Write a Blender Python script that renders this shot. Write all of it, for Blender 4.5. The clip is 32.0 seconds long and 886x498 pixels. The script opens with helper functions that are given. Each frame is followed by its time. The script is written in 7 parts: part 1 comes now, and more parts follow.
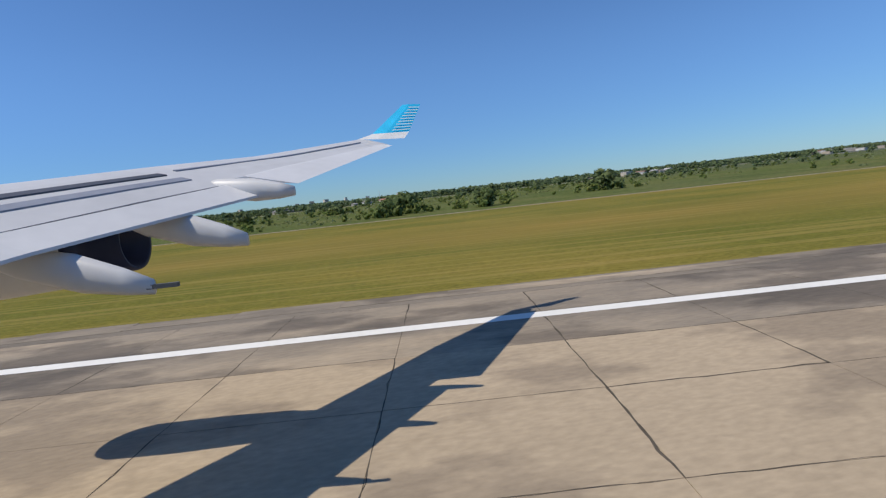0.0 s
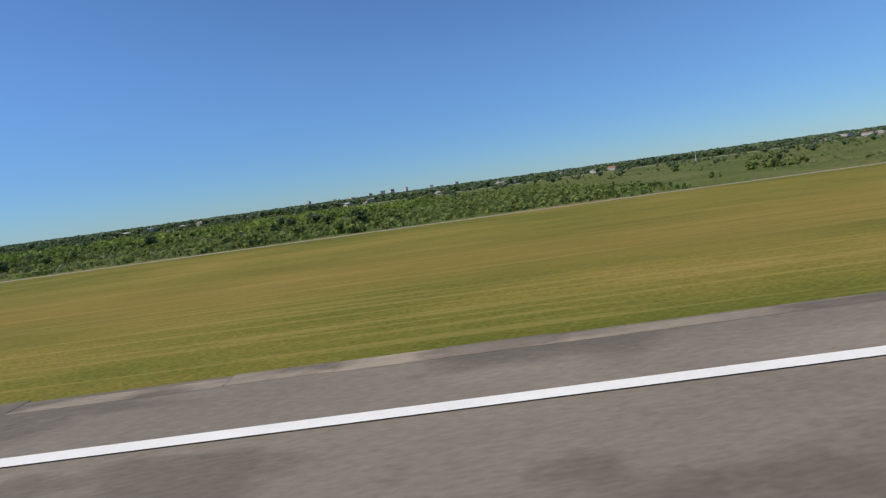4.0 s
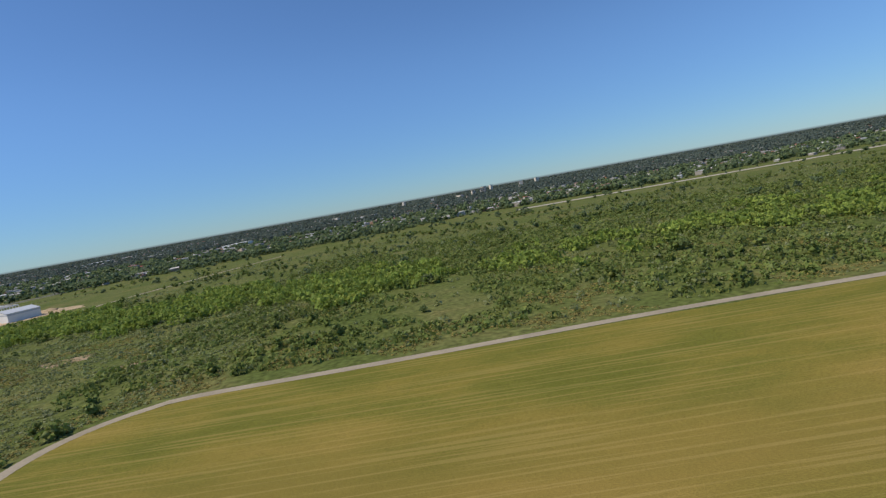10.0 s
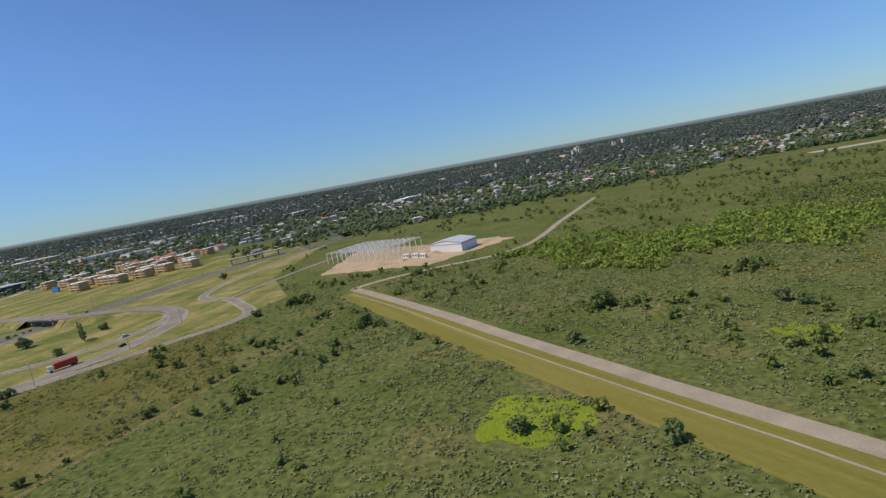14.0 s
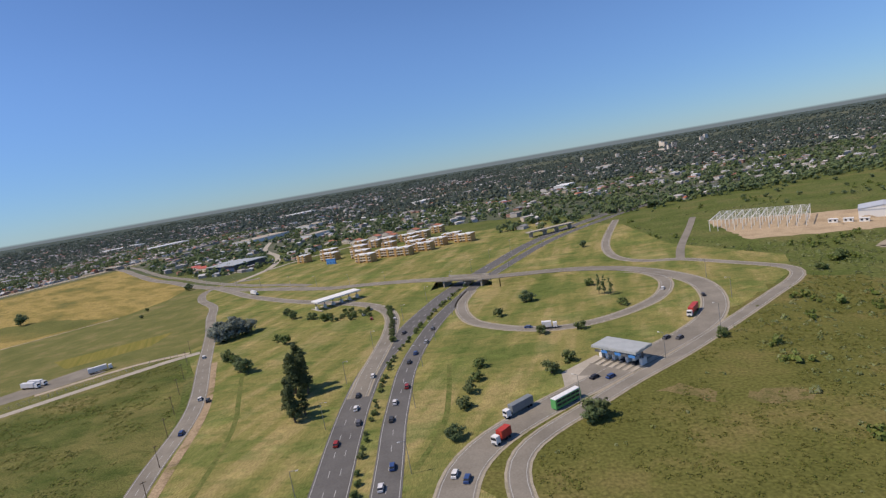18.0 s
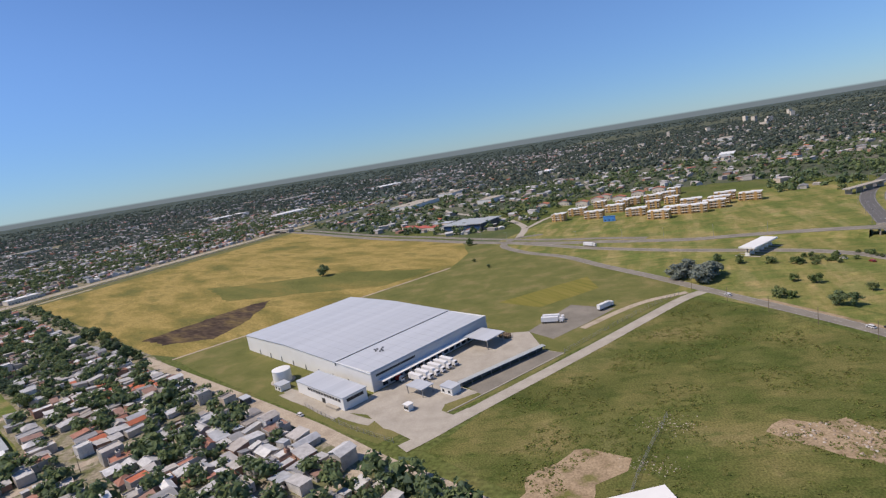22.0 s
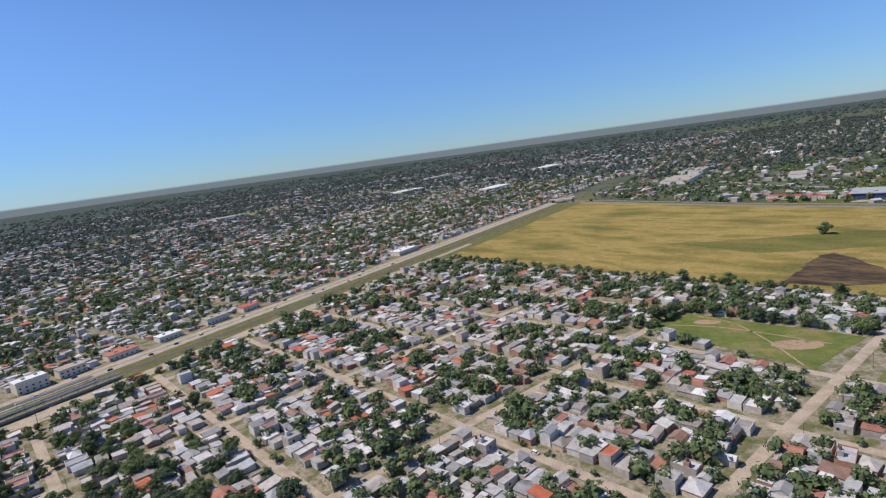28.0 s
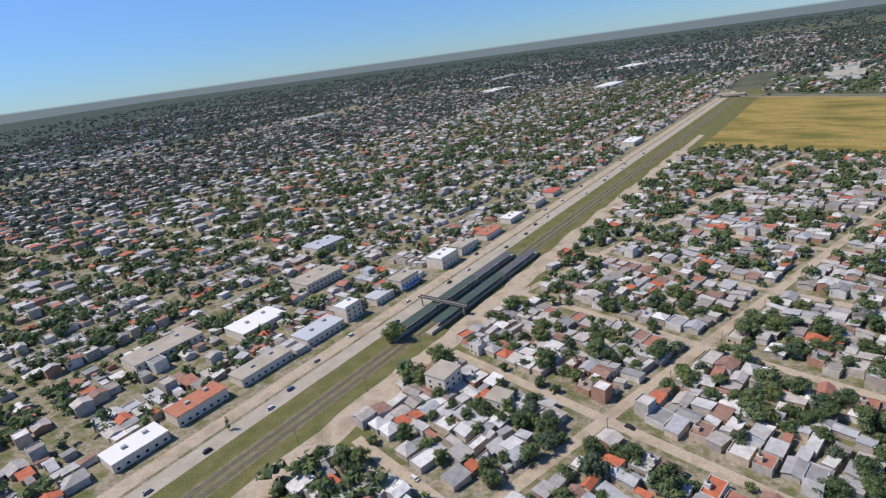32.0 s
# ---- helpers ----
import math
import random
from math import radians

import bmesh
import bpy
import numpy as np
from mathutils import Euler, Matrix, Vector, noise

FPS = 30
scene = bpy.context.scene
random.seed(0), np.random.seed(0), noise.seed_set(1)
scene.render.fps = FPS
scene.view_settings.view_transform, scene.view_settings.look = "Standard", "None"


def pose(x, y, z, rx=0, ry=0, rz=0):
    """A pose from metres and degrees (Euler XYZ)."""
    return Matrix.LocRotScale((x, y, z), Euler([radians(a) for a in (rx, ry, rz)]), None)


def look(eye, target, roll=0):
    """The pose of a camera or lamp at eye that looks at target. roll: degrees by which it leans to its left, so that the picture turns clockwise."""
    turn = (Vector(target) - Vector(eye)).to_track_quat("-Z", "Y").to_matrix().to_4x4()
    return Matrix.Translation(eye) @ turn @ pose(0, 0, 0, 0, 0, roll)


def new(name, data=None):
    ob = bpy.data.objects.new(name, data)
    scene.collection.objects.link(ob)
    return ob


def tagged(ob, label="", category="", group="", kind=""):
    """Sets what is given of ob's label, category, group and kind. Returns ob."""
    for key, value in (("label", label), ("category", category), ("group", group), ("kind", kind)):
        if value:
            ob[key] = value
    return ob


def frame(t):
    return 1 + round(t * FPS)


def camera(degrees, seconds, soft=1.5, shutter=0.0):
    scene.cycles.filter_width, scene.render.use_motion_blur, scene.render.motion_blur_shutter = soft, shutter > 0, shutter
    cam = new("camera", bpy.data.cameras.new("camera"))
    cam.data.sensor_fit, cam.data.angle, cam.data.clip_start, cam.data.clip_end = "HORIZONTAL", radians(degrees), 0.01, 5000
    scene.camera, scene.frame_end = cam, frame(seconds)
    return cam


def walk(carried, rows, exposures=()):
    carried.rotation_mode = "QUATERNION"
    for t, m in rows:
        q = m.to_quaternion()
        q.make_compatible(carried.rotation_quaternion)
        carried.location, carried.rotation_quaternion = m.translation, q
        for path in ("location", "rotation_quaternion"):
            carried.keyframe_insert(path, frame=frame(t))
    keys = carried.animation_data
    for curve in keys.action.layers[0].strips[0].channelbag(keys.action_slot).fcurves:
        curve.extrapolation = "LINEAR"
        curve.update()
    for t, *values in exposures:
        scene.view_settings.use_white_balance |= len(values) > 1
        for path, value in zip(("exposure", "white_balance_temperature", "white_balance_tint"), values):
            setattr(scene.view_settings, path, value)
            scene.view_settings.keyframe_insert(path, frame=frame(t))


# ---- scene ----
# Model scale: every length below is in true metres and is drawn at U of its size.
U = 0.45
LENS = 78.88
cam = camera(LENS, 32.0, soft=1.3)


def sight(x, y, z, yaw, pitch, roll):
    return pose(x * U, y * U, z * U, 0, 0, yaw) @ pose(0, 0, 0, 90 + pitch) @ pose(0, 0, 0, 0, 0, roll)


# seconds, x, y, z (true metres), yaw, pitch, roll (degrees)
FLIGHT = (
    (0, -0.0, -1.03, 5.71, 0.07, -6.01, -6.21),
    (0.5, -40.2, -0.93, 5.66, 0.16, -5.17, -5.39),
    (1, -80.2, -0.66, 5.61, -0.21, -6.27, -7.58),
    (1.5, -120.1, -0.23, 5.78, -0.83, -7.18, -7.66),
    (2, -159.8, 0.24, 5.93, -0.83, -7.73, -8.59),
    (2.5, -199.4, 0.63, 5.89, -0.83, -7.47, -8.22),
    (4.5, -355.3, 0.21, 10.77, 1.55, -6.44, -7.77),
    (5, -393.6, 0.31, 12.62, 0.88, -6.54, -7.98),
    (5.5, -431.7, 0.54, 14.61, -1.50, -7.08, -8.53),
    (6, -469.6, 0.92, 16.74, -1.27, -6.96, -7.76),
    (6.5, -507.3, 1.44, 19.00, -0.91, -6.32, -9.03),
    (7, -545.0, 2.02, 21.38, -0.65, -5.08, -9.37),
    (7.5, -582.6, 2.57, 23.86, -0.14, -4.41, -9.70),
    (8, -620.3, 3.00, 26.45, 0.61, -4.53, -9.50),
    (8.5, -658.1, 3.20, 29.23, 1.00, -4.94, -9.95),
    (9, -696.3, 3.07, 32.22, 1.72, -5.50, -10.02),
    (9.5, -735.0, 2.55, 35.43, 2.25, -6.05, -10.20),
    (10, -774.2, 1.68, 38.90, 2.41, -5.85, -10.23),
    (10.5, -813.9, 0.54, 42.59, 2.81, -5.37, -10.64),
    (11, -854.2, -0.70, 46.38, 3.23, -4.52, -10.53),
    (11.5, -895.0, -1.94, 50.13, 3.78, -4.24, -10.49),
    (12, -935.9, -3.13, 53.77, 4.25, -4.43, -10.42),
    (12.5, -976.7, -4.32, 57.20, 4.73, -5.15, -10.41),
    (13, -1017.2, -5.58, 60.41, 5.38, -6.39, -10.28),
    (13.5, -1057.4, -6.97, 63.44, 5.96, -7.45, -10.41),
    (14, -1097.1, -8.55, 66.35, 6.34, -8.67, -10.38),
    (14.5, -1136.2, -10.36, 69.15, 6.66, -9.62, -10.45),
    (16.5, -1286.9, -20.76, 79.87, 8.12, -9.12, -10.23),
    (17, -1325.1, -24.56, 83.04, 8.33, -8.11, -10.13),
    (17.5, -1363.4, -28.65, 86.29, 8.73, -7.94, -9.95),
    (18, -1401.6, -32.93, 89.60, 9.07, -8.27, -9.89),
    (18.5, -1440.0, -37.36, 92.92, 9.51, -9.20, -9.68),
    (19, -1478.4, -41.92, 96.20, 9.86, -10.30, -9.34),
    (19.5, -1517.0, -46.73, 99.38, 10.11, -11.08, -8.98),
    (20, -1555.7, -51.89, 102.43, 10.37, -11.88, -8.69),
    (20.5, -1594.4, -57.49, 105.35, 10.66, -12.43, -8.69),
    (21, -1633.2, -63.54, 108.16, 10.92, -12.13, -8.92),
    (21.5, -1672.1, -70.01, 110.90, 11.15, -10.83, -9.23),
    (22, -1711.1, -76.86, 113.61, 11.58, -10.10, -9.41),
    (22.5, -1750.2, -84.01, 116.36, 12.12, -9.70, -9.58),
    (23, -1789.7, -91.43, 119.16, 12.68, -9.49, -9.77),
    (23.5, -1829.5, -99.10, 122.06, 13.30, -8.76, -9.91),
    (24, -1869.6, -106.99, 125.02, 13.87, -8.27, -9.77),
    (24.5, -1910.2, -115.07, 128.00, 14.47, -8.55, -9.63),
    (25, -1951.0, -123.29, 130.95, 15.03, -9.03, -9.48),
    (25.5, -1992.0, -131.67, 133.79, 15.46, -9.82, -9.37),
    (26, -2032.9, -140.26, 136.44, 15.74, -10.06, -9.25),
    (26.5, -2073.6, -149.13, 138.80, 16.01, -9.97, -9.30),
    (28.5, -2229.3, -187.85, 143.67, 17.20, -10.77, -7.22),
    (29, -2268.6, -197.87, 145.19, 17.63, -11.86, -6.94),
    (29.5, -2308.1, -208.16, 146.87, 17.93, -12.43, -6.97),
    (30, -2347.9, -218.72, 148.67, 18.35, -13.54, -7.06),
    (30.5, -2387.9, -229.49, 150.57, 18.53, -14.49, -7.19),
    (31, -2428.1, -240.37, 152.53, 18.57, -15.91, -7.40),
    (31.5, -2468.7, -251.24, 154.59, 18.50, -17.80, -7.73),
    (32, -2509.6, -262.06, 156.76, 18.36, -19.79, -7.76),
)
PATH = [(r[0], sight(*r[1:])) for r in FLIGHT]
walk(cam, PATH, exposures=((0.0, 0.0, 6950.0, 10.0), (4.0, 0.0, 7000.0, 9.5), (9.0, 0.03, 7250.0, 10.0), (13.0, 0.03, 7300.0, 12.0), (18.0, 0.05, 7400.0, 17.0), (22.0, 0.1, 7300.0, 17.0), (26.0, 0.12, 7150.0, 16.5), (32.0, 0.18, 6900.0, 14.5)))

# ---- light ----
SUN_EL, SUN_DIR = radians(54), (-0.97, -0.24)
world = bpy.data.worlds.new("sky")
scene.world = world
world.use_nodes = True
wt = world.node_tree
back = wt.nodes["Background"]
sky = wt.nodes.new("ShaderNodeTexSky")
sky.sky_type, sky.sun_disc, sky.sun_elevation = "NISHITA", False, SUN_EL
sky.sun_rotation = math.atan2(SUN_DIR[0], SUN_DIR[1])
sky.air_density, sky.dust_density, sky.ozone_density = 1.0, 0.0, 6.0
sky.altitude = 1200
# below the horizon the land goes on as hazy distance
wco = wt.nodes.new("ShaderNodeTexCoord")
wsep = wt.nodes.new("ShaderNodeSeparateXYZ")
wramp = wt.nodes.new("ShaderNodeMapRange")
wramp.inputs["From Min"].default_value, wramp.inputs["From Max"].default_value = -0.003, 0.0
wmix = wt.nodes.new("ShaderNodeMix")
wmix.data_type = "RGBA"
wmix.inputs["A"].default_value = (1.3, 1.75, 2.1, 1)
wt.links.new(wco.outputs["Generated"], wsep.inputs[0])
wt.links.new(wsep.outputs["Z"], wramp.inputs["Value"])
wt.links.new(wramp.outputs["Result"], wmix.inputs["Factor"])
blue = wt.nodes.new("ShaderNodeMix")
blue.data_type, blue.blend_type = "RGBA", "MULTIPLY"
blue.inputs["Factor"].default_value = 1.0
blue.inputs["B"].default_value = (0.69, 0.93, 1.17, 1)
wt.links.new(sky.outputs[0], blue.inputs["A"])
# the air thickens towards the horizon and dulls the sky's glow there
haze = wt.nodes.new("ShaderNodeMapRange")
haze.interpolation_type = "SMOOTHSTEP"
haze.inputs["From Min"].default_value, haze.inputs["From Max"].default_value = -0.06, 0.26
tone = wt.nodes.new("ShaderNodeMix")
tone.data_type = "RGBA"
tone.inputs["A"].default_value, tone.inputs["B"].default_value = (0.5, 0.59, 0.69, 1), (1, 1, 1, 1)
dull = wt.nodes.new("ShaderNodeMix")
dull.data_type, dull.blend_type = "RGBA", "MULTIPLY"
dull.inputs["Factor"].default_value = 1.0
wt.links.new(wsep.outputs["Z"], haze.inputs["Value"])
wt.links.new(haze.outputs["Result"], tone.inputs["Factor"])
wt.links.new(blue.outputs["Result"], dull.inputs["A"])
wt.links.new(tone.outputs["Result"], dull.inputs["B"])
wt.links.new(dull.outputs["Result"], wmix.inputs["B"])
wt.links.new(wmix.outputs["Result"], back.inputs["Color"])
back.inputs["Strength"].default_value = 0.115
lamp = bpy.data.lights.new("sun", "SUN")
lamp.energy, lamp.angle, lamp.color = 4.0, radians(0.53), (1.0, 0.95, 0.87)
sun = new("sun", lamp)
sun.matrix_world = look((SUN_DIR[0] * 100, SUN_DIR[1] * 100, 100 * math.tan(SUN_EL)), (0, 0, 0))

# ---- materials ----
MATS = {}


def material(name, colors, scale=0.1, fine=2.0, rough=0.9, metal=0.0, stretch=None, pick="", bump=0.15, spread=0.0, detail=4.0, low=0.32, high=0.68, leafy=0.0):
    """A procedural surface: colours mixed by broad noise, fine grain over it, bump. pick: 'object' or 'island' chooses one colour a piece."""
    m = bpy.data.materials.new(name)
    MATS[name] = m
    m.use_nodes = True
    nt = m.node_tree
    nd, lk = nt.nodes, nt.links
    bs = nd["Principled BSDF"]
    bs.inputs["Roughness"].default_value, bs.inputs["Metallic"].default_value = rough, metal
    bs.inputs["Specular IOR Level"].default_value = 0.04 if rough >= 0.9 else 0.25
    geo = nd.new("ShaderNodeNewGeometry")
    co = nd.new("ShaderNodeVectorMath")
    co.operation = "SCALE"
    co.inputs["Scale"].default_value = 1 / U
    lk.new(geo.outputs["Position"], co.inputs[0])
    vec = co.outputs["Vector"]
    if stretch:
        mp = nd.new("ShaderNodeMapping")
        mp.vector_type = "TEXTURE"
        mp.inputs["Rotation"].default_value = (0, 0, stretch[0])
        mp.inputs["Scale"].default_value = (1 / stretch[1], 1 / stretch[2], 1)
        lk.new(vec, mp.inputs["Vector"])
        vec2 = mp.outputs["Vector"]
    else:
        vec2 = vec
    n1 = nd.new("ShaderNodeTexNoise")
    n1.inputs["Scale"].default_value, n1.inputs["Detail"].default_value, n1.inputs["Roughness"].default_value = scale, detail, 0.6
    lk.new(vec2, n1.inputs["Vector"])
    ramp = nd.new("ShaderNodeValToRGB")
    el = ramp.color_ramp.elements
    k = len(colors)
    if leafy:
        colors = [tuple(1.5 * q for q in c) for c in colors]
    for i, c in enumerate(colors):
        p = (i / k) if pick else (low + (high - low) * i / max(1, k - 1))
        e = el[i] if i < 2 else el.new(p)
        e.position, e.color = p, (*c, 1)
    if pick:
        ramp.color_ramp.interpolation = "CONSTANT"
        src = nd.new("ShaderNodeObjectInfo" if pick == "object" else "ShaderNodeNewGeometry")
        lk.new(src.outputs["Random" if pick == "object" else "Random Per Island"], ramp.inputs["Fac"])
    else:
        lk.new(n1.outputs["Fac"], ramp.inputs["Fac"])
    n2 = nd.new("ShaderNodeTexNoise")
    n2.inputs["Scale"].default_value, n2.inputs["Detail"].default_value = fine, 5.0
    lk.new(vec2 if stretch else vec, n2.inputs["Vector"])
    val = nd.new("ShaderNodeMapRange")
    val.inputs["From Min"].default_value, val.inputs["From Max"].default_value = 0.25, 0.75
    lo = 0.72 - spread
    val.inputs["To Min"].default_value, val.inputs["To Max"].default_value = lo, 2 - lo
    lk.new(n2.outputs["Fac"], val.inputs["Value"])
    last = val.outputs["Result"]
    if pick:
        v1 = nd.new("ShaderNodeMapRange")
        v1.inputs["From Min"].default_value, v1.inputs["From Max"].default_value = 0.3, 0.7
        v1.inputs["To Min"].default_value, v1.inputs["To Max"].default_value = 0.75, 1.15
        lk.new(n1.outputs["Fac"], v1.inputs["Value"])
        mm = nd.new("ShaderNodeMath")
        mm.operation = "MULTIPLY"
        lk.new(v1.outputs["Result"], mm.inputs[0])
        lk.new(last, mm.inputs[1])
        last = mm.outputs[0]
    mul = nd.new("ShaderNodeMix")
    mul.data_type, mul.blend_type = "RGBA", "MULTIPLY"
    mul.inputs["Factor"].default_value = 1.0
    lk.new(ramp.outputs["Color"], mul.inputs["A"])
    lk.new(last, mul.inputs["B"])
    lk.new(mul.outputs["Result"], bs.inputs["Base Color"])
    if leafy:
        tl = nd.new("ShaderNodeBsdfTranslucent")
        both = nd.new("ShaderNodeMixShader")
        both.inputs[0].default_value = leafy
        lk.new(mul.outputs["Result"], tl.inputs["Color"])
        lk.new(bs.outputs[0], both.inputs[1])
        lk.new(tl.outputs[0], both.inputs[2])
        lk.new(both.outputs[0], nd["Material Output"].inputs["Surface"])
    if bump:
        bp = nd.new("ShaderNodeBump")
        bp.inputs["Strength"].default_value, bp.inputs["Distance"].default_value = bump, 0.3
        lk.new(n2.outputs["Fac"], bp.inputs["Height"])
        lk.new(bp.outputs["Normal"], bs.inputs["Normal"])
    return m


def link_mesh(name, verts, faces, mats, idx=None, smooth=False):
    me = bpy.data.meshes.new(name)
    if isinstance(faces, np.ndarray):
        n, k = faces.shape
        me.vertices.add(len(verts))
        me.vertices.foreach_set("co", np.asarray(verts, np.float32).ravel())
        me.loops.add(n * k)
        me.loops.foreach_set("vertex_index", faces.astype(np.int32).ravel())
        me.polygons.add(n)
        me.polygons.foreach_set("loop_start", np.arange(0, n * k, k, dtype=np.int32))
        me.polygons.foreach_set("loop_total", np.full(n, k, np.int32))
        me.polygons.foreach_set("use_smooth", np.zeros(n, bool))
        me.update(calc_edges=True)
    else:
        me.from_pydata([tuple(map(float, v)) for v in verts], [], faces)
    for m in mats if isinstance(mats, (list, tuple)) else [mats]:
        me.materials.append(m)
    if idx is not None:
        me.polygons.foreach_set("material_index", np.asarray(idx, np.int32))
    if smooth:
        me.polygons.foreach_set("use_smooth", np.ones(len(me.polygons), bool))
    me.update()
    return me


def set_at(ob, x=0.0, y=0.0, z=0.0, turn=0.0):
    ob.location, ob.rotation_euler, ob.scale = (x * U, y * U, z * U), (0, 0, turn), (U, U, U)
    return ob


def thing(name, x, y, z=0.0, turn=0.0, **tags):
    return tagged(set_at(new(name), x, y, z, turn), **tags)


def part(name, me, parent, label="", loc=(0, 0, 0), turn=0.0):
    ob = new(name, me)
    ob.parent = parent
    ob.location, ob.rotation_euler = loc, (0, 0, turn)
    return tagged(ob, label=label)


class Shape:
    """Collects simple solids into one mesh."""

    def __init__(self):
        self.v, self.f, self.m = [], [], []

    def add(self, verts, faces, mat=0):
        o = len(self.v)
        self.v += [tuple(p) for p in verts]
        self.f += [tuple(i + o for i in q) for q in faces]
        self.m += [mat] * len(faces)
        return self

    def box(self, x0, x1, y0, y1, z0, z1, mat=0, taper=0.0):
        t = taper
        vs = [(x0, y0, z0), (x1, y0, z0), (x1, y1, z0), (x0, y1, z0), (x0 + t, y0 + t, z1), (x1 - t, y0 + t, z1), (x1 - t, y1 - t, z1), (x0 + t, y1 - t, z1)]
        return self.add(vs, [(3, 2, 1, 0), (4, 5, 6, 7), (0, 1, 5, 4), (1, 2, 6, 5), (2, 3, 7, 6), (3, 0, 4, 7)], mat)

    def gable(self, x0, x1, y0, y1, z0, z1, mat=0, thick=0.15):
        xm = (x0 + x1) / 2
        vs = []
        for y in (y0, y1):
            vs += [(x0, y, z0), (xm, y, z1), (x1, y, z0), (x1, y, z0 - thick), (xm, y, z1 - thick), (x0, y, z0 - thick)]
        fs = [(0, 1, 7, 6), (1, 2, 8, 7), (2, 3, 9, 8), (3, 4, 10, 9), (4, 5, 11, 10), (5, 0, 6, 11), (5, 4, 1, 0), (4, 3, 2, 1), (6, 7, 10, 11), (7, 8, 9, 10)]
        return self.add(vs, fs, mat)

    def hip(self, x0, x1, y0, y1, z0, z1, mat=0):
        c = min(x1 - x0, y1 - y0) / 2
        xm, ym = (x0 + x1) / 2, (y0 + y1) / 2
        if y1 - y0 >= x1 - x0:
            r = [(xm, y0 + c, z1), (xm, y1 - c, z1)]
            fs = [(0, 1, 4), (1, 2, 5, 4), (2, 3, 5), (3, 0, 4, 5), (3, 2, 1, 0)]
        else:
            r = [(x0 + c, ym, z1), (x1 - c, ym, z1)]
            fs = [(3, 0, 4), (0, 1, 5, 4), (1, 2, 5), (2, 3, 4, 5), (3, 2, 1, 0)]
        return self.add([(x0, y0, z0), (x1, y0, z0), (x1, y1, z0), (x0, y1, z0)] + r, fs, mat)

    def cyl(self, x, y, z0, z1, r, n=10, mat=0, r1=None, axis="z"):
        r1 = r if r1 is None else r1
        vs = []
        for z, rr in ((z0, r), (z1, r1)):
            for i in range(n):
                c, s = rr * math.cos(6.28319 * i / n), rr * math.sin(6.28319 * i / n)
                vs.append((x + c, y + s, z) if axis == "z" else ((z, x + c, y + s) if axis == "x" else (x + c, z, y + s)))
        fs = [(i, (i + 1) % n, n + (i + 1) % n, n + i) for i in range(n)] + [tuple(range(n - 1, -1, -1)), tuple(range(n, 2 * n))]
        return self.add(vs, fs, mat)

    def mesh(self, name, mats):
        return link_mesh(name, self.v, self.f, mats, self.m)


def smooth_line(pts, step=6.0):
    """A Catmull-Rom curve through the points."""
    p = [Vector(q) for q in pts]
    p = [2 * p[0] - p[1]] + p + [2 * p[-1] - p[-2]]
    out = []
    for i in range(1, len(p) - 2):
        n = max(2, int((p[i + 1] - p[i]).length / step))
        for k in range(n):
            t = k / n
            out.append(0.5 * ((2 * p[i]) + (p[i + 1] - p[i - 1]) * t + (2 * p[i - 1] - 5 * p[i] + 4 * p[i + 1] - p[i + 2]) * t * t + (3 * p[i] - p[i - 1] - 3 * p[i + 1] + p[i + 2]) * t ** 3))
    out.append(p[-2])
    return out


def ribbon_mesh(name, line, half, z, mat, off=0.0, dash=None, thick=0.0):
    """A strip along a line, off metres to its left; dash: (on, off) lengths. z may be a function of the point."""
    vs, fs = [], []
    run = 0.0
    zf = z if callable(z) else (lambda p: z)
    for i, q in enumerate(line):
        d = (line[min(i + 1, len(line) - 1)] - line[max(i - 1, 0)]).normalized()
        n = Vector((-d.y, d.x))
        a, b = q + n * (off + half), q + n * (off - half)
        h = zf(q)
        vs += [(a.x, a.y, h), (b.x, b.y, h)]
        if i:
            seg = (q - line[i - 1]).length
            run += seg
            if not dash or run % sum(dash) < dash[0]:
                j = 2 * i
                fs.append((j - 2, j - 1, j + 1, j))
    if thick:
        n = len(vs)
        vs += [(x, y, h - thick) for x, y, h in vs]
        for f in list(fs):
            a, b, c, d = f
            fs += [(a, d, d + n, a + n), (c, b, b + n, c + n), (d + n, c + n, b + n, a + n)]
    return link_mesh(name, vs, fs, mat)


def sheet(name, pts, z, mat, label="", category="ground", kind="structure", ragged=0.6, step=12):
    """A flat piece of ground with a slightly uneven outline."""
    line = []
    r = random.Random(len(pts) + int(abs(pts[0][0])))
    for i in range(len(pts)):
        a, b = Vector(pts[i]), Vector(pts[(i + 1) % len(pts)])
        n = max(1, int((b - a).length / step))
        line += [a + (b - a) * (k / n) + Vector((r.uniform(-1, 1), r.uniform(-1, 1))) * (ragged if k or ragged > 1 else 0) for k in range(n)]
    me = link_mesh(name, [(p.x, p.y, z) for p in line], [tuple(range(len(line)))], mat)
    if me.polygons[0].normal.z < 0:
        me.flip_normals()
    return tagged(set_at(new(name, me)), label=label, category=category, kind=kind)


def inside(poly, x, y):
    """Which of the points lie inside a polygon."""
    x, y = np.asarray(x, float), np.asarray(y, float)
    r = np.zeros(x.shape, bool)
    for (x0, y0), (x1, y1) in zip(poly, list(poly[1:]) + [poly[0]]):
        hit = ((y0 > y) != (y1 > y)) & (x < (x1 - x0) * (y - y0) / ((y1 - y0) or 1e-9) + x0)
        r ^= hit
    return r


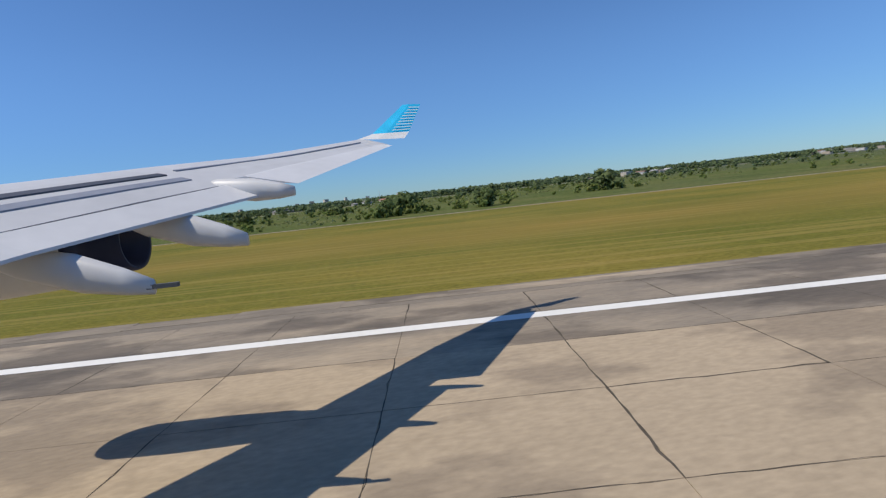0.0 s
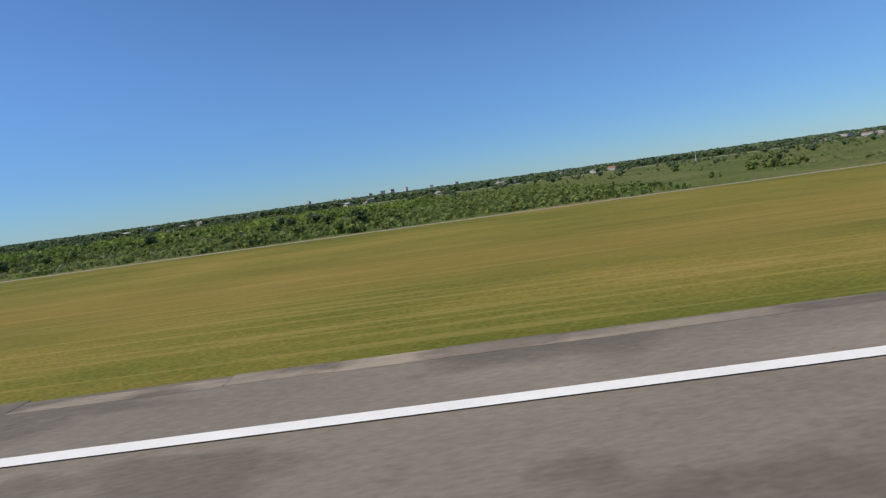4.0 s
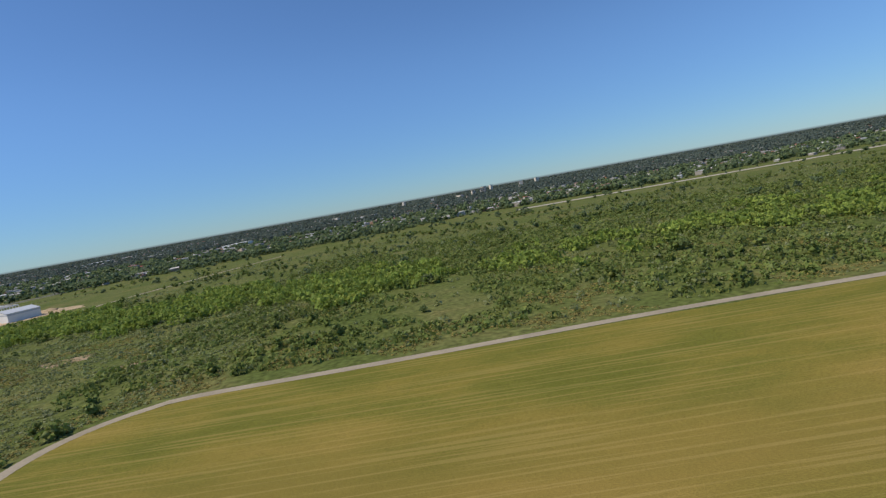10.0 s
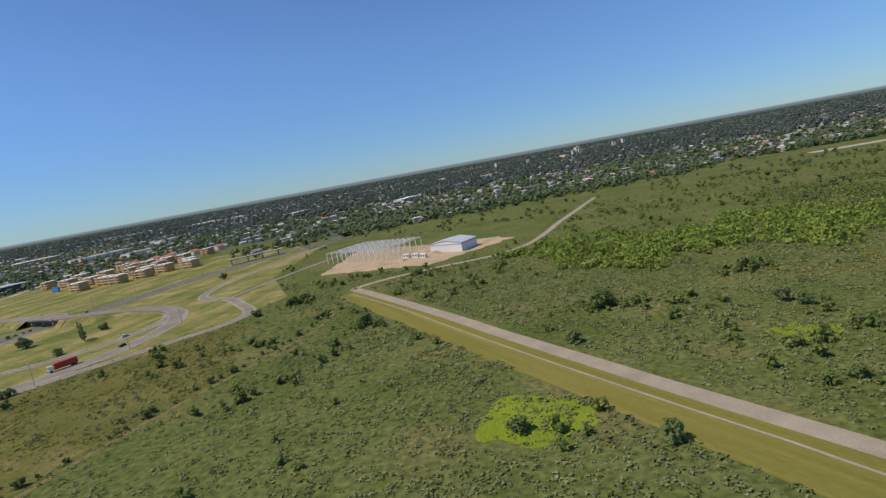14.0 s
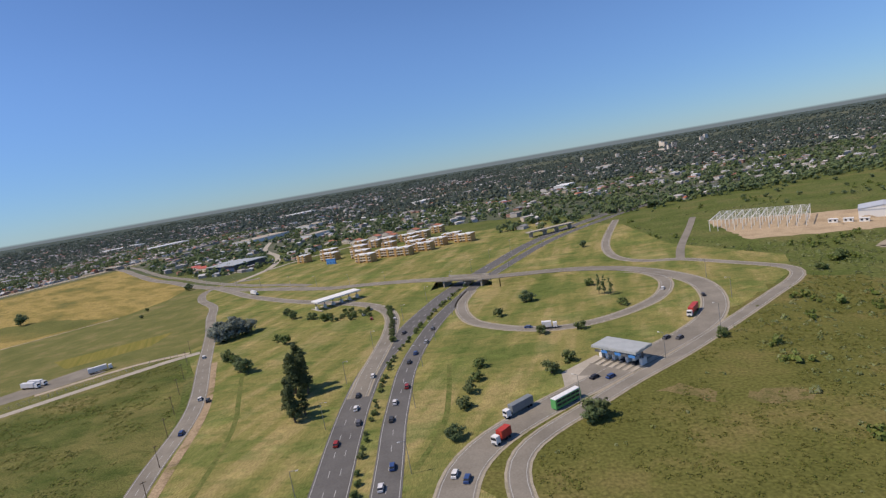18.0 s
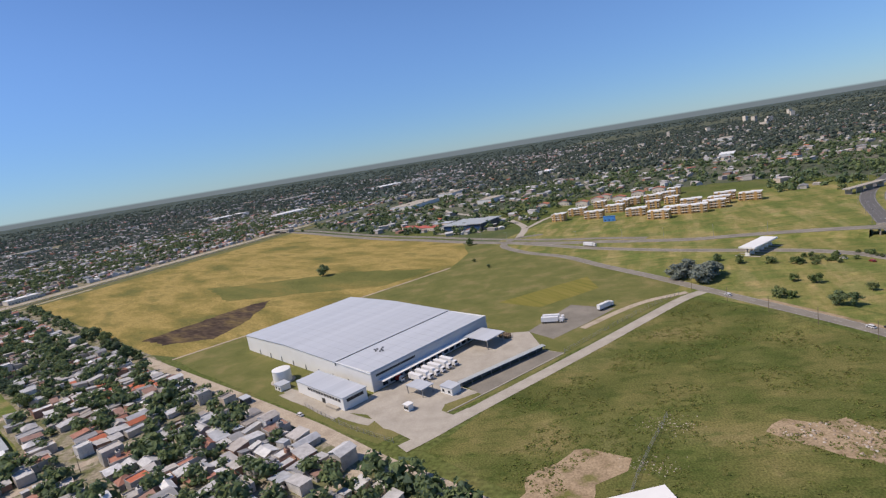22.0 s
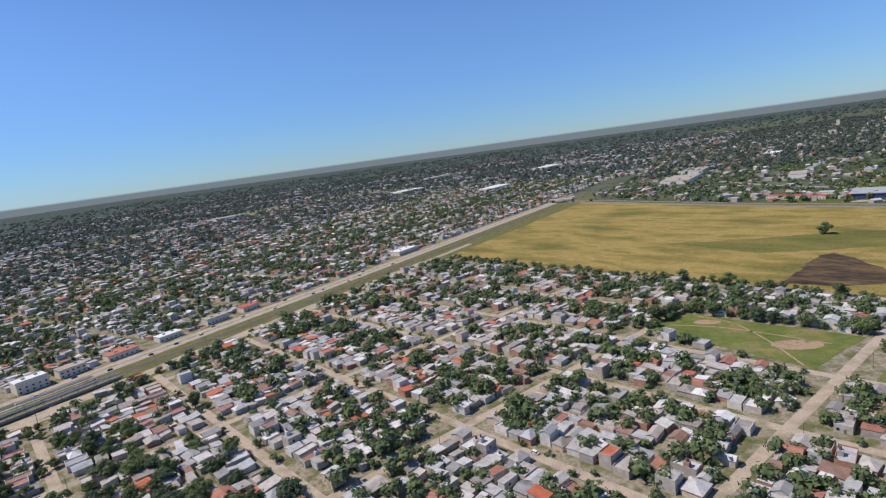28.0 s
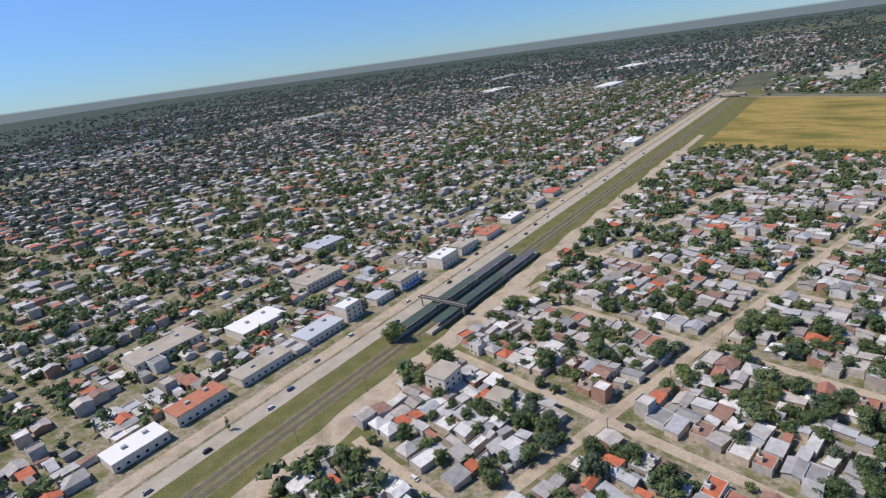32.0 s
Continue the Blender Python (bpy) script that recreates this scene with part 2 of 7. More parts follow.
def near_line(line, x, y):
    """Distance of points from a line."""
    d = np.full(np.shape(x), 1e9)
    for a, b in zip(line[:-1], line[1:]):
        ax, ay, bx, by = a[0], a[1], b[0], b[1]
        l2 = (bx - ax) ** 2 + (by - ay) ** 2 + 1e-9
        t = np.clip(((x - ax) * (bx - ax) + (y - ay) * (by - ay)) / l2, 0, 1)
        d = np.minimum(d, np.hypot(x - ax - t * (bx - ax), y - ay - t * (by - ay)))
    return d


G = (1 + 5 ** 0.5) / 2
ICO_V = np.array([(-1, G, 0), (1, G, 0), (-1, -G, 0), (1, -G, 0), (0, -1, G), (0, 1, G), (0, -1, -G), (0, 1, -G), (G, 0, -1), (G, 0, 1), (-G, 0, -1), (-G, 0, 1)]) / 1.902
ICO_F = np.array([(0, 11, 5), (0, 5, 1), (0, 1, 7), (0, 7, 10), (0, 10, 11), (1, 5, 9), (5, 11, 4), (11, 10, 2), (10, 7, 6), (7, 1, 8), (3, 9, 4), (3, 4, 2), (3, 2, 6), (3, 6, 8), (3, 8, 9), (4, 9, 5), (2, 4, 11), (6, 2, 10), (8, 6, 7), (9, 8, 1)])


OCTA_V = np.array([(1, 0, 0), (-1, 0, 0), (0, 1, 0), (0, -1, 0), (0, 0, 1), (0, 0, -1)], float)
OCTA_F = np.array([(0, 2, 4), (2, 1, 4), (1, 3, 4), (3, 0, 4), (2, 0, 5), (1, 2, 5), (3, 1, 5), (0, 3, 5)])


def crown_arrays(r, clumps, width, z0, z1, leaves=0, core=True, shoots=0, taper=False):
    """Clumps of leaf sprays round a small dense core, and upright shoots, as arrays of triangles."""
    vs, fs, o = [], [], 0
    per = max(6, leaves // clumps)
    for _ in range(clumps):
        a, q, h = r.uniform(0, 6.283), r.uniform(0, 1) ** 0.6, r.uniform(0, 1)
        belly = math.sin(math.pi * (0.18 + 0.72 * h))
        if taper:
            belly = 1.1 - 0.95 * h
        if clumps == 1:
            q, h, belly = 0.15, 0.45, 0.9
        c = np.array((q * width * belly * 0.72 * math.cos(a), q * width * belly * 0.72 * math.sin(a), z0 + (z1 - z0) * (0.12 + 0.76 * h)))
        rad = width * r.uniform(0.38, 0.55) * (0.6 + 0.4 * belly) * (1.0 if clumps < 6 else 0.72)
        form = np.array((1, 1, r.uniform(0.6, 0.9))) * rad
        if core:
            vs.append(c + OCTA_V * form * 0.8)
            fs.append(OCTA_F + o)
            o += 6
        for _ in range(per):
            d = np.array((r.gauss(0, 1), r.gauss(0, 1), r.gauss(0.3, 0.8)))
            d /= np.linalg.norm(d)
            n = d + np.array((r.gauss(0, 0.38), r.gauss(0, 0.38), r.gauss(0.15, 0.38)))
            n /= np.linalg.norm(n)
            e1 = np.cross(n, (0.3, 0.9, 0.2))
            e1 /= np.linalg.norm(e1)
            e2 = np.cross(n, e1)
            p = c + d * form * r.uniform(0.82, 1.12)
            g, size = r.uniform(0, 6.283), rad * 1.75 / math.sqrt(per)
            vs.append(np.array([p + (e1 * math.cos(g + k) + e2 * math.sin(g + k)) * size * r.uniform(0.6, 1.35) for k in (0, 2.1, 4.2)]))
            fs.append(np.array([(o, o + 1, o + 2)]))
            o += 3
    for _ in range(shoots):
        a, q = r.uniform(0, 6.283), r.uniform(0, 0.8) * width
        b = np.array((q * math.cos(a), q * math.sin(a), z0))
        g = r.uniform(0, 6.283)
        w = np.array((math.cos(g), math.sin(g), 0)) * width * r.uniform(0.12, 0.24)
        tip = b * np.array((1.25, 1.25, 0)) + np.array((r.gauss(0, 0.18) * width, r.gauss(0, 0.18) * width, z1 * r.uniform(0.65, 1.15)))
        vs.append(np.array((b - w, b + w, tip)))
        fs.append(np.array([(o, o + 1, o + 2)]))
        o += 3
    return np.concatenate(vs), np.concatenate(fs)


def scatter(name, kinds, xs, ys, sizes, mats, r, label, category, z=0.0, flat=1.0):
    """One object made of many copies of small arrays: what nobody could count."""
    n = len(xs)
    which = r.integers(0, len(kinds), n)
    turn = r.uniform(0, 6.283, n)
    vs, fs, ms, o = [], [], [], 0
    for k, (kv, kf, km) in enumerate(kinds):
        sel = np.flatnonzero(which == k)
        if not len(sel):
            continue
        c, s = np.cos(turn[sel])[:, None], np.sin(turn[sel])[:, None]
        sz = np.asarray(sizes)[sel][:, None]
        v = np.stack([(kv[None, :, 0] * c - kv[None, :, 1] * s) * sz + np.asarray(xs)[sel][:, None], (kv[None, :, 0] * s + kv[None, :, 1] * c) * sz + np.asarray(ys)[sel][:, None], kv[None, :, 2] * sz * flat + z], -1)
        f = kf[None] + (np.arange(len(sel)) * len(kv))[:, None, None] + o
        vs.append(v.reshape(-1, 3))
        fs.append(f.reshape(-1, 3))
        ms.append(np.tile(km, len(sel)))
        o += len(sel) * len(kv)
    if not vs:
        return None
    me = link_mesh(name, np.concatenate(vs), np.concatenate(fs), mats, np.concatenate(ms), smooth=True)
    return tagged(set_at(new(name, me)), label=label, category=category, kind="stuff")

# ---- surfaces ----
scrub = material("scrub_land", [(0.075, 0.1, 0.027), (0.09, 0.113, 0.032), (0.112, 0.126, 0.042), (0.142, 0.135, 0.05)], 0.03, 0.5, 0.95, bump=0.5, spread=0.22, detail=8)
mown = material("mown_grass", [(0.108, 0.118, 0.022), (0.14, 0.137, 0.028), (0.192, 0.16, 0.036), (0.25, 0.188, 0.05)], 0.3, 45.0, 0.95, stretch=(0, 0.06, 0.14), bump=0.3, spread=0.06, detail=8, low=0.34, high=0.68)
verge = material("verge_grass", [(0.15, 0.158, 0.05), (0.205, 0.19, 0.066), (0.285, 0.232, 0.1)], 0.4, 26.0, 0.95, stretch=(1.38, 0.03, 0.14), bump=0.3, spread=0.16, detail=12, low=0.4, high=0.6)
strip_grass = material("strip_grass", [(0.14, 0.14, 0.034), (0.18, 0.165, 0.042), (0.235, 0.195, 0.06)], 0.5, 24.0, 0.95, stretch=(-0.99, 0.02, 0.5), bump=0.1, spread=0.0, detail=5)
plot_grass = material("plot_grass", [(0.105, 0.118, 0.038), (0.14, 0.143, 0.05), (0.21, 0.18, 0.078)], 0.05, 2.5, 0.95, bump=0.3, spread=0.08, detail=10)
meadow = material("meadow", [(0.078, 0.09, 0.027), (0.108, 0.115, 0.036), (0.15, 0.14, 0.05), (0.215, 0.178, 0.078)], 0.022, 1.4, 0.95, bump=0.5, spread=0.2, detail=12, low=0.34, high=0.66)
yellow_field = material("dry_field", [(0.135, 0.13, 0.042), (0.215, 0.175, 0.056), (0.32, 0.24, 0.085), (0.18, 0.155, 0.052)], 0.3, 16.0, 0.95, stretch=(-0.62, 0.03, 0.08), bump=0.3, spread=0.12, detail=10, low=0.36, high=0.66)
band_grass = material("band_grass", [(0.105, 0.115, 0.036), (0.14, 0.14, 0.046), (0.2, 0.165, 0.055)], 0.3, 16.0, 0.95, stretch=(-0.62, 0.03, 0.08), bump=0.3, spread=0.12, detail=10, low=0.36, high=0.66)
lush = material("lush_weeds", [(0.14, 0.19, 0.02), (0.19, 0.24, 0.025)], 0.1, 2.0, 0.95, bump=0.3, spread=0.12)
burnt = material("burnt_grass", [(0.04, 0.03, 0.025), (0.08, 0.058, 0.042), (0.17, 0.125, 0.055)], 0.4, 2.0, 0.95, stretch=(-0.5, 0.06, 0.2), spread=0.15, detail=8)
earth = material("bare_earth", [(0.15, 0.145, 0.05), (0.27, 0.2, 0.125), (0.35, 0.265, 0.17), (0.28, 0.21, 0.135), (0.17, 0.155, 0.062)], 0.07, 1.2, 0.95, bump=0.2, spread=0.04, detail=8)
sand = material("site_sand", [(0.31, 0.235, 0.15), (0.42, 0.325, 0.215), (0.36, 0.275, 0.18)], 0.06, 1.5, 0.95, bump=0.2, spread=0.0, detail=8)
dirt_road = material("dirt_street", [(0.31, 0.255, 0.195), (0.42, 0.355, 0.275), (0.26, 0.222, 0.155)], 0.06, 1.5, 0.95, bump=0.1, spread=-0.06)
gravel_road = material("worn_road", [(0.26, 0.225, 0.17), (0.34, 0.295, 0.225)], 0.1, 2.0, 0.95, bump=0.05, spread=-0.14)
asphalt = material("asphalt", [(0.095, 0.092, 0.087), (0.13, 0.126, 0.118)], 0.08, 1.5, 0.85, bump=0.03, spread=-0.14, stretch=None)
old_asphalt = material("old_asphalt", [(0.18, 0.165, 0.138), (0.25, 0.228, 0.19)], 0.07, 1.5, 0.9, bump=0.03, spread=-0.16)
concrete = material("concrete", [(0.32, 0.29, 0.24), (0.41, 0.375, 0.315)], 0.12, 2.0, 0.9, bump=0.03, spread=-0.16)
runway_top = material("runway_concrete", [(0.165, 0.14, 0.11), (0.2, 0.17, 0.132), (0.25, 0.21, 0.16)], 0.06, 6.0, 0.88, stretch=(0.1, 0.3, 0.9), bump=0.03, spread=-0.12, detail=9)
slab_top = material("runway_slab", [(0.33, 0.262, 0.178), (0.385, 0.306, 0.21), (0.415, 0.33, 0.228), (0.45, 0.36, 0.25)], 0.05, 6.0, 0.88, stretch=(0.2, 0.5, 1.0), bump=0.02, spread=-0.15, detail=9, low=0.36, high=0.64)
slab_dark = material("runway_slab_stained", [(0.18, 0.152, 0.118), (0.23, 0.193, 0.148), (0.285, 0.236, 0.176), (0.36, 0.292, 0.21), (0.4, 0.322, 0.228)], 0.09, 6.0, 0.88, stretch=(0.1, 0.35, 1.1), bump=0.02, spread=-0.14, detail=9, low=0.38, high=0.63)
shoulder_dust = material("road_shoulder", [(0.27, 0.24, 0.185), (0.35, 0.31, 0.24), (0.24, 0.22, 0.15)], 0.2, 2.0, 0.95, bump=0.05, spread=-0.1)
joint = material("joint", [(0.08, 0.07, 0.055), (0.12, 0.1, 0.08)], 0.5, 3.0)
worn_paint = material("worn_paint", [(0.34, 0.34, 0.33), (0.42, 0.42, 0.4)], 0.3, 3.0, 0.8, bump=0.0, spread=-0.1)
paint = material("white_paint", [(0.7, 0.69, 0.64), (0.76, 0.745, 0.7)], 0.3, 3.0, 0.7, bump=0.0, spread=-0.24)
suburb_ground = material("suburb_ground", [(0.1, 0.115, 0.045), (0.15, 0.15, 0.08), (0.28, 0.245, 0.19), (0.12, 0.13, 0.055)], 0.09, 0.6, 0.95, spread=0.08, detail=6)
ballast = material("ballast", [(0.12, 0.12, 0.055), (0.17, 0.155, 0.09), (0.22, 0.19, 0.13)], 0.3, 3.0, 0.95)
rail_grass = material("rail_verge", [(0.1, 0.112, 0.045), (0.13, 0.132, 0.055), (0.17, 0.155, 0.08)], 0.1, 1.2, 0.95, spread=0.08)
green_scrub = material("green_scrub_foliage", [(0.1, 0.138, 0.034), (0.113, 0.15, 0.038), (0.13, 0.16, 0.052), (0.09, 0.126, 0.032), (0.142, 0.16, 0.04)], 0.05, 2.0, 0.85, pick="island", bump=0.0, spread=-0.05, leafy=0.35)
steel = material("steel", [(0.3, 0.3, 0.3), (0.4, 0.4, 0.4)], 0.5, 4.0, 0.45, 0.7, bump=0.0, spread=-0.1)
white_sheet = material("white_cladding", [(0.68, 0.68, 0.645), (0.74, 0.735, 0.705)], 0.05, 0.6, 0.5, bump=0.0, spread=-0.26)
roof_sheet = material("roof_sheeting", [(0.41, 0.435, 0.46), (0.48, 0.505, 0.53)], 0.3, 3.0, 0.45, stretch=(0.95, 0.01, 0.4), bump=0.0, spread=-0.22)
dark_glass = material("dark_glass", [(0.02, 0.025, 0.03), (0.035, 0.04, 0.05)], 0.5, 2.0, 0.15, bump=0.0)
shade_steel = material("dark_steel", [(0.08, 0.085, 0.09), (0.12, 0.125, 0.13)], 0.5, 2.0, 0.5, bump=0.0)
wood = material("wooden_pole", [(0.16, 0.12, 0.08), (0.22, 0.17, 0.12)], 1.0, 5.0, 0.9)
bark = material("bark", [(0.09, 0.07, 0.05), (0.15, 0.12, 0.09)], 1.0, 5.0, 0.95)
LEAF = [(0.072, 0.105, 0.048), (0.086, 0.122, 0.054), (0.1, 0.137, 0.06), (0.112, 0.147, 0.07), (0.08, 0.113, 0.068), (0.125, 0.16, 0.064)]
leaf = material("foliage", LEAF, 0.6, 2.5, 0.8, pick="object", bump=0.0, spread=0.05, leafy=0.35)
turf = material("sports_turf", [(0.1, 0.135, 0.035), (0.14, 0.16, 0.05), (0.22, 0.19, 0.085)], 0.04, 1.0, 0.95, spread=0.0, detail=7)
rough_grass = material("rough_grass", [(0.098, 0.103, 0.029), (0.118, 0.118, 0.035), (0.165, 0.14, 0.052)], 0.035, 0.9, 0.95, bump=0.4, spread=0.14, detail=9, low=0.36, high=0.66)
weed_leaf = material("weed_foliage", [(0.1, 0.11, 0.03), (0.12, 0.125, 0.036), (0.14, 0.135, 0.045), (0.095, 0.115, 0.028)], 0.5, 2.0, 0.9, pick="island", bump=0.0, spread=0.0, leafy=0.35)
meadow_leaf = material("meadow_weed_foliage", [(0.09, 0.115, 0.03), (0.105, 0.128, 0.034), (0.122, 0.132, 0.042), (0.14, 0.136, 0.05)], 0.05, 2.0, 0.9, pick="island", bump=0.0, spread=-0.05, leafy=0.35)
straw_leaf = material("straw_grass", [(0.19, 0.165, 0.055), (0.22, 0.185, 0.066), (0.165, 0.155, 0.05), (0.245, 0.2, 0.08)], 0.5, 2.0, 0.9, pick="island", bump=0.0, spread=-0.05, leafy=0.35)
track_earth = material("track_earth", [(0.09, 0.095, 0.032), (0.14, 0.122, 0.05), (0.19, 0.15, 0.07), (0.11, 0.11, 0.038)], 0.15, 1.5, 0.95, bump=0.2, spread=0.08, detail=8)
canopy_sheet = material("canopy_sheet", [(0.33, 0.355, 0.35), (0.39, 0.415, 0.41)], 0.3, 2.0, 0.5, bump=0.0, spread=-0.2)
ditch_grass = material("ditch_grass", [(0.085, 0.112, 0.03), (0.12, 0.135, 0.042), (0.16, 0.155, 0.055)], 0.2, 1.0, 0.95, spread=0.1)
leaf_far = material("foliage_joined", LEAF, 0.4, 1.5, 0.85, pick="island", bump=0.0, spread=0.05, leafy=0.35)
# far foliage made bluer and lighter: distance haze put into its colour
wood_hazed = material("haze_tinted_woods", [(0.064, 0.086, 0.07), (0.076, 0.098, 0.08), (0.094, 0.115, 0.096)], 0.05, 0.3, 0.9, pick="island", bump=0.0, spread=0.05, leafy=0.35)
bush_leaf = material("bush_foliage", [(0.125, 0.152, 0.056), (0.14, 0.165, 0.066), (0.165, 0.185, 0.087), (0.18, 0.196, 0.104), (0.135, 0.162, 0.05), (0.152, 0.17, 0.062)], 0.05, 2.0, 0.85, pick="island", bump=0.0, spread=-0.1, leafy=0.35)
shrub_leaf = material("shrub_foliage", [(0.088, 0.12, 0.042), (0.1, 0.135, 0.046), (0.112, 0.142, 0.056), (0.098, 0.122, 0.052)], 0.6, 2.5, 0.85, pick="object", bump=0.0, spread=0.0, leafy=0.35)
thicket_leaf = material("thicket_foliage", [(0.135, 0.19, 0.034), (0.155, 0.21, 0.04), (0.175, 0.225, 0.046), (0.11, 0.16, 0.036), (0.195, 0.235, 0.052)], 0.06, 2.0, 0.85, pick="island", bump=0.0, spread=-0.05, leafy=0.35)
silver_leaf = material("silver_foliage", [(0.12, 0.145, 0.12), (0.16, 0.18, 0.15)], 0.5, 2.0, 0.85, bump=0.0, spread=0.15, leafy=0.35)
pine_leaf = material("pine_foliage", [(0.06, 0.078, 0.034), (0.085, 0.105, 0.046)], 0.5, 2.0, 0.85, bump=0.0, spread=0.1, leafy=0.35)
ROOFS = [(0.42, 0.42, 0.412), (0.319, 0.319, 0.319), (0.487, 0.487, 0.479), (0.622, 0.622, 0.613), (0.37, 0.353, 0.336), (0.46, 0.14, 0.075), (0.454, 0.428, 0.395), (0.27, 0.165, 0.13), (0.252, 0.252, 0.252), (0.504, 0.496, 0.47), (0.403, 0.37, 0.336), (0.554, 0.554, 0.538), (0.35, 0.165, 0.118), (0.378, 0.395, 0.412), (0.437, 0.428, 0.412), (0.286, 0.26, 0.235)]
WALLS = [(0.504, 0.468, 0.414), (0.396, 0.36, 0.315), (0.612, 0.594, 0.558), (0.378, 0.225, 0.162), (0.45, 0.423, 0.378), (0.36, 0.333, 0.306), (0.54, 0.45, 0.36), (0.558, 0.549, 0.531)]
roof_near = material("house_roofing", ROOFS, 0.4, 2.5, 0.75, pick="object", bump=0.0, spread=-0.18)
wall_near = material("house_walling", WALLS, 0.5, 2.5, 0.9, pick="object", bump=0.0, spread=-0.18)
roof_far = material("roofing_joined", ROOFS, 0.3, 1.5, 0.75, pick="island", bump=0.0, spread=-0.18)
wall_far = material("walling_joined", WALLS, 0.3, 1.5, 0.9, pick="island", bump=0.0, spread=-0.18)
tile_roof = material("red_tile_roof", [(0.36, 0.14, 0.085), (0.45, 0.19, 0.12)], 0.4, 3.0, 0.85)
ochre = material("ochre_render", [(0.5, 0.3, 0.12), (0.58, 0.36, 0.16)], 0.2, 1.0, 0.9, spread=-0.12)
cream = material("cream_render", [(0.62, 0.55, 0.45), (0.7, 0.63, 0.54)], 0.2, 1.0, 0.9, spread=-0.12)
blue_wall = material("blue_panel", [(0.05, 0.2, 0.5), (0.07, 0.26, 0.58)], 0.3, 1.0, 0.5, spread=-0.15)
navy_glass = material("navy_glass", [(0.03, 0.07, 0.14), (0.045, 0.09, 0.18)], 0.3, 1.0, 0.25, bump=0.0, spread=-0.15)
red_roof = material("red_sheet", [(0.45, 0.1, 0.06), (0.52, 0.14, 0.09)], 0.3, 1.0, 0.6, spread=-0.12)
orange_roof = material("orange_sheet", [(0.62, 0.33, 0.06), (0.68, 0.38, 0.09)], 0.3, 1.0, 0.6, spread=-0.12)
green_roof = material("green_sheet", [(0.05, 0.075, 0.065), (0.07, 0.1, 0.085)], 0.3, 1.0, 0.6)
CARS = [(0.6, 0.6, 0.6), (0.03, 0.03, 0.035), (0.1, 0.1, 0.11), (0.35, 0.36, 0.37), (0.65, 0.65, 0.63), (0.3, 0.03, 0.025), (0.04, 0.08, 0.2), (0.05, 0.05, 0.05)]
car_paint = material("car_paint", CARS, 1.0, 3.0, 0.3, pick="object", bump=0.0, spread=-0.25)
white_body = material("white_bodywork", [(0.66, 0.66, 0.65), (0.72, 0.72, 0.71)], 0.3, 2.0, 0.4, bump=0.0, spread=-0.2)
grey_body = material("grey_tarpaulin", [(0.16, 0.18, 0.19), (0.2, 0.22, 0.23)], 0.3, 2.0, 0.6, bump=0.0, spread=-0.15)
green_body = material("green_bodywork", [(0.08, 0.3, 0.1), (0.1, 0.36, 0.12)], 0.3, 2.0, 0.4, bump=0.0, spread=-0.2)
red_body = material("red_bodywork", [(0.4, 0.04, 0.03), (0.46, 0.06, 0.04)], 0.3, 2.0, 0.4, bump=0.0, spread=-0.2)
rubber = material("tyre_rubber", [(0.02, 0.02, 0.02), (0.03, 0.03, 0.03)], 1.0, 5.0, 0.9, bump=0.0)
rubble_mat = material("rubble", [(0.3, 0.235, 0.175), (0.4, 0.33, 0.26), (0.34, 0.265, 0.2), (0.46, 0.41, 0.35)], 0.5, 2.0, 0.95, pick="island")


def wooded_haze(m):
    """Towards the distance the plain turns to dark woods and gardens, bluish haze painted in."""
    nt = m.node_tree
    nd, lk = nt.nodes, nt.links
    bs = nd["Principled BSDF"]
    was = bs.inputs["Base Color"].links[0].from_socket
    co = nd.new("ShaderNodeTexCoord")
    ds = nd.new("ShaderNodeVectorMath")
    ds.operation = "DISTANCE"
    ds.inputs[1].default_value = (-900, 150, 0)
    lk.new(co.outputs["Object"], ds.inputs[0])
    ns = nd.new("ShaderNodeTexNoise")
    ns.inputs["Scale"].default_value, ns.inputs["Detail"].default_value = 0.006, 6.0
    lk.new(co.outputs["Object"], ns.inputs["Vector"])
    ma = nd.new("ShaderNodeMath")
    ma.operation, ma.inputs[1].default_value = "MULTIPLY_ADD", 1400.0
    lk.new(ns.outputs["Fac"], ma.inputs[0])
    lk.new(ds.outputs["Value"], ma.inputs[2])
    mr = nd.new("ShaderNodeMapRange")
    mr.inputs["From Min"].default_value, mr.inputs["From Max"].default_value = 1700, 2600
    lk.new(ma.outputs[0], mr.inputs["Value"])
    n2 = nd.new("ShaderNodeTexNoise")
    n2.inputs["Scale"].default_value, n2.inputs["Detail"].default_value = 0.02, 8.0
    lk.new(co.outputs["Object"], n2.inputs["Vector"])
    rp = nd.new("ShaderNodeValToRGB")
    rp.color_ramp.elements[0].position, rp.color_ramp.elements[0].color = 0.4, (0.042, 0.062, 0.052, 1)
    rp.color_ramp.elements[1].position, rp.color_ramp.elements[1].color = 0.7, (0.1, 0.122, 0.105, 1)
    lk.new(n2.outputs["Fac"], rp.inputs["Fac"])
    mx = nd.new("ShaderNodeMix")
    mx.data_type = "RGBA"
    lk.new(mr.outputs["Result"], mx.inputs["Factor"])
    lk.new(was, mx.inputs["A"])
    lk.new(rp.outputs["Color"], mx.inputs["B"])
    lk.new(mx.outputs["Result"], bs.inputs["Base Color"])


wooded_haze(scrub)


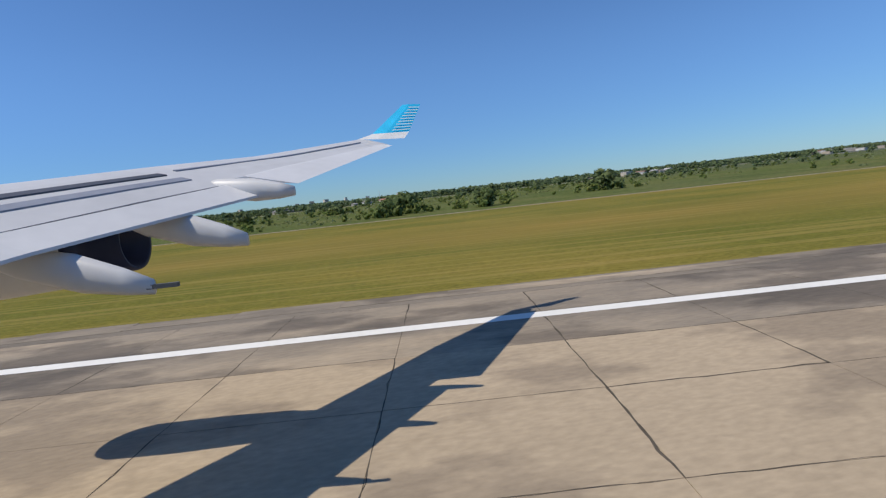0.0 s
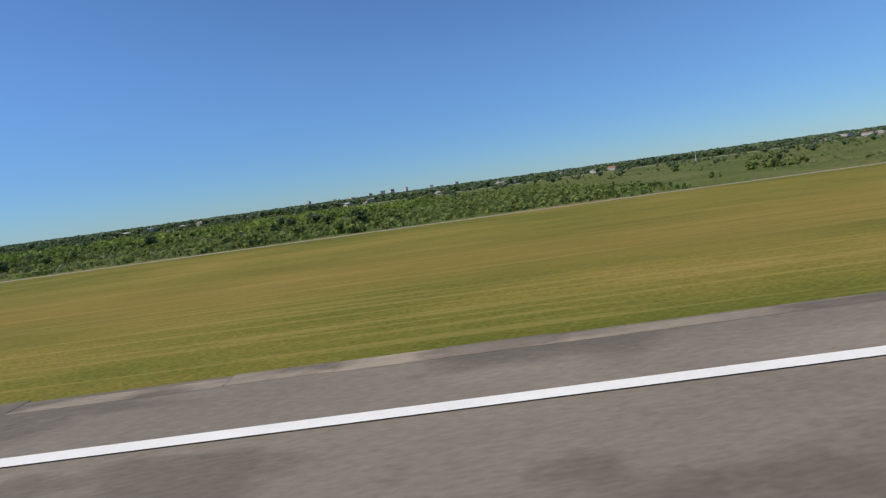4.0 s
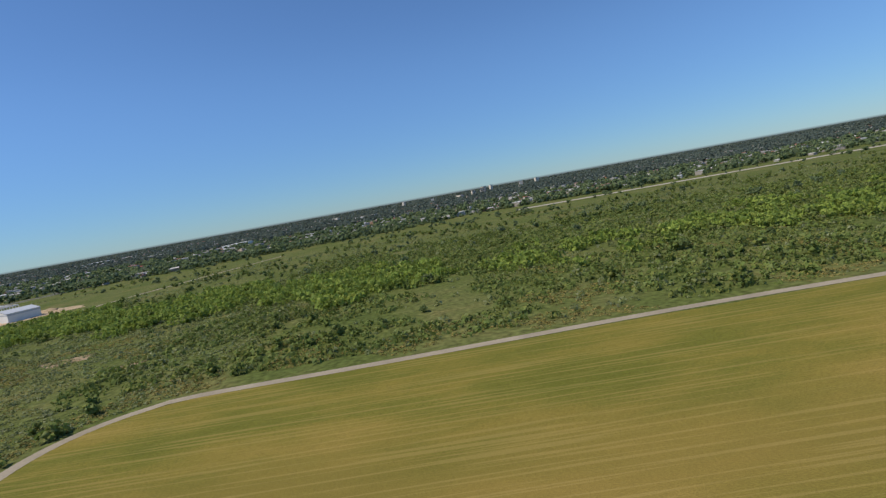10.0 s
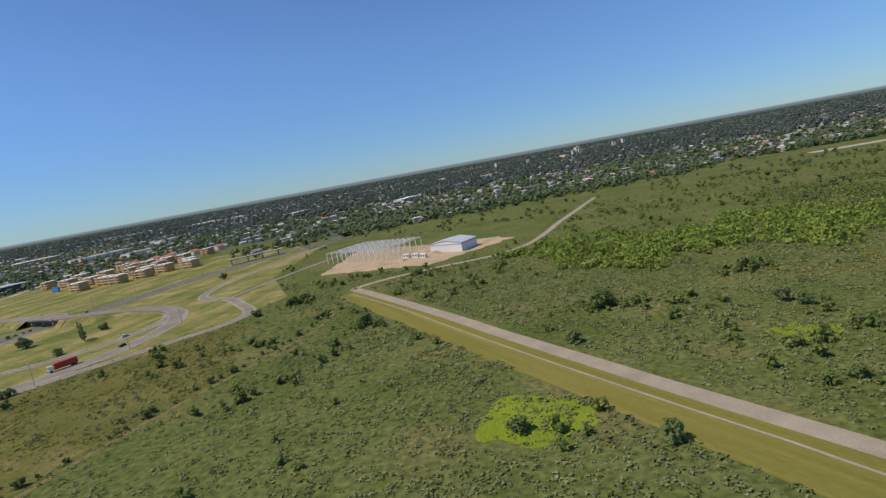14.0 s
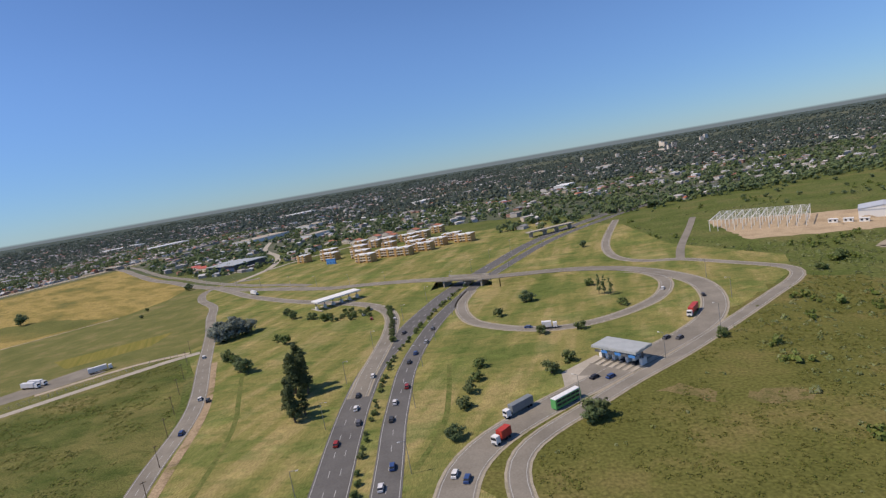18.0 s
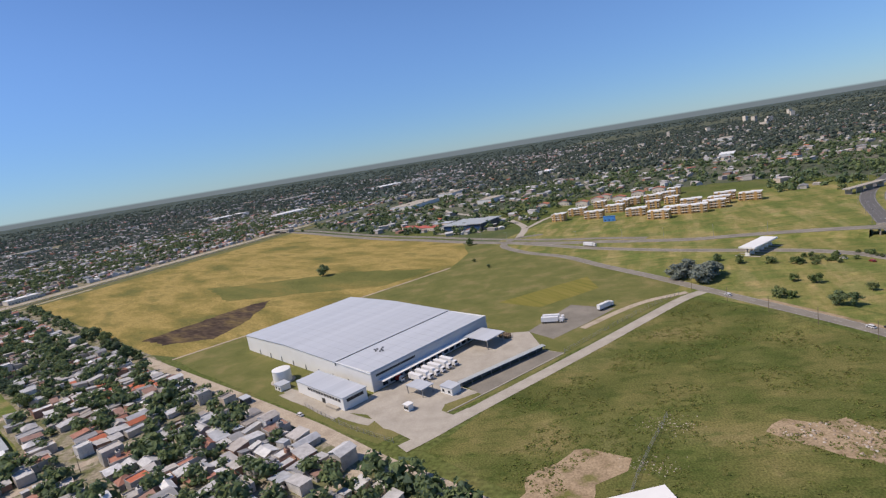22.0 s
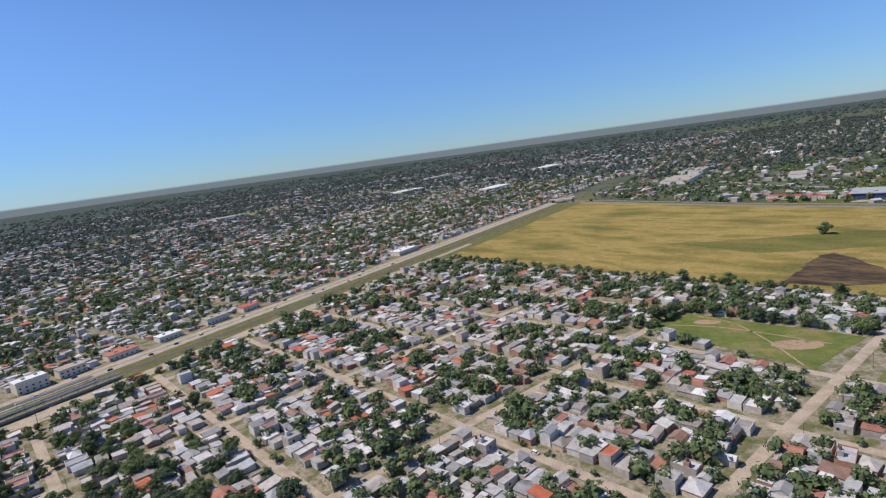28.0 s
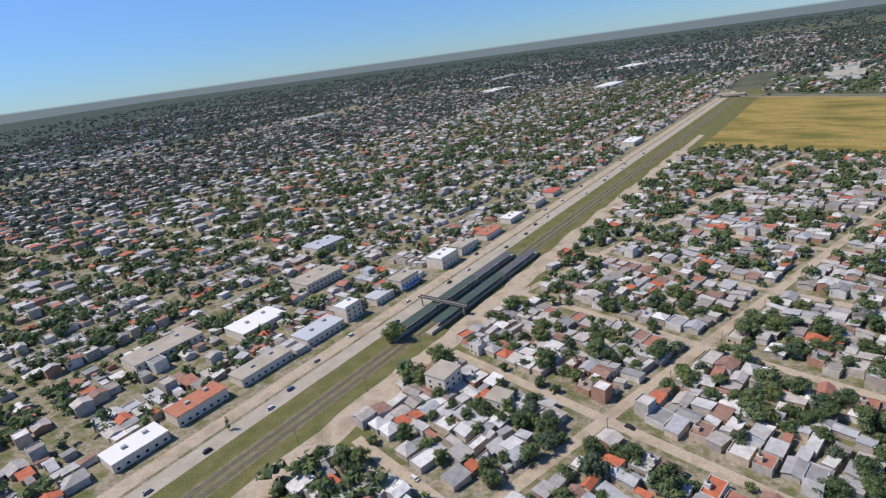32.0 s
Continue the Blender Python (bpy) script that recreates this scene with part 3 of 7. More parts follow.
def mown_lines(m):
    """Thin pale swathes left by the mower, running along the runway."""
    nt = m.node_tree
    nd, lk = nt.nodes, nt.links
    bs = nd["Principled BSDF"]
    was = bs.inputs["Base Color"].links[0].from_socket
    co = nd.new("ShaderNodeTexCoord")
    mp = nd.new("ShaderNodeMapping")
    mp.inputs["Scale"].default_value = (0.02, 1.15, 1)
    lk.new(co.outputs["Object"], mp.inputs["Vector"])
    ns = nd.new("ShaderNodeTexNoise")
    ns.inputs["Scale"].default_value, ns.inputs["Detail"].default_value, ns.inputs["Distortion"].default_value = 1.0, 3.0, 0.25
    lk.new(mp.outputs["Vector"], ns.inputs["Vector"])
    rp = nd.new("ShaderNodeValToRGB")
    el = rp.color_ramp.elements
    el[0].position, el[0].color = 0.54, (0, 0, 0, 1)
    el[1].position, el[1].color = 0.59, (0.36, 0.36, 0.36, 1)
    lk.new(ns.outputs["Fac"], rp.inputs["Fac"])
    mx = nd.new("ShaderNodeMix")
    mx.data_type = "RGBA"
    mx.inputs["B"].default_value = (0.33, 0.25, 0.085, 1)
    lk.new(rp.outputs["Color"], mx.inputs["Factor"])
    # the sun-scorched belt in the middle of the grass
    sp = nd.new("ShaderNodeSeparateXYZ")
    lk.new(co.outputs["Object"], sp.inputs[0])
    n2 = nd.new("ShaderNodeTexNoise")
    n2.inputs["Scale"].default_value, n2.inputs["Detail"].default_value = 0.012, 5.0
    lk.new(co.outputs["Object"], n2.inputs["Vector"])
    wob = nd.new("ShaderNodeMath")
    wob.operation, wob.inputs[1].default_value = "MULTIPLY_ADD", 50.0
    lk.new(n2.outputs["Fac"], wob.inputs[0])
    lk.new(sp.outputs["Y"], wob.inputs[2])
    belt = nd.new("ShaderNodeValToRGB")
    e = belt.color_ramp.elements
    e[0].position, e[0].color = 0.36, (0, 0, 0, 1)
    e[1].position, e[1].color = 0.64, (0, 0, 0, 1)
    mid = e.new(0.48)
    mid.color = (0.6, 0.6, 0.6, 1)
    span = nd.new("ShaderNodeMapRange")
    span.inputs["From Min"].default_value, span.inputs["From Max"].default_value = 0, 190
    lk.new(wob.outputs[0], span.inputs["Value"])
    lk.new(span.outputs["Result"], belt.inputs["Fac"])
    gold = nd.new("ShaderNodeMix")
    gold.data_type = "RGBA"
    gold.inputs["B"].default_value = (0.24, 0.168, 0.047, 1)
    lk.new(belt.outputs["Color"], gold.inputs["Factor"])
    lk.new(was, gold.inputs["A"])
    lk.new(gold.outputs["Result"], mx.inputs["A"])
    lk.new(mx.outputs["Result"], bs.inputs["Base Color"])


mown_lines(mown)


def stained(m, dark, cut, size):
    """Old rubber and oil stains with soft ragged outlines, and a faint pale bloom."""
    nt = m.node_tree
    nd, lk = nt.nodes, nt.links
    bs = nd["Principled BSDF"]
    was = bs.inputs["Base Color"].links[0].from_socket
    geo = nd.new("ShaderNodeNewGeometry")
    last = was
    for k, (tint, lo, hi, sc, far) in enumerate(((dark, cut, cut + 0.07, size, 0.0), ((1.18, 1.17, 1.16), 0.56, 0.66, size * 0.6, 70.0))):
        mp = nd.new("ShaderNodeMapping")
        mp.inputs["Scale"].default_value, mp.inputs["Location"].default_value = (sc * 0.55 / U, sc / U, sc / U), (far, far, 0)
        lk.new(geo.outputs["Position"], mp.inputs["Vector"])
        ns = nd.new("ShaderNodeTexNoise")
        ns.inputs["Scale"].default_value, ns.inputs["Detail"].default_value, ns.inputs["Roughness"].default_value = 1.0, 7.0, 0.55
        lk.new(mp.outputs["Vector"], ns.inputs["Vector"])
        mr = nd.new("ShaderNodeMapRange")
        mr.inputs["From Min"].default_value, mr.inputs["From Max"].default_value = lo, hi
        lk.new(ns.outputs["Fac"], mr.inputs["Value"])
        mx = nd.new("ShaderNodeMix")
        mx.data_type, mx.blend_type = "RGBA", "MULTIPLY"
        mx.inputs["B"].default_value = (*tint, 1)
        lk.new(mr.outputs["Result"], mx.inputs["Factor"])
        lk.new(last, mx.inputs["A"])
        last = mx.outputs["Result"]
    lk.new(last, bs.inputs["Base Color"])


stained(slab_top, (0.7, 0.7, 0.72), 0.5, 0.2)
stained(slab_dark, (0.58, 0.58, 0.6), 0.5, 0.16)
stained(verge, (0.72, 0.86, 0.76), 0.49, 0.045)
stained(verge, (0.78, 0.86, 0.8), 0.52, 0.22)
stained(meadow, (0.72, 0.84, 0.74), 0.5, 0.035)
stained(meadow, (0.74, 0.82, 0.76), 0.54, 0.2)
stained(turf, (0.8, 0.9, 0.84), 0.5, 0.2)
stained(runway_top, (0.72, 0.72, 0.73), 0.52, 0.12)
RNG = np.random.default_rng(4)
R = random.Random(7)

# ---- ground ----
gx = np.concatenate([np.linspace(-11500, -3200, 12), np.linspace(-3000, 900, 40), np.linspace(1100, 9500, 12)])
gy = np.concatenate([np.linspace(-9000, -400, 8), np.linspace(-300, 1800, 24), np.linspace(2000, 10500, 14)])
gv = np.array([(x, y, 0.0) for y in gy for x in gx])
gf = np.array([(j * len(gx) + i, j * len(gx) + i + 1, (j + 1) * len(gx) + i + 1, (j + 1) * len(gx) + i) for j in range(len(gy) - 1) for i in range(len(gx) - 1)])
tagged(set_at(new("ground", link_mesh("ground", gv, gf, scrub))), label="flat green and olive scrub plain, haze-tinted towards the horizon", category="ground", kind="structure")

# ---- airfield ----
AIR = [(420, -260), (420, 136), (-640, 136), (-800, 130.5), (-846, 129), (-856, 125.5), (-863.5, 120), (-868, 113.5), (-870, 106), (-870, 88), (-862, -260)]
sheet("airfield_grass", AIR, 0.03, mown, label="mown olive and golden airfield grass beside the runway", category="grass")
peri = smooth_line([(420, 137), (0, 137), (-400, 137), (-640, 136), (-720, 136), (-800, 132), (-846, 130.3), (-856, 127), (-864, 120.6), (-868.7, 113), (-870.8, 105), (-870.8, 96), (-870, 80), (-866, 40), (-850, -60), (-845, -250)])
tagged(set_at(new("perimeter_road", ribbon_mesh("perimeter_road", peri, 1.7, 0.07, gravel_road))), label="narrow pale grey perimeter road at the edge of the mown grass", category="road", kind="structure")
rw = Shape()
rw.box(-720, 420, -24, 29.6, -0.5, 0.06)
runway = tagged(set_at(new("runway", rw.mesh("runway", runway_top))), label="weathered concrete runway with dark tyre-stained patches", category="runway", kind="structure")
part("edge_line", link_mesh("edge_line", [(-720, 21.0, 0.124), (420, 21.0, 0.124), (420, 21.9, 0.124), (-720, 21.9, 0.124)], [(0, 1, 2, 3)], paint), runway, "white painted edge line")
part("aiming_mark", link_mesh("aiming_mark", [(-232, 5.5, 0.124), (-166, 5.5, 0.124), (-166, 14.6, 0.124), (-232, 14.6, 0.124)], [(0, 1, 2, 3)], paint), runway, "broad white painted marking")
part("marking", link_mesh("marking", [(-66, 8.4, 0.124), (-43, 8.4, 0.124), (-43, 11.5, 0.124), (-66, 11.5, 0.124)], [(0, 1, 2, 3)], paint), runway, "white painted bar")
es = Shape()
for k in range(190):
    x = -720 + k * 6.0
    es.box(x, x + 5.98, 27.9 + R.uniform(-0.12, 0.12), 29.5 + R.uniform(-0.5, 0.35), 0, 0.07 + R.uniform(0, 0.015))
strip = part("edge_strip", es.mesh("edge_strip", slab_dark), runway, "broken pale concrete strip at the grass edge")
part("slab_bed", link_mesh("slab_bed", [(-261, 3.6, 0.066), (40, 3.6, 0.066), (40, 26.55, 0.066), (-261, 26.55, 0.066)], [(0, 1, 2, 3)], joint), runway, "dark joints between the slabs")

# ---- roads ----
ROADS = [([tuple(p) for p in peri[::2]], 1.7)]
drain_line = smooth_line([(-1191, 303), (-1154, 253), (-1108, 184), (-1069, 127.5), (-1047, 97), (-1037, 82), (-991, 16), (-903, -110)])


def road(name, pts, half, mat, label, z=0.1, edge=True, dashes=(), category="road", thick=0.0, shoulder=0.0):
    line = smooth_line(pts)
    ROADS.append(([tuple(p) for p in line[::2]] + [tuple(line[-1])], half))
    ob = tagged(set_at(new(name, ribbon_mesh(name, line, half, z, mat, thick=thick))), label=label, category=category, kind="structure")
    up = (lambda p: z(p) + 0.03) if callable(z) else z + 0.03
    if edge:
        for s in (-1, 1):
            part("edge_line", ribbon_mesh("edge_line", line, 0.1, up, worn_paint, off=s * (half - 0.7)), ob)
    if shoulder:
        part("shoulder", ribbon_mesh("shoulder", line, half + shoulder, z - 0.03, shoulder_dust), ob, "pale dusty shoulder")
    for d in dashes:
        fine = smooth_line(pts, 2.0)
        part("lane_line", ribbon_mesh("lane_line", fine, 0.1, up, worn_paint, off=d, dash=(4, 8)), ob)
    return ob


scrub_road = road("airfield_road", [(-1195, 318), (-1185, 307), (-1130, 230.5), (-1103, 190), (-1076, 151), (-1062, 130.5), (-1040, 100), (-1030, 86), (-985, 22), (-895, -110)], 3.1, gravel_road, "straight worn grey road through the scrub", edge=False)
tagged(set_at(new("drain", ribbon_mesh("drain", drain_line, 0.3, 0.25, gravel_road, thick=0.25))), label="narrow pale concrete drain between the road and the mown strip", category="drain", kind="structure")
road("service_road", [(-1195, 318), (-1180, 332), (-1150, 345), (-1085, 372), (-1040, 480), (-985, 620)], 2.6, gravel_road, "pale narrow service road beside the scrub", edge=False)
STRIP = [(-1199, 302), (-1190, 312), (-1132, 230), (-1064, 130), (-1042, 100), (-980, 12), (-900, -108), (-934, -110), (-1000, 0), (-1058, 91), (-1096, 148), (-1127, 193)]
sheet("mown_strip", STRIP, 0.05, strip_grass, label="mown golden strip beside the road", category="grass")

HWY = [(-1462, -900), (-1460, -500), (-1459, -150), (-1461, 0), (-1466, 70), (-1471, 106), (-1477, 140), (-1482.5, 178), (-1485, 213), (-1481.5, 252), (-1475, 300), (-1466, 345), (-1457, 375), (-1437, 430), (-1396, 530), (-1340, 615), (-1250, 720), (-1100, 860)]
HWY2 = [(-1434, -900), (-1434, -500), (-1435, -150), (-1440, 0), (-1447, 65), (-1452, 100), (-1456.5, 128), (-1460, 148), (-1463.5, 176), (-1466.5, 206), (-1466, 245), (-1461.5, 290), (-1450.5, 342), (-1441, 375), (-1420, 430), (-1378, 525), (-1322, 605), (-1232, 708), (-1080, 845)]
KNOT = [(-1256, 292), (-1243, 330), (-1290, 420), (-1300, 560), (-1360, 660), (-1430, 700), (-1720, 640), (-1790, 520), (-1690, 350), (-1625, 270), (-1595, 232), (-1560, 170), (-1540, 110), (-1528, 60), (-1520, -160), (-1395, -160), (-1402, 90), (-1412, 135), (-1372, 172), (-1334, 203)]
sheet("interchange_grass", KNOT, 0.03, verge, label="mown green and straw-coloured grass of the interchange", category="grass")
road("highway", HWY, 6.6, asphalt, "dark asphalt carriageway with dashed lane lines", z=0.09, dashes=(-2.0, 1.8))
road("highway", HWY2, 4.9, asphalt, "dark asphalt carriageway beside a planted median", z=0.09, dashes=(0.0,))
deck_z = lambda p: 0.15 + 6.2 * max(0.0, 1 - abs((p.x + 1453) / 130))
CROSS = [(-2310, 1030), (-2180, 912), (-2090, 822), (-1968, 703), (-1888, 638), (-1808, 568), (-1706, 497), (-1667, 477), (-1600, 441), (-1545, 418), (-1500, 395), (-1468, 376), (-1438, 363), (-1414, 363), (-1378, 363), (-1347, 354), (-1327, 337), (-1313, 312)]
road("bridge_road", CROSS, 6.0, old_asphalt, "grey asphalt road rising over the highway on a bridge", z=deck_z, dashes=(0.0,), thick=0.9)
road("bridge_road", [(-2300, 1048), (-2168, 928), (-2078, 838), (-1956, 718), (-1877, 653), (-1799, 584), (-1712, 520), (-1660, 492), (-1620, 466)], 4.4, old_asphalt, "grey asphalt carriageway running beside the main one", z=0.11, dashes=(0.0,))
road("loop_ramp", [(-1447, 348), (-1450, 330), (-1451, 312), (-1447, 288), (-1439, 268), (-1425, 254), (-1411, 245), (-1392, 239), (-1372, 243), (-1352, 255), (-1335, 272), (-1325, 294), (-1323, 313), (-1329, 334), (-1345, 350)], 3.3, old_asphalt, "curved grey asphalt loop ramp", z=0.12, shoulder=1.1)
road("toll_ramp", [(-1347, 354), (-1326, 336), (-1312, 310), (-1307, 286), (-1311, 256), (-1321.8, 229), (-1338, 209), (-1359.5, 190), (-1377, 174.5), (-1397, 157.5), (-1415, 140.5), (-1425, 127.5), (-1430.3, 115), (-1431.8, 102), (-1432, 86), (-1432, 40), (-1428, -100)], 5.8, old_asphalt, "wide pale asphalt ramp leading through a toll plaza", z=0.13, shoulder=0.9)
road("outer_ramp", [(-1300, 600), (-1330, 480), (-1338, 420), (-1334, 386), (-1320, 367), (-1298, 356), (-1275, 328), (-1257, 303), (-1256, 287), (-1265, 272), (-1283, 253), (-1313.5, 221), (-1345, 189.5), (-1370, 167.5), (-1388.5, 149.5), (-1404.5, 134), (-1412, 123), (-1414.3, 112), (-1413, 100), (-1409, 86), (-1400, 68), (-1380, 40), (-1330, 0)], 3.2, old_asphalt, "narrow asphalt ramp curving round the toll plaza", z=0.15, shoulder=0.8)
road("link_road", [(-1299, 357), (-1286, 400), (-1256, 480), (-1236, 535)], 3.0, old_asphalt, "narrow asphalt link road", z=0.16, edge=False)
road("local_road", [(-1545, -900), (-1536, -500), (-1527, -160), (-1530, 60), (-1538, 100), (-1548, 130), (-1566, 186), (-1604, 256), (-1640, 322), (-1672, 375), (-1700, 425), (-1737, 466), (-1762, 510), (-1762, 535), (-1748, 556), (-1720, 560)], 4.2, old_asphalt, "worn grey local road with dusty verges", z=0.12, dashes=(0.0,))
part("dust_verge", ribbon_mesh("dust_verge", smooth_line([(-1522, 60), (-1531, 100), (-1541, 132), (-1559, 184), (-1596, 253)]), 2.0, 0.09, earth), bpy.data.objects["local_road"])
road("toll_ramp", [(-1760, 533), (-1715, 490), (-1680, 455), (-1648, 429), (-1615, 404), (-1577, 380), (-1533, 353), (-1508, 327), (-1496, 300), (-1490, 268), (-1487.5, 235), (-1486, 205), (-1483, 178)], 4.2, old_asphalt, "grey asphalt slip road with a small toll plaza", z=0.16, dashes=(0.0,), shoulder=0.8)
road("district_road", [(-1748, 556), (-1745, 640), (-1790, 760), (-1880, 900), (-1960, 1100)], 4.5, concrete, "pale concrete road into the town", z=0.12, edge=False)
road("district_road", [(-1740, 620), (-1700, 700), (-1600, 800)], 3.0, concrete, "pale concrete road beside the housing blocks", z=0.12, edge=False)

# ---- fields ----
sheet("rough_field", [(-1262, 284), (-1240, 262), (-1215, 190), (-1240, 90), (-1200, -60), (-1330, -60), (-1412, 70), (-1424, 112), (-1412, 140), (-1368, 178), (-1335, 208)], 0.035, rough_grass, label="rough olive and brown grassland beside the ramp", category="grassland", ragged=6, step=8)
sheet("meadow", [(-1632, 268), (-1608, 244), (-1566, 172), (-1540, 95), (-1534, 60), (-1532, -160), (-1700, -160), (-1712, 66), (-1770, 110), (-1740, 152)], 0.04, meadow, label="rough green and brown meadow beside the local road", category="meadow")
sheet("dry_field", [(-2016, 262), (-2392, 508), (-2374, 580), (-2262, 995), (-2130, 862), (-1966, 715), (-1876, 628), (-1818, 570), (-1802, 500), (-1812, 436), (-1984, 250)], 0.04, yellow_field, label="golden dry grass field with darker green bands", category="field")
sheet("green_band", [(-2117, 487), (-2025, 477), (-1930, 479), (-1830, 445), (-1868, 396), (-1957, 403), (-2043, 406)], 0.08, band_grass, label="darker green band in the dry field", category="grass", ragged=3, step=9)
sheet("burnt_patch", [(-2056, 300), (-2020, 283), (-1978, 286), (-1972, 330), (-1984, 392), (-2000, 384), (-2022, 350)], 0.07, burnt, label="dark burnt patch in the dry field", category="ground", ragged=1.8, step=5)
sheet("green_field", [(-1984, 246), (-1812, 436), (-1802, 500), (-1818, 570), (-1765, 525), (-1735, 462), (-1672, 378), (-1640, 325), (-1628, 300), (-1648, 262), (-1742, 160), (-1792, 118), (-1815, 132), (-1880, 176), (-1940, 214)], 0.05, plot_grass, label="green grass plot round the warehouse", category="grass")
sheet("pale_plot", [(-1754, 302), (-1724, 280), (-1682, 312), (-1687, 347)], 0.08, strip_grass, label="paler mown plot behind the truck park", category="grass")
sheet("lush_patch", [(-1025, 155), (-1013, 159), (-1003, 150), (-1012, 143)], 0.06, lush, label="bright yellow-green weed patch in the scrub", category="plants", ragged=1.6, step=2.5)
sheet("lush_patch", [(-1111, 114), (-1108, 129), (-1103, 136), (-1081, 125), (-1083, 112), (-1100, 106)], 0.06, lush, label="bright yellow-green weed patch in the scrub", category="plants", ragged=1.6, step=2.5)
sheet("bare_patch", [(-1240, 392), (-1186, 374), (-1150, 362), (-1086, 424), (-1100, 440), (-1160, 462), (-1235, 505)], 0.05, sand, label="sandy building site beside the scrub", category="ground", ragged=2.5, step=6)
sheet("bare_patch", [(-950, 206), (-938, 196), (-925, 203), (-930, 212)], 0.05, earth, label="bare sandy patch in the scrub", category="ground")
sheet("bare_patch", [(-905, 178), (-893, 172), (-890, 182)], 0.05, earth, label="bare sandy patch in the scrub", category="ground")
sheet("spoil_ground", [(-1646, 110), (-1636, 118), (-1617, 118), (-1607, 107), (-1602, 91), (-1589, 86), (-1572, 87), (-1556, 81), (-1545, 60), (-1590, 58), (-1612, 82), (-1629, 96), (-1640, 104)], 0.08, earth, label="bare reddish spoil ground in the meadow", category="ground", ragged=3, step=5)
sheet("dirt_margin", [(-1733, 76), (-1730, 91), (-1716, 102), (-1706, 109), (-1696, 99), (-1710, 74)], 0.08, earth, label="bare earth margin beside the settlement", category="ground", ragged=3, step=5)

# ---- suburb plan ----
EU, EV, SO = Vector((math.cos(radians(53)), math.sin(radians(53)))), Vector((math.cos(radians(-31.5)), math.sin(radians(-31.5)))), Vector((-2115, 70))
RD, RP = Vector((math.cos(radians(69.3)), math.sin(radians(69.3)))), Vector((-2566, 148))
RN = Vector((-RD.y, RD.x))


def grid(a, b):
    return SO + EU * a + EV * b


def rail(s, w):
    return RP + RD * s + RN * w


A_LINES = [-480, -400, -322, -242, -160, -80, 0, 66, 132, 209]
B_LINES = [-600, -480, -360, -240, -122, -4, 118, 240, 360]
SUB = [tuple(rail(-420, -25)), tuple(rail(370, -25)), (-2385, 500), (-2016, 262), (-1984, 238), (-1880, 172), (-1786, 104), (-1748, 80), tuple(grid(203, 365)), tuple(grid(-486, 365))]
sheet("suburb_ground", SUB, 0.045, suburb_ground, label="dusty and grassy plots between suburban houses", category="ground")
WEST = [tuple(rail(-500, 14)), tuple(rail(960, 14)), tuple(rail(1500, 300)), tuple(rail(1700, 1500)), tuple(rail(-900, 1500))]
sheet("suburb_ground", WEST, 0.045, suburb_ground, label="dusty and grassy plots between houses behind the railway", category="ground")
def in_suburb(at, lo, hi):
    """The stretch of a street that lies inside the suburb."""
    ks = [k for k in np.linspace(lo, hi, 120) if inside(SUB, at(k).x, at(k).y)]
    return [tuple(at(k)) for k in np.linspace(ks[0], ks[-1], 4)] if len(ks) > 4 else None


for b in B_LINES:
    ends = in_suburb(lambda k: grid(k, b), -560, 199)
    if ends:
        road("street", ends, 2.8, dirt_road, "pale dusty suburban street", z=0.1, edge=False)
for a in A_LINES:
    ends = in_suburb(lambda k: grid(a, k), -640, -122 if a == 132 else 365)
    if ends and a < 200:
        road("street", ends, 2.8, dirt_road, "pale dusty suburban street", z=0.12, edge=False)
road("street", [tuple(grid(209, -30)), tuple(grid(208, 60)), (-1840.5, 143), (-1813, 124), (-1787, 105), (-1766, 92), (-1738, 73), (-1712, 52), (-1660, 10)], 4.0, dirt_road, "pale dusty street along the edge of the houses", z=0.12, edge=False)
road("access_road", [(-1780, 113), (-1770, 123), (-1752, 143), (-1696, 202), (-1640.5, 262.5), (-1621, 278)], 3.6, concrete, "pale concrete access road to the warehouse", z=0.14, edge=False)
road("dirt_track", [(-1700, 232), (-1686, 246), (-1672, 259), (-1655, 271), (-1630, 280)], 2.4, dirt_road, "rutted dirt track beside the truck park", z=0.11, edge=False)
road("office_lane", [(-1862, 178), (-1838, 160), (-1812, 142), (-1800, 136)], 2.6, concrete, "pale lane in front of the office block", z=0.13, edge=False)
road("field_path", [(-1986, 246), (-1900, 340), (-1812, 438)], 1.3, dirt_road, "narrow dirt path along the field", z=0.1, edge=False)

# ---- railway ----
sheet("rail_margin", [tuple(rail(-520, -27)), tuple(rail(372, -27)), tuple(rail(372, -11)), tuple(rail(-520, -11))], 0.09, dirt_road, label="dusty margin between the houses and the railway", category="ground", ragged=2)
sheet("rail_corridor", [tuple(rail(-520, -36)), tuple(rail(1000, -36)), tuple(rail(1000, 24)), tuple(rail(-520, 24))], 0.06, rail_grass, label="weedy green and brown strip beside the railway tracks", category="ground")
railway = tagged(set_at(new("railway", ribbon_mesh("railway", [rail(s, 4) for s in range(-520, 1001, 20)], 6.0, 0.16, ballast))), label="double railway track on dark ballast", category="railway", kind="structure")
for w in (0.4, 1.9, 5.8, 7.3):
    part("rail", ribbon_mesh("rail", [rail(s, w) for s in range(-520, 1001, 20)], 0.09, 0.42, steel, thick=0.2), railway, "steel rail")
sl = Shape()
for s in range(-300, 500, 2):
    for w in (1.15, 6.55):
        p, q = rail(s, w), rail(s, w)
        a, b = RN * 1.3, RD * 0.16
        sl.add([(*(p - a - b), 0.24), (*(p + a - b), 0.24), (*(p + a + b), 0.24), (*(p - a + b), 0.24)], [(0, 1, 2, 3)])
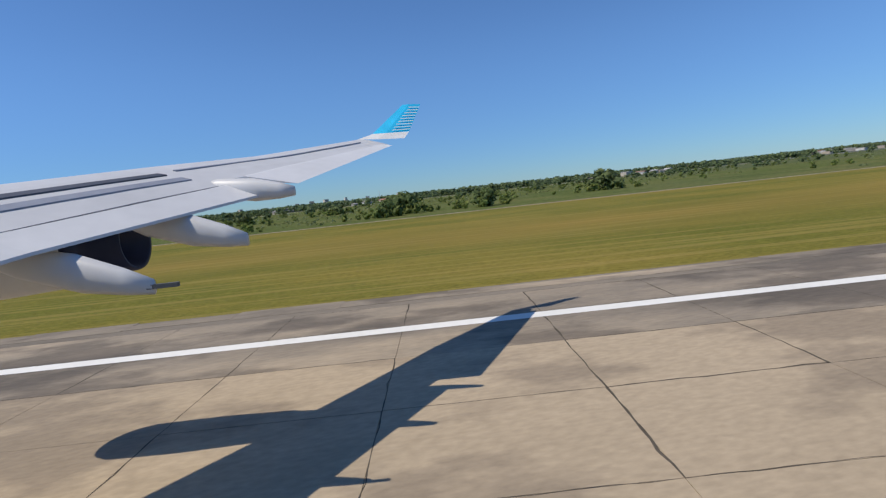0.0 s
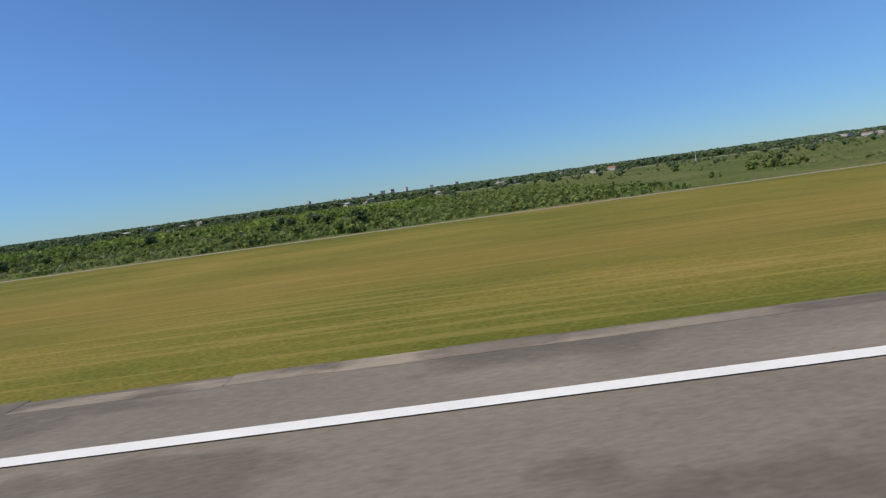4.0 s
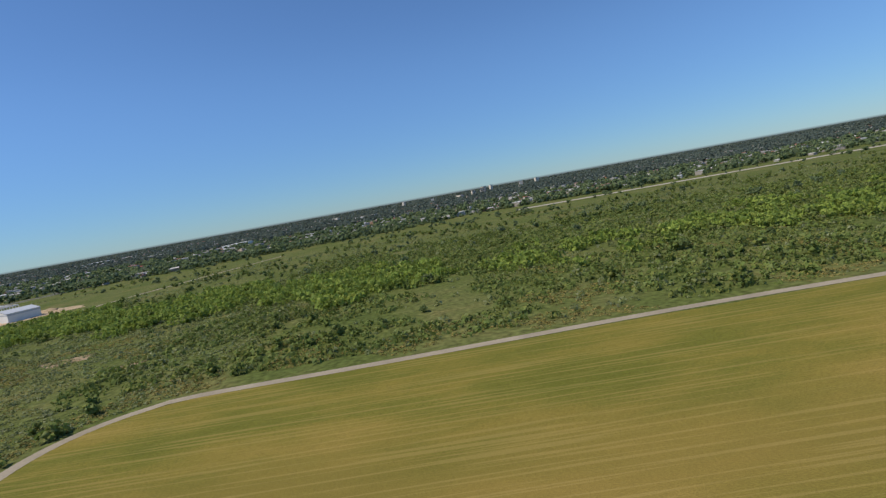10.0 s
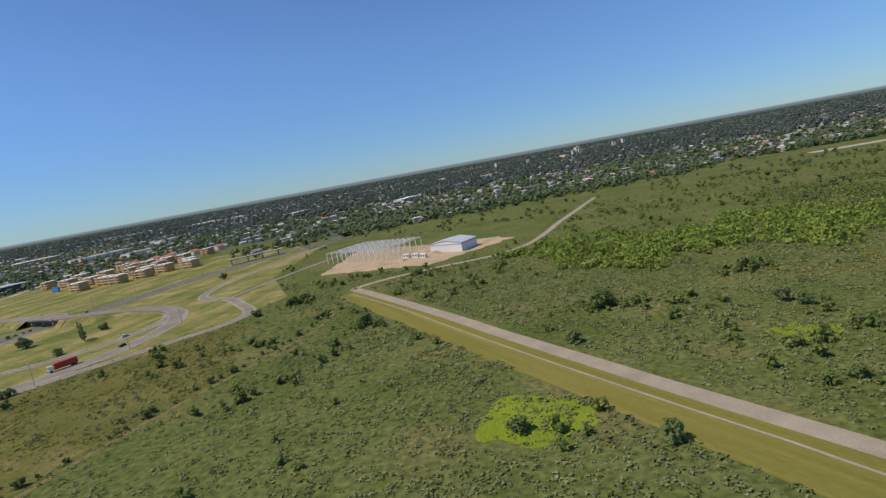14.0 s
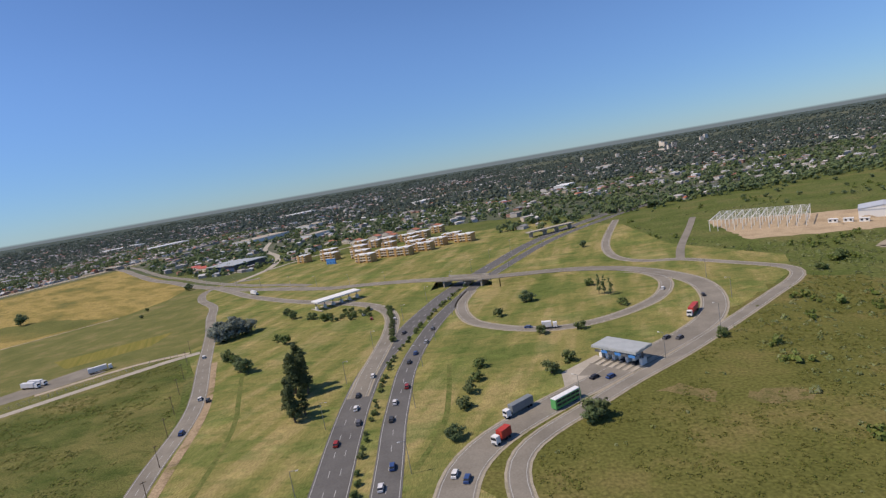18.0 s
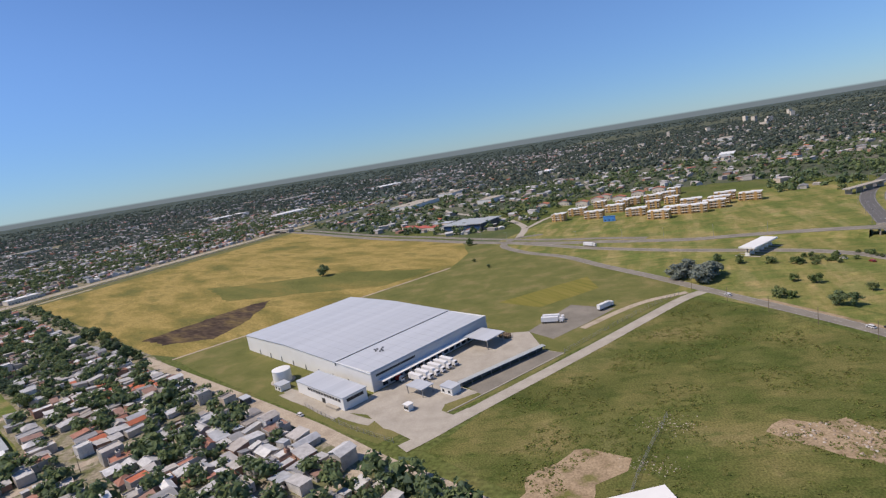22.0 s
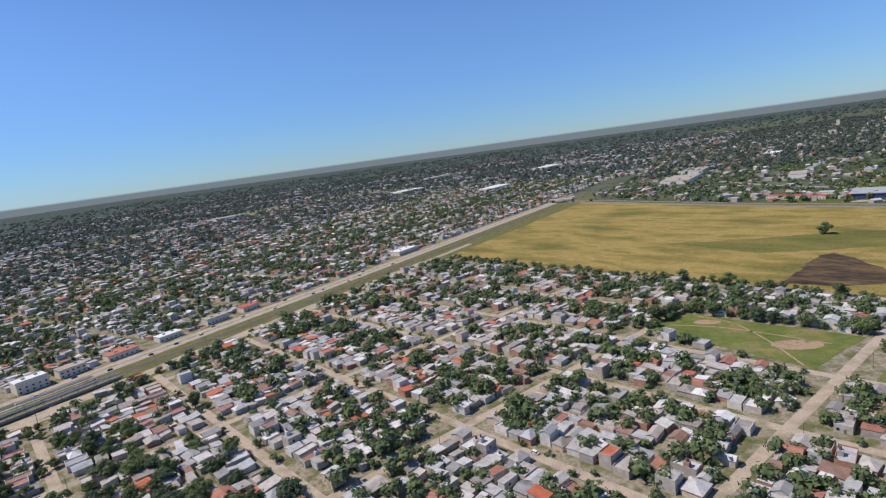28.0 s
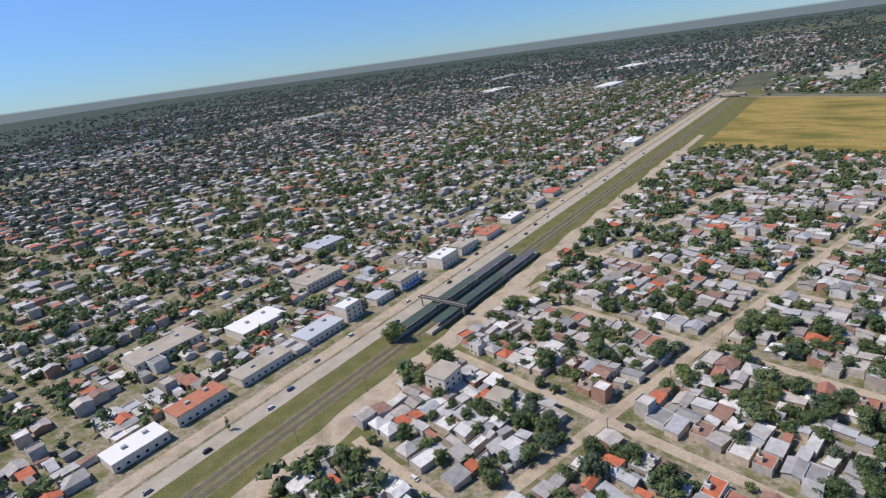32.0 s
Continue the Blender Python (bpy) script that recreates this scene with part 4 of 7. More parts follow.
sleepers = part("sleepers", sl.mesh("sleepers", wood), railway, "wooden sleepers")
sleepers["kind"] = "stuff"
road("avenue", [tuple(rail(s, 27)) for s in (-520, -200, 0, 300, 600, 980)], 5.2, concrete, "pale dusty concrete avenue beside the railway", z=0.11, edge=False)
road("avenue", [tuple(rail(s, 39)) for s in (-520, -200, 0, 300, 600, 960)], 4.6, dirt_road, "pale dusty service lane in front of the shops", z=0.12, edge=False)
road("rail_street", [tuple(rail(s, -18)) for s in (-520, -200, 0, 300, 480)], 4.0, dirt_road, "pale dusty street along the railway", z=0.13, edge=False)
for s0, s1, w in ((-165, -20, 11.5), (-150, -10, -4.5)):
    st = thing("station_platform", *rail(s0, w), 0, math.atan2(RD.y, RD.x), label="long concrete station platform with a dark green roof", category="platform", group="station platforms")
    ln = s1 - s0
    part("deck", Shape().box(0, ln, -2.6, 2.6, 0, 1.1).mesh("deck", concrete), st)
    cut = ln * 0.62
    part("roof", Shape().box(8, cut, -3.6, 0, 5.0, 5.2).box(8, cut, 0, 3.6, 4.9, 5.1).mesh("roof", green_roof), st, "dark green sheet roof")
    part("roof", Shape().box(cut + 1, ln - 4, -3.2, 3.2, 4.6, 4.8).mesh("roof", shade_steel), st, "dark grey sheet roof")
    post = Shape().box(-0.12, 0.12, -0.12, 0.12, 1.1, 5.0).mesh("post", shade_steel)
    for i in range(12):
        part("post", post, st, loc=(10 + i * (ln - 18) / 11, 0, 0))
    wl = Shape().box(0, ln, -2.75, -2.6, 1.1, 2.3).mesh("wall", concrete)
    part("wall", wl, st)
fb = thing("footbridge", *rail(-120, 4), 0, math.atan2(RD.y, RD.x), label="concrete footbridge across the railway tracks", category="bridge")
part("deck", Shape().box(-1.3, 1.3, -16, 22, 6.4, 6.8).mesh("deck", concrete), fb)
for y in (-14, 8, 20):
    part("pier", Shape().box(-0.4, 0.4, y - 0.4, y + 0.4, 0, 6.4).mesh("pier", concrete), fb)
for x in (-1.3, 1.2):
    part("railing", Shape().box(x, x + 0.1, -16, 22, 6.8, 7.9).mesh("railing", shade_steel), fb)

# ---- warehouse ----
WA = math.atan2(-84.0, 118.5)
EX, EY = Vector((math.cos(WA), math.sin(WA))), Vector((-math.sin(WA), math.cos(WA)))


def yard(x, y):
    p = Vector((-1927, 251)) + EX * x + EY * y
    return p.x, p.y


def yard_thing(name, x, y, turn=0.0, **tags):
    return thing(name, *yard(x, y), 0, WA + turn, **tags)


sheet("yard_paving", [yard(146, 86), (-1731, 235), (-1724, 210), (-1763, 166), (-1753.6, 158.6), (-1768.4, 149), (-1769, 143), (-1763, 138.5), (-1757, 144), (-1749, 142), (-1771.7, 117), (-1778, 120), (-1789, 128.6), (-1793, 130.5), (-1805, 144), yard(146, -22)], 0.1, concrete, label="pale concrete truck yard", category="paving", ragged=0)
sheet("yard_paving", [yard(96, -28), yard(150, -28), yard(150, -22), yard(100, -19)], 0.1, concrete, label="pale concrete path beside the office", category="paving")
sheet("car_park", [(-1761.5, 166.7), (-1723.4, 203.5), (-1711.9, 197.2), (-1751.5, 155.7)], 0.14, old_asphalt, label="grey asphalt car park behind the carport", category="paving", ragged=0)
sheet("truck_park", [(-1731.7, 234.8), (-1703.7, 278.6), (-1677, 262.3), (-1695, 241.6), (-1717, 219)], 0.12, old_asphalt, label="grey asphalt truck park", category="paving", ragged=0)
kerb = tagged(set_at(new("kerb", ribbon_mesh("kerb", [Vector(q) for q in ((-1723.4, 203.5), (-1711.9, 197.2), (-1751.5, 155.7), (-1766, 141))], 0.35, 0.3, concrete, thick=0.3))), label="pale concrete kerb round the car park", category="kerb", kind="structure")
wh = yard_thing("warehouse", 0, 0, label="huge white warehouse with a pale grey-blue sheet roof", category="warehouse")
LX, LY = 145.0, 90.0
part("wall", Shape().box(0, LX, 0, 0.3, 0, 11.0).mesh("wall", white_sheet), wh)
part("wall", Shape().box(0, LX, LY - 0.3, LY, 0, 11.0).mesh("wall", white_sheet), wh)
part("wall", Shape().box(0, 0.3, 0.3, LY - 0.3, 0, 11.0).mesh("wall", white_sheet), wh)
dock_wall = part("wall", Shape().box(LX - 0.3, LX, 0.3, LY - 0.3, 0, 11.0).mesh("wall", roof_sheet), wh, "grey panelled dock wall")
bays = [(-0.4, 56.0, 11.1, 12.6), (56.0, 112.4, 12.6, 11.1), (113.4, LX + 0.4, 10.9, 10.2)]
for x0, x1, z0, z1 in bays:
    m = 14
    for i in range(m):
        y0, y1 = -0.4 + (LY + 0.8) * i / m, -0.4 + (LY + 0.8) * (i + 1) / m - 0.1
        vs = [(x0, y0, z0), (x1, y0, z1), (x1, y1, z1), (x0, y1, z0)]
        part("roof_panel", link_mesh("roof_panel", vs + [(x, y, z - 0.25) for x, y, z in vs], [(0, 1, 2, 3), (7, 6, 5, 4), (0, 4, 5, 1), (1, 5, 6, 2), (2, 6, 7, 3), (3, 7, 4, 0)], roof_sheet), wh)
part("roof_step", Shape().box(112.4, 113.4, -0.3, LY + 0.3, 9.0, 10.6).mesh("roof_step", shade_steel), wh, "dark gutter along the roof step")
for x0, x1 in ((0.0, 56.0), (56.0, 112.4)):
    za, zb = (11.0, 12.4) if x0 < 1 else (12.4, 11.0)
    for y in (0.0, LY - 0.3):
        vs = [(x0, y, 10.9), (x1, y, 10.9), (x1, y, zb), (x0, y, za)]
        part("gable", link_mesh("gable", vs + [(a, b + 0.3, c) for a, b, c in vs], [(0, 1, 2, 3), (7, 6, 5, 4), (0, 4, 5, 1), (2, 6, 7, 3)], white_sheet), wh)
for i in range(7):
    part("roof_vent", Shape().box(-0.5, 0.5, -0.4, 0.4, 0, 0.6).mesh("roof_vent", shade_steel), wh, "small dark roof unit", loc=(120 + (i % 3) * 2.6 + (i // 3), 22 + (i // 3) * 2.2 - (i % 2), 10.65))
dock = Shape().box(0, 0.15, -1.6, 1.6, 1.0, 4.2).mesh("dock_door", dark_glass)
for i in range(15):
    part("dock_door", dock, dock_wall, "dark loading dock door", loc=(LX + 0.02, 8 + i * 5.0, 0))
part("canopy", Shape().box(LX, LX + 4.5, 4, 72, 5.0, 5.3).mesh("canopy", white_sheet), wh, "white canopy over the docks")
part("window_band", Shape().box(LX, LX + 0.1, 3, 30, 7.4, 8.6).mesh("window_band", dark_glass), wh, "dark window band")
for i in range(8):
    part("downpipe", Shape().box(-0.25, 0.25, -0.3, 0, 0, 3.2).mesh("downpipe", shade_steel), wh, loc=(18 + i * 15, 0, 0))
cn = yard_thing("dock_canopy", LX + 5, 74, label="open steel canopy with a pale sheet roof beside the warehouse", category="canopy")
part("roof", Shape().box(-3, 15, -7, 9, 5.6, 6.0).mesh("roof", roof_sheet), cn)
for x in (-2, 14):
    for y in (-6, 8):
        part("post", Shape().box(x - 0.2, x + 0.2, y - 0.2, y + 0.2, 0, 5.6).mesh("post", steel), cn)
of = yard_thing("office_block", 104, -20, label="white two-storey office block with a window row", category="office")
part("body", Shape().box(0, 44, 0, 14, 0, 6.4).mesh("body", white_sheet), of)
part("roof", Shape().box(-0.3, 44.3, -0.3, 14.3, 6.4, 6.8).mesh("roof", roof_sheet), of, "pale grey sheet roof")
win = Shape().box(-1.0, 1.0, -0.08, 0.05, 4.0, 5.5).mesh("window", dark_glass)
for i in range(12):
    part("window", win, of, loc=(12 + i * 2.6, 0, 0))
part("window", Shape().box(44, 44.1, 2, 12, 3.8, 5.4).mesh("window", dark_glass), of)
part("door", Shape().box(24, 27, -0.1, 0.05, 0, 2.6).mesh("door", dark_glass), of)
part("stair", Shape().box(30, 40, -2.2, -0.2, 0, 1.2).mesh("stair", concrete), of)
tk = yard_thing("water_tank", 79, -16, label="round white water tank on a concrete pad", category="tank")
part("shell", Shape().cyl(0, 0, 0.2, 7.2, 5.2, 28).mesh("shell", white_sheet), tk)
part("lid", Shape().cyl(0, 0, 7.2, 7.9, 5.3, 28, 0, 0.6).mesh("lid", white_sheet), tk)
part("pad", Shape().cyl(0, 0, 0.05, 0.25, 7.0, 28).mesh("pad", concrete), tk)


def small_building(name, x, y, w, d, h, turn, wall, roof, label, category="building", pitch=0.0, glazed=True):
    b = thing(name, x, y, 0, turn, label=label, category=category)
    body = part("body", Shape().box(-w / 2, w / 2, -d / 2, d / 2, 0, h).mesh("body", wall), b)
    if pitch:
        part("roof", Shape().gable(-w / 2 - 0.5, w / 2 + 0.5, -d / 2 - 0.5, d / 2 + 0.5, h + 0.05, h + pitch, 0, 0.2).mesh("roof", roof), b)
        part("gable", Shape().add([(-w / 2, -d / 2, h), (w / 2, -d / 2, h), (0, -d / 2, h + pitch - 0.25), (-w / 2, d / 2, h), (w / 2, d / 2, h), (0, d / 2, h + pitch - 0.25)], [(0, 1, 2), (5, 4, 3)]).mesh("gable", wall), b)
    else:
        part("roof", Shape().box(-w / 2 - 0.3, w / 2 + 0.3, -d / 2 - 0.3, d / 2 + 0.3, h, h + 0.35).mesh("roof", roof), b)
    k = max(2, int(w / 4))
    wd = Shape().box(-0.7, 0.7, -0.07, 0.07, 0, 1.3).mesh("window", dark_glass)
    for lv in range(max(1, int(h / 3.2)) if glazed else 0):
        for i in range(k):
            for s in (-1, 1):
                part("window", wd, body, loc=(-w / 2 + (i + 0.5) * w / k, s * d / 2, 1.0 + lv * 3.1))
        for i in range(max(1, int(d / 5))):
            part("window", wd, body, loc=(-w / 2, -d / 2 + (i + 0.5) * d / max(1, int(d / 5)), 1.0 + lv * 3.1), turn=math.pi / 2)
    return b


small_building("pump_house", *yard(90, -22), 7, 6, 3.2, WA, white_sheet, roof_sheet, "small white pump house with a grey roof beside the tank")
small_building("shed", *yard(86, -42), 6, 4, 3, WA, shade_steel, roof_sheet, "small grey shed on the grass")
small_building("gatehouse", -1767.5, 161.5, 8, 6, 3.6, WA, white_sheet, roof_sheet, "white gatehouse with a grey roof", "gatehouse")
small_building("gatehouse", -1785, 146, 3.2, 3, 3.0, WA, white_sheet, white_sheet, "small white gate booth in the yard", "gatehouse")
gc = thing("gate_canopy", -1783, 163, 0, WA, label="open canopy with a pale roof over the yard gate", category="canopy")
part("roof", Shape().box(-6, 6, -4, 4, 4.2, 4.6).mesh("roof", roof_sheet), gc)
for x in (-5.5, 5.5):
    for y in (-3.5, 3.5):
        part("post", Shape().box(x - 0.15, x + 0.15, y - 0.15, y + 0.15, 0, 4.2).mesh("post", steel), gc)


def fence(pts, label):
    line = smooth_line(pts, 4.0)
    f = thing("fence", line[0].x, line[0].y, 0, 0, label=label, category="fence", group="yard fences")
    pm = Shape().box(-0.09, 0.09, -0.09, 0.09, 0, 2.3).mesh("post", concrete)
    for q in line:
        part("post", pm, f, loc=(q.x - line[0].x, q.y - line[0].y, 0))
    for z in (0.3, 1.2, 2.1):
        part("wire", ribbon_mesh("wire", [q - line[0] for q in line], 0.03, z, steel, thick=0.05), f)


fence([(-1842, 157), (-1816, 136.6), (-1795, 123.7), (-1785, 118)], "wire fence on concrete posts before the warehouse plot")
fence([(-1711.6, 198), (-1688, 224.4), (-1653, 261.6), (-1636, 276)], "wire fence on concrete posts along the access road")
fence([(-1703, 62), (-1692, 92), (-1676, 126)], "wire fence on concrete posts beside the bare ground")
small_building("shed", -1694, 70, 18, 11, 4, 0.3, white_sheet, white_sheet, "white shed with a pale roof beside the spoil ground")
cp = thing("carport", -1764.5, 165.5, 0, math.atan2(40.0, 42.0), label="long grey-green sheet roof on posts over parked cars", category="carport")
part("roof", Shape().box(0, 57, -3.0, 0.2, 3.0, 3.2).mesh("roof", canopy_sheet), cp)
# wall coloured dark to give the shade of the carport's open side
part("back_wall", Shape().box(0, 57, 0, 0.3, 0, 3.0).mesh("back_wall", shade_steel), cp, "dark wall behind the parking bays, standing for their shade")
for k in range(10):
    part("post", Shape().box(-0.1, 0.1, -2.9, -2.7, 0, 3.0).mesh("post", steel), cp, loc=(0.5 + k * 6.2, 0, 0))
pallet = Shape()
for i in range(5):
    pallet.box(-0.6, 0.6, -0.5, 0.5, 0.05 + i * 0.4, 0.35 + i * 0.4)
pm = pallet.mesh("pallet_stack", wood)
for i in range(14):
    tagged(set_at(new("pallet_stack", pm), *yard(158 + (i % 5) * 1.6, 86 + (i // 5) * 1.8), 0.12, WA), label="stack of brown wooden pallets on the yard", category="pallets", group="pallet stacks")

# ---- school and football ground ----
pitch_ground = sheet("football_ground", [(-2163, 203), (-2143, 240), (-2045, 179), (-2087, 135)], 0.16, turf, label="worn green football ground with bare goal areas", category="sports field")
ring = [(-2084 + 14 * math.cos(i * 0.524), 170 + 8 * math.sin(i * 0.524)) for i in range(12)]
sheet("bare_circle", ring, 0.2, earth, label="round patch of bare earth on the football ground", category="ground")
sheet("bare_circle", [(-2125 + 9 * math.cos(i * 0.524), 215 + 5 * math.sin(i * 0.524)) for i in range(12)], 0.2, earth, label="small patch of bare earth on the football ground", category="ground")
for pts in ([(-2150, 212), (-2120, 204), (-2092, 188), (-2066, 170)], [(-2140, 236), (-2112, 214), (-2098, 180), (-2090, 140)]):
    part("worn_path", ribbon_mesh("worn_path", smooth_line(pts), 0.7, 0.19, earth), pitch_ground, "narrow trodden path of bare earth")
SA = math.atan2(EV.y, EV.x)
for a0, a1, b0, b1, h, rf, pt, lb in ((75, 84, 13, 52, 3.6, canopy_sheet, 0.9, "long low school wing with a blue-grey sheet roof"), (84.5, 103, 12, 20, 3.8, canopy_sheet, 0, "school wing with a grey roof beside the street"), (103.5, 114, 12, 68, 4.0, canopy_sheet, 1.2, "long grey-roofed school wing behind the courtyard"), (77, 92, 60, 80, 5.6, canopy_sheet, 0.6, "broad grey-roofed school hall"), (70, 76.5, 54, 79, 4.4, concrete, 0, "pale flat-roofed school annex"), (71, 79, 81, 88.5, 3.6, orange_roof, 0.7, "house with a bright orange sheet roof"), (103, 112, 69, 76, 4.4, white_sheet, 0, "small white block at the end of the school")):
    p = grid((a0 + a1) / 2, (b0 + b1) / 2)
    small_building("school_building", p.x, p.y, b1 - b0, (a1 - a0) * 0.995, h, SA, cream, rf, lb, "school", pt)
sheet("courtyard", [tuple(grid(a, b)) for a, b in ((86, 21), (103, 21), (103, 44), (86, 44))], 0.13, concrete, label="pale paved courtyard between the school wings", category="paving")
sheet("school_lawn", [tuple(grid(a, b)) for a, b in ((68, 10), (118, 10), (118, 78), (68, 90))], 0.1, turf, label="worn grass round the school", category="grass")

# ---- apartments, halls, toll plazas ----
def apartment(x, y, turn, w, lb):
    b = thing("apartment_block", x, y, 0, turn, label=lb, category="apartment block", group="housing blocks beyond the road")
    d = 11.0
    body = part("body", Shape().box(-w / 2, w / 2, -d / 2, d / 2, 0, 9.4).mesh("body", ochre), b)
    for s in (-1, 1):
        part("roof", Shape().box(s * w / 4 - w / 4 + 0.3, s * w / 4 + w / 4 + 0.5, -d / 2 - 0.7, d / 2 + 0.7, 9.4 + 0.3 * s, 9.9 + 0.3 * s).mesh("roof", white_sheet), b, "white sheet roof")
        part("stair_tower", Shape().box(s * w / 4 - 1.3, s * w / 4 + 1.3, -d / 2 - 1.1, -d / 2, 0, 10.2).mesh("stair_tower", ochre), b, "ochre stair tower")
    wd = Shape().box(-0.8, 0.8, -0.1, 0.1, 0, 1.5).mesh("window", dark_glass)
    k = int(w / 4)
    for lv in range(3):
        for i in range(k):
            part("window", wd, body, loc=(-w / 2 + (i + 0.5) * w / k, -d / 2 - 0.02, 1.0 + lv * 3))
        part("balcony", Shape().box(-w / 2 + 0.5, w / 2 - 0.5, -d / 2 - 0.9, -d / 2, 2.55 + lv * 3, 3.4 + lv * 3).mesh("balcony", cream), b, "pale balcony band")
        part("window", wd, body, loc=(-w / 2, 0, 1.0 + lv * 3), turn=math.pi / 2)


AT = math.atan2(-0.37, 0.93)
for i, (x, y) in enumerate(((-1697, 644), (-1654, 627), (-1671, 671), (-1624, 658), (-1637, 712), (-1606, 606), (-1588, 565), (-1596, 703), (-1579, 645), (-1567, 582), (-1546, 574), (-1567, 705), (-1552, 664), (-1539, 622), (-1523, 588), (-1510, 612), (-1529, 750), (-1495, 640), (-1476, 611), (-1548, 715), (-1610, 690))):
    apartment(x, y, AT + (0.06 if i % 3 else -0.05), 24 if i % 4 else 17, "three-storey ochre housing block with banded pale balconies")
for x, y in ((-1716, 802), (-1658, 760), (-1634, 780), (-1604, 761), (-1573, 786), (-1683, 794), (-1620, 800), (-1540, 800)):
    small_building("tiled_block", x, y, 18, 12, 6, AT, cream, tile_roof, "housing block with a red tiled roof", "apartment block", 2.5)
small_building("sign_box", -1640, 590, 14, 2, 6, -0.4, blue_wall, blue_wall, "large plain blue roadside hoarding", "hoarding")
hall = thing("exhibition_hall", -1820, 690, 0, -0.46, label="large hall with blue glazed walls and a grey curved roof", category="hall")
part("body", Shape().box(-32, 32, -26, 26, 0, 8).mesh("body", shade_steel), hall)
part("glazing", Shape().box(-30, 30, -26.3, -26, 1, 7).mesh("glazing", navy_glass), hall, "blue glass front")
part("roof", Shape().box(-34, 10, -28, 28, 8.4, 9.2).mesh("roof", canopy_sheet), hall)
part("roof", Shape().box(10.3, 34, -28, 28, 9.2, 10.2).mesh("roof", canopy_sheet), hall)
part("forecourt", Shape().box(-40, 40, -44, -28, 0.06, 0.16).mesh("forecourt", concrete), hall)
for i, (x, y, w, d) in enumerate(((-1890, 722, 30, 16), (-1912, 742, 28, 14), (-1930, 757, 24, 12), (-1872, 752, 34, 16))):
    small_building("red_shed", x, y, w, d, 5, -0.5, cream, red_roof if i < 3 else roof_sheet, "low building with a red sheet roof beside the hall" if i < 3 else "low building with a grey sheet roof beside the hall")


def toll(x, y, turn, w, d, lanes, signs):
    t = thing("toll_plaza", x, y, 0, turn, label="white toll canopy on posts over several traffic lanes", category="toll plaza", group="toll plazas")
    part("fascia", Shape().box(-w / 2, w / 2, -d / 2, d / 2, 6.1, 7.0).mesh("fascia", canopy_sheet if signs else white_sheet), t, "sheet-clad canopy edge")
    part("roof", Shape().box(-w / 2 + 0.3, w / 2 - 0.3, -d / 2 + 0.3, d / 2 - 0.3, 7.0, 7.15).mesh("roof", canopy_sheet if signs else white_sheet), t, "sheet roof")
    for i in range(lanes + 1):
        xx = -w / 2 + 1 + i * (w - 2) / lanes
        part("post", Shape().box(xx - 0.25, xx + 0.25, -0.3, 0.3, 0.1, 5.8).mesh("post", shade_steel), t)
        part("booth", Shape().box(xx - 0.7, xx + 0.7, -1.6, 1.6, 0.2, 2.7).mesh("booth", white_sheet), t)
        part("island", Shape().box(xx - 0.9, xx + 0.9, -9, 9, 0.1, 0.32).mesh("island", concrete), t)
        if i < lanes and signs:
            part("sign", Shape().box(xx + 0.8, xx + 3.6, -d / 2 - 0.12, -d / 2, 4.6, 5.7).mesh("sign", blue_wall if i % 2 else shade_steel), t)


toll(-1370.5, 187, -0.76, 21, 11.7, 6, True)
toll(-1556, 366, math.atan2(28.0, 27.0), 38, 12, 5, False)
sheet("toll_apron", [(-1390, 176), (-1382, 190), (-1368, 202), (-1352, 199), (-1345, 203), (-1352, 188), (-1372, 172)], 0.115, old_asphalt, label="widened pale asphalt apron of the toll plaza", category="paving")
sheet("toll_apron", [(-1396, 165), (-1396, 181), (-1380, 196), (-1376, 189), (-1384, 176)], 0.11, concrete, label="pale car park beside the toll plaza", category="paving")

# bridge over the highway
br = thing("overpass", -1453, 369.5, 0, math.atan2(-13.0, 30.0), label="low concrete overpass with dark openings over the highway", category="bridge")
for y in (-6.3, 5.9):
    part("parapet", Shape().box(-18, 18, y, y + 0.4, 5.0, 7.0).mesh("parapet", concrete), br)
for x in (-16.5, 1.5, 16.5):
    part("pier", Shape().box(x - 0.5, x + 0.5, -5.5, 5.5, 0, 5.3).mesh("pier", concrete), br)
for lo, hi in ((-1585, -1469), (-1437, -1325)):
    es = Shape()
    run = [p for p in smooth_line(CROSS, 6) if lo < p.x < hi]
    for p, q in zip(run[:-1], run[1:]):
        n = Vector((-(q - p).y, (q - p).x)).normalized()
        zp, zq = deck_z(p) - 0.25, deck_z(q) - 0.25
        for s in (-1, 1):
            a, c = p + n * s * 6.3, q + n * s * 6.3
            a2, c2 = p + n * s * (6.3 + 1.7 * zp), q + n * s * (6.3 + 1.7 * zq)
            f = (0, 1, 2, 3) if s < 0 else (3, 2, 1, 0)
            es.add([(*a2, 0.02), (*c2, 0.02), (*c, zq), (*a, zp)], [f])
    for p, f in ((run[0], (0, 1, 2, 3)), (run[-1], (3, 2, 1, 0))):
        d = (run[1] - run[0]).normalized()
        n = Vector((-d.y, d.x))
        z = deck_z(p) - 0.25
        es.add([(*(p + n * 6.3), 0.02), (*(p - n * 6.3), 0.02), (*(p - n * 6.3), z), (*(p + n * 6.3), z)], [f])
    tagged(set_at(new("embankment", es.mesh("embankment", verge))), label="grassy embankment carrying the bridge road", category="embankment", kind="structure")
br2 = thing("overpass", -1375, 575, 0, 0.55, label="concrete overpass with dark openings farther along the highway", category="bridge")
part("deck", Shape().box(-30, 30, -4, 4, 5.4, 6.6).mesh("deck", concrete), br2)
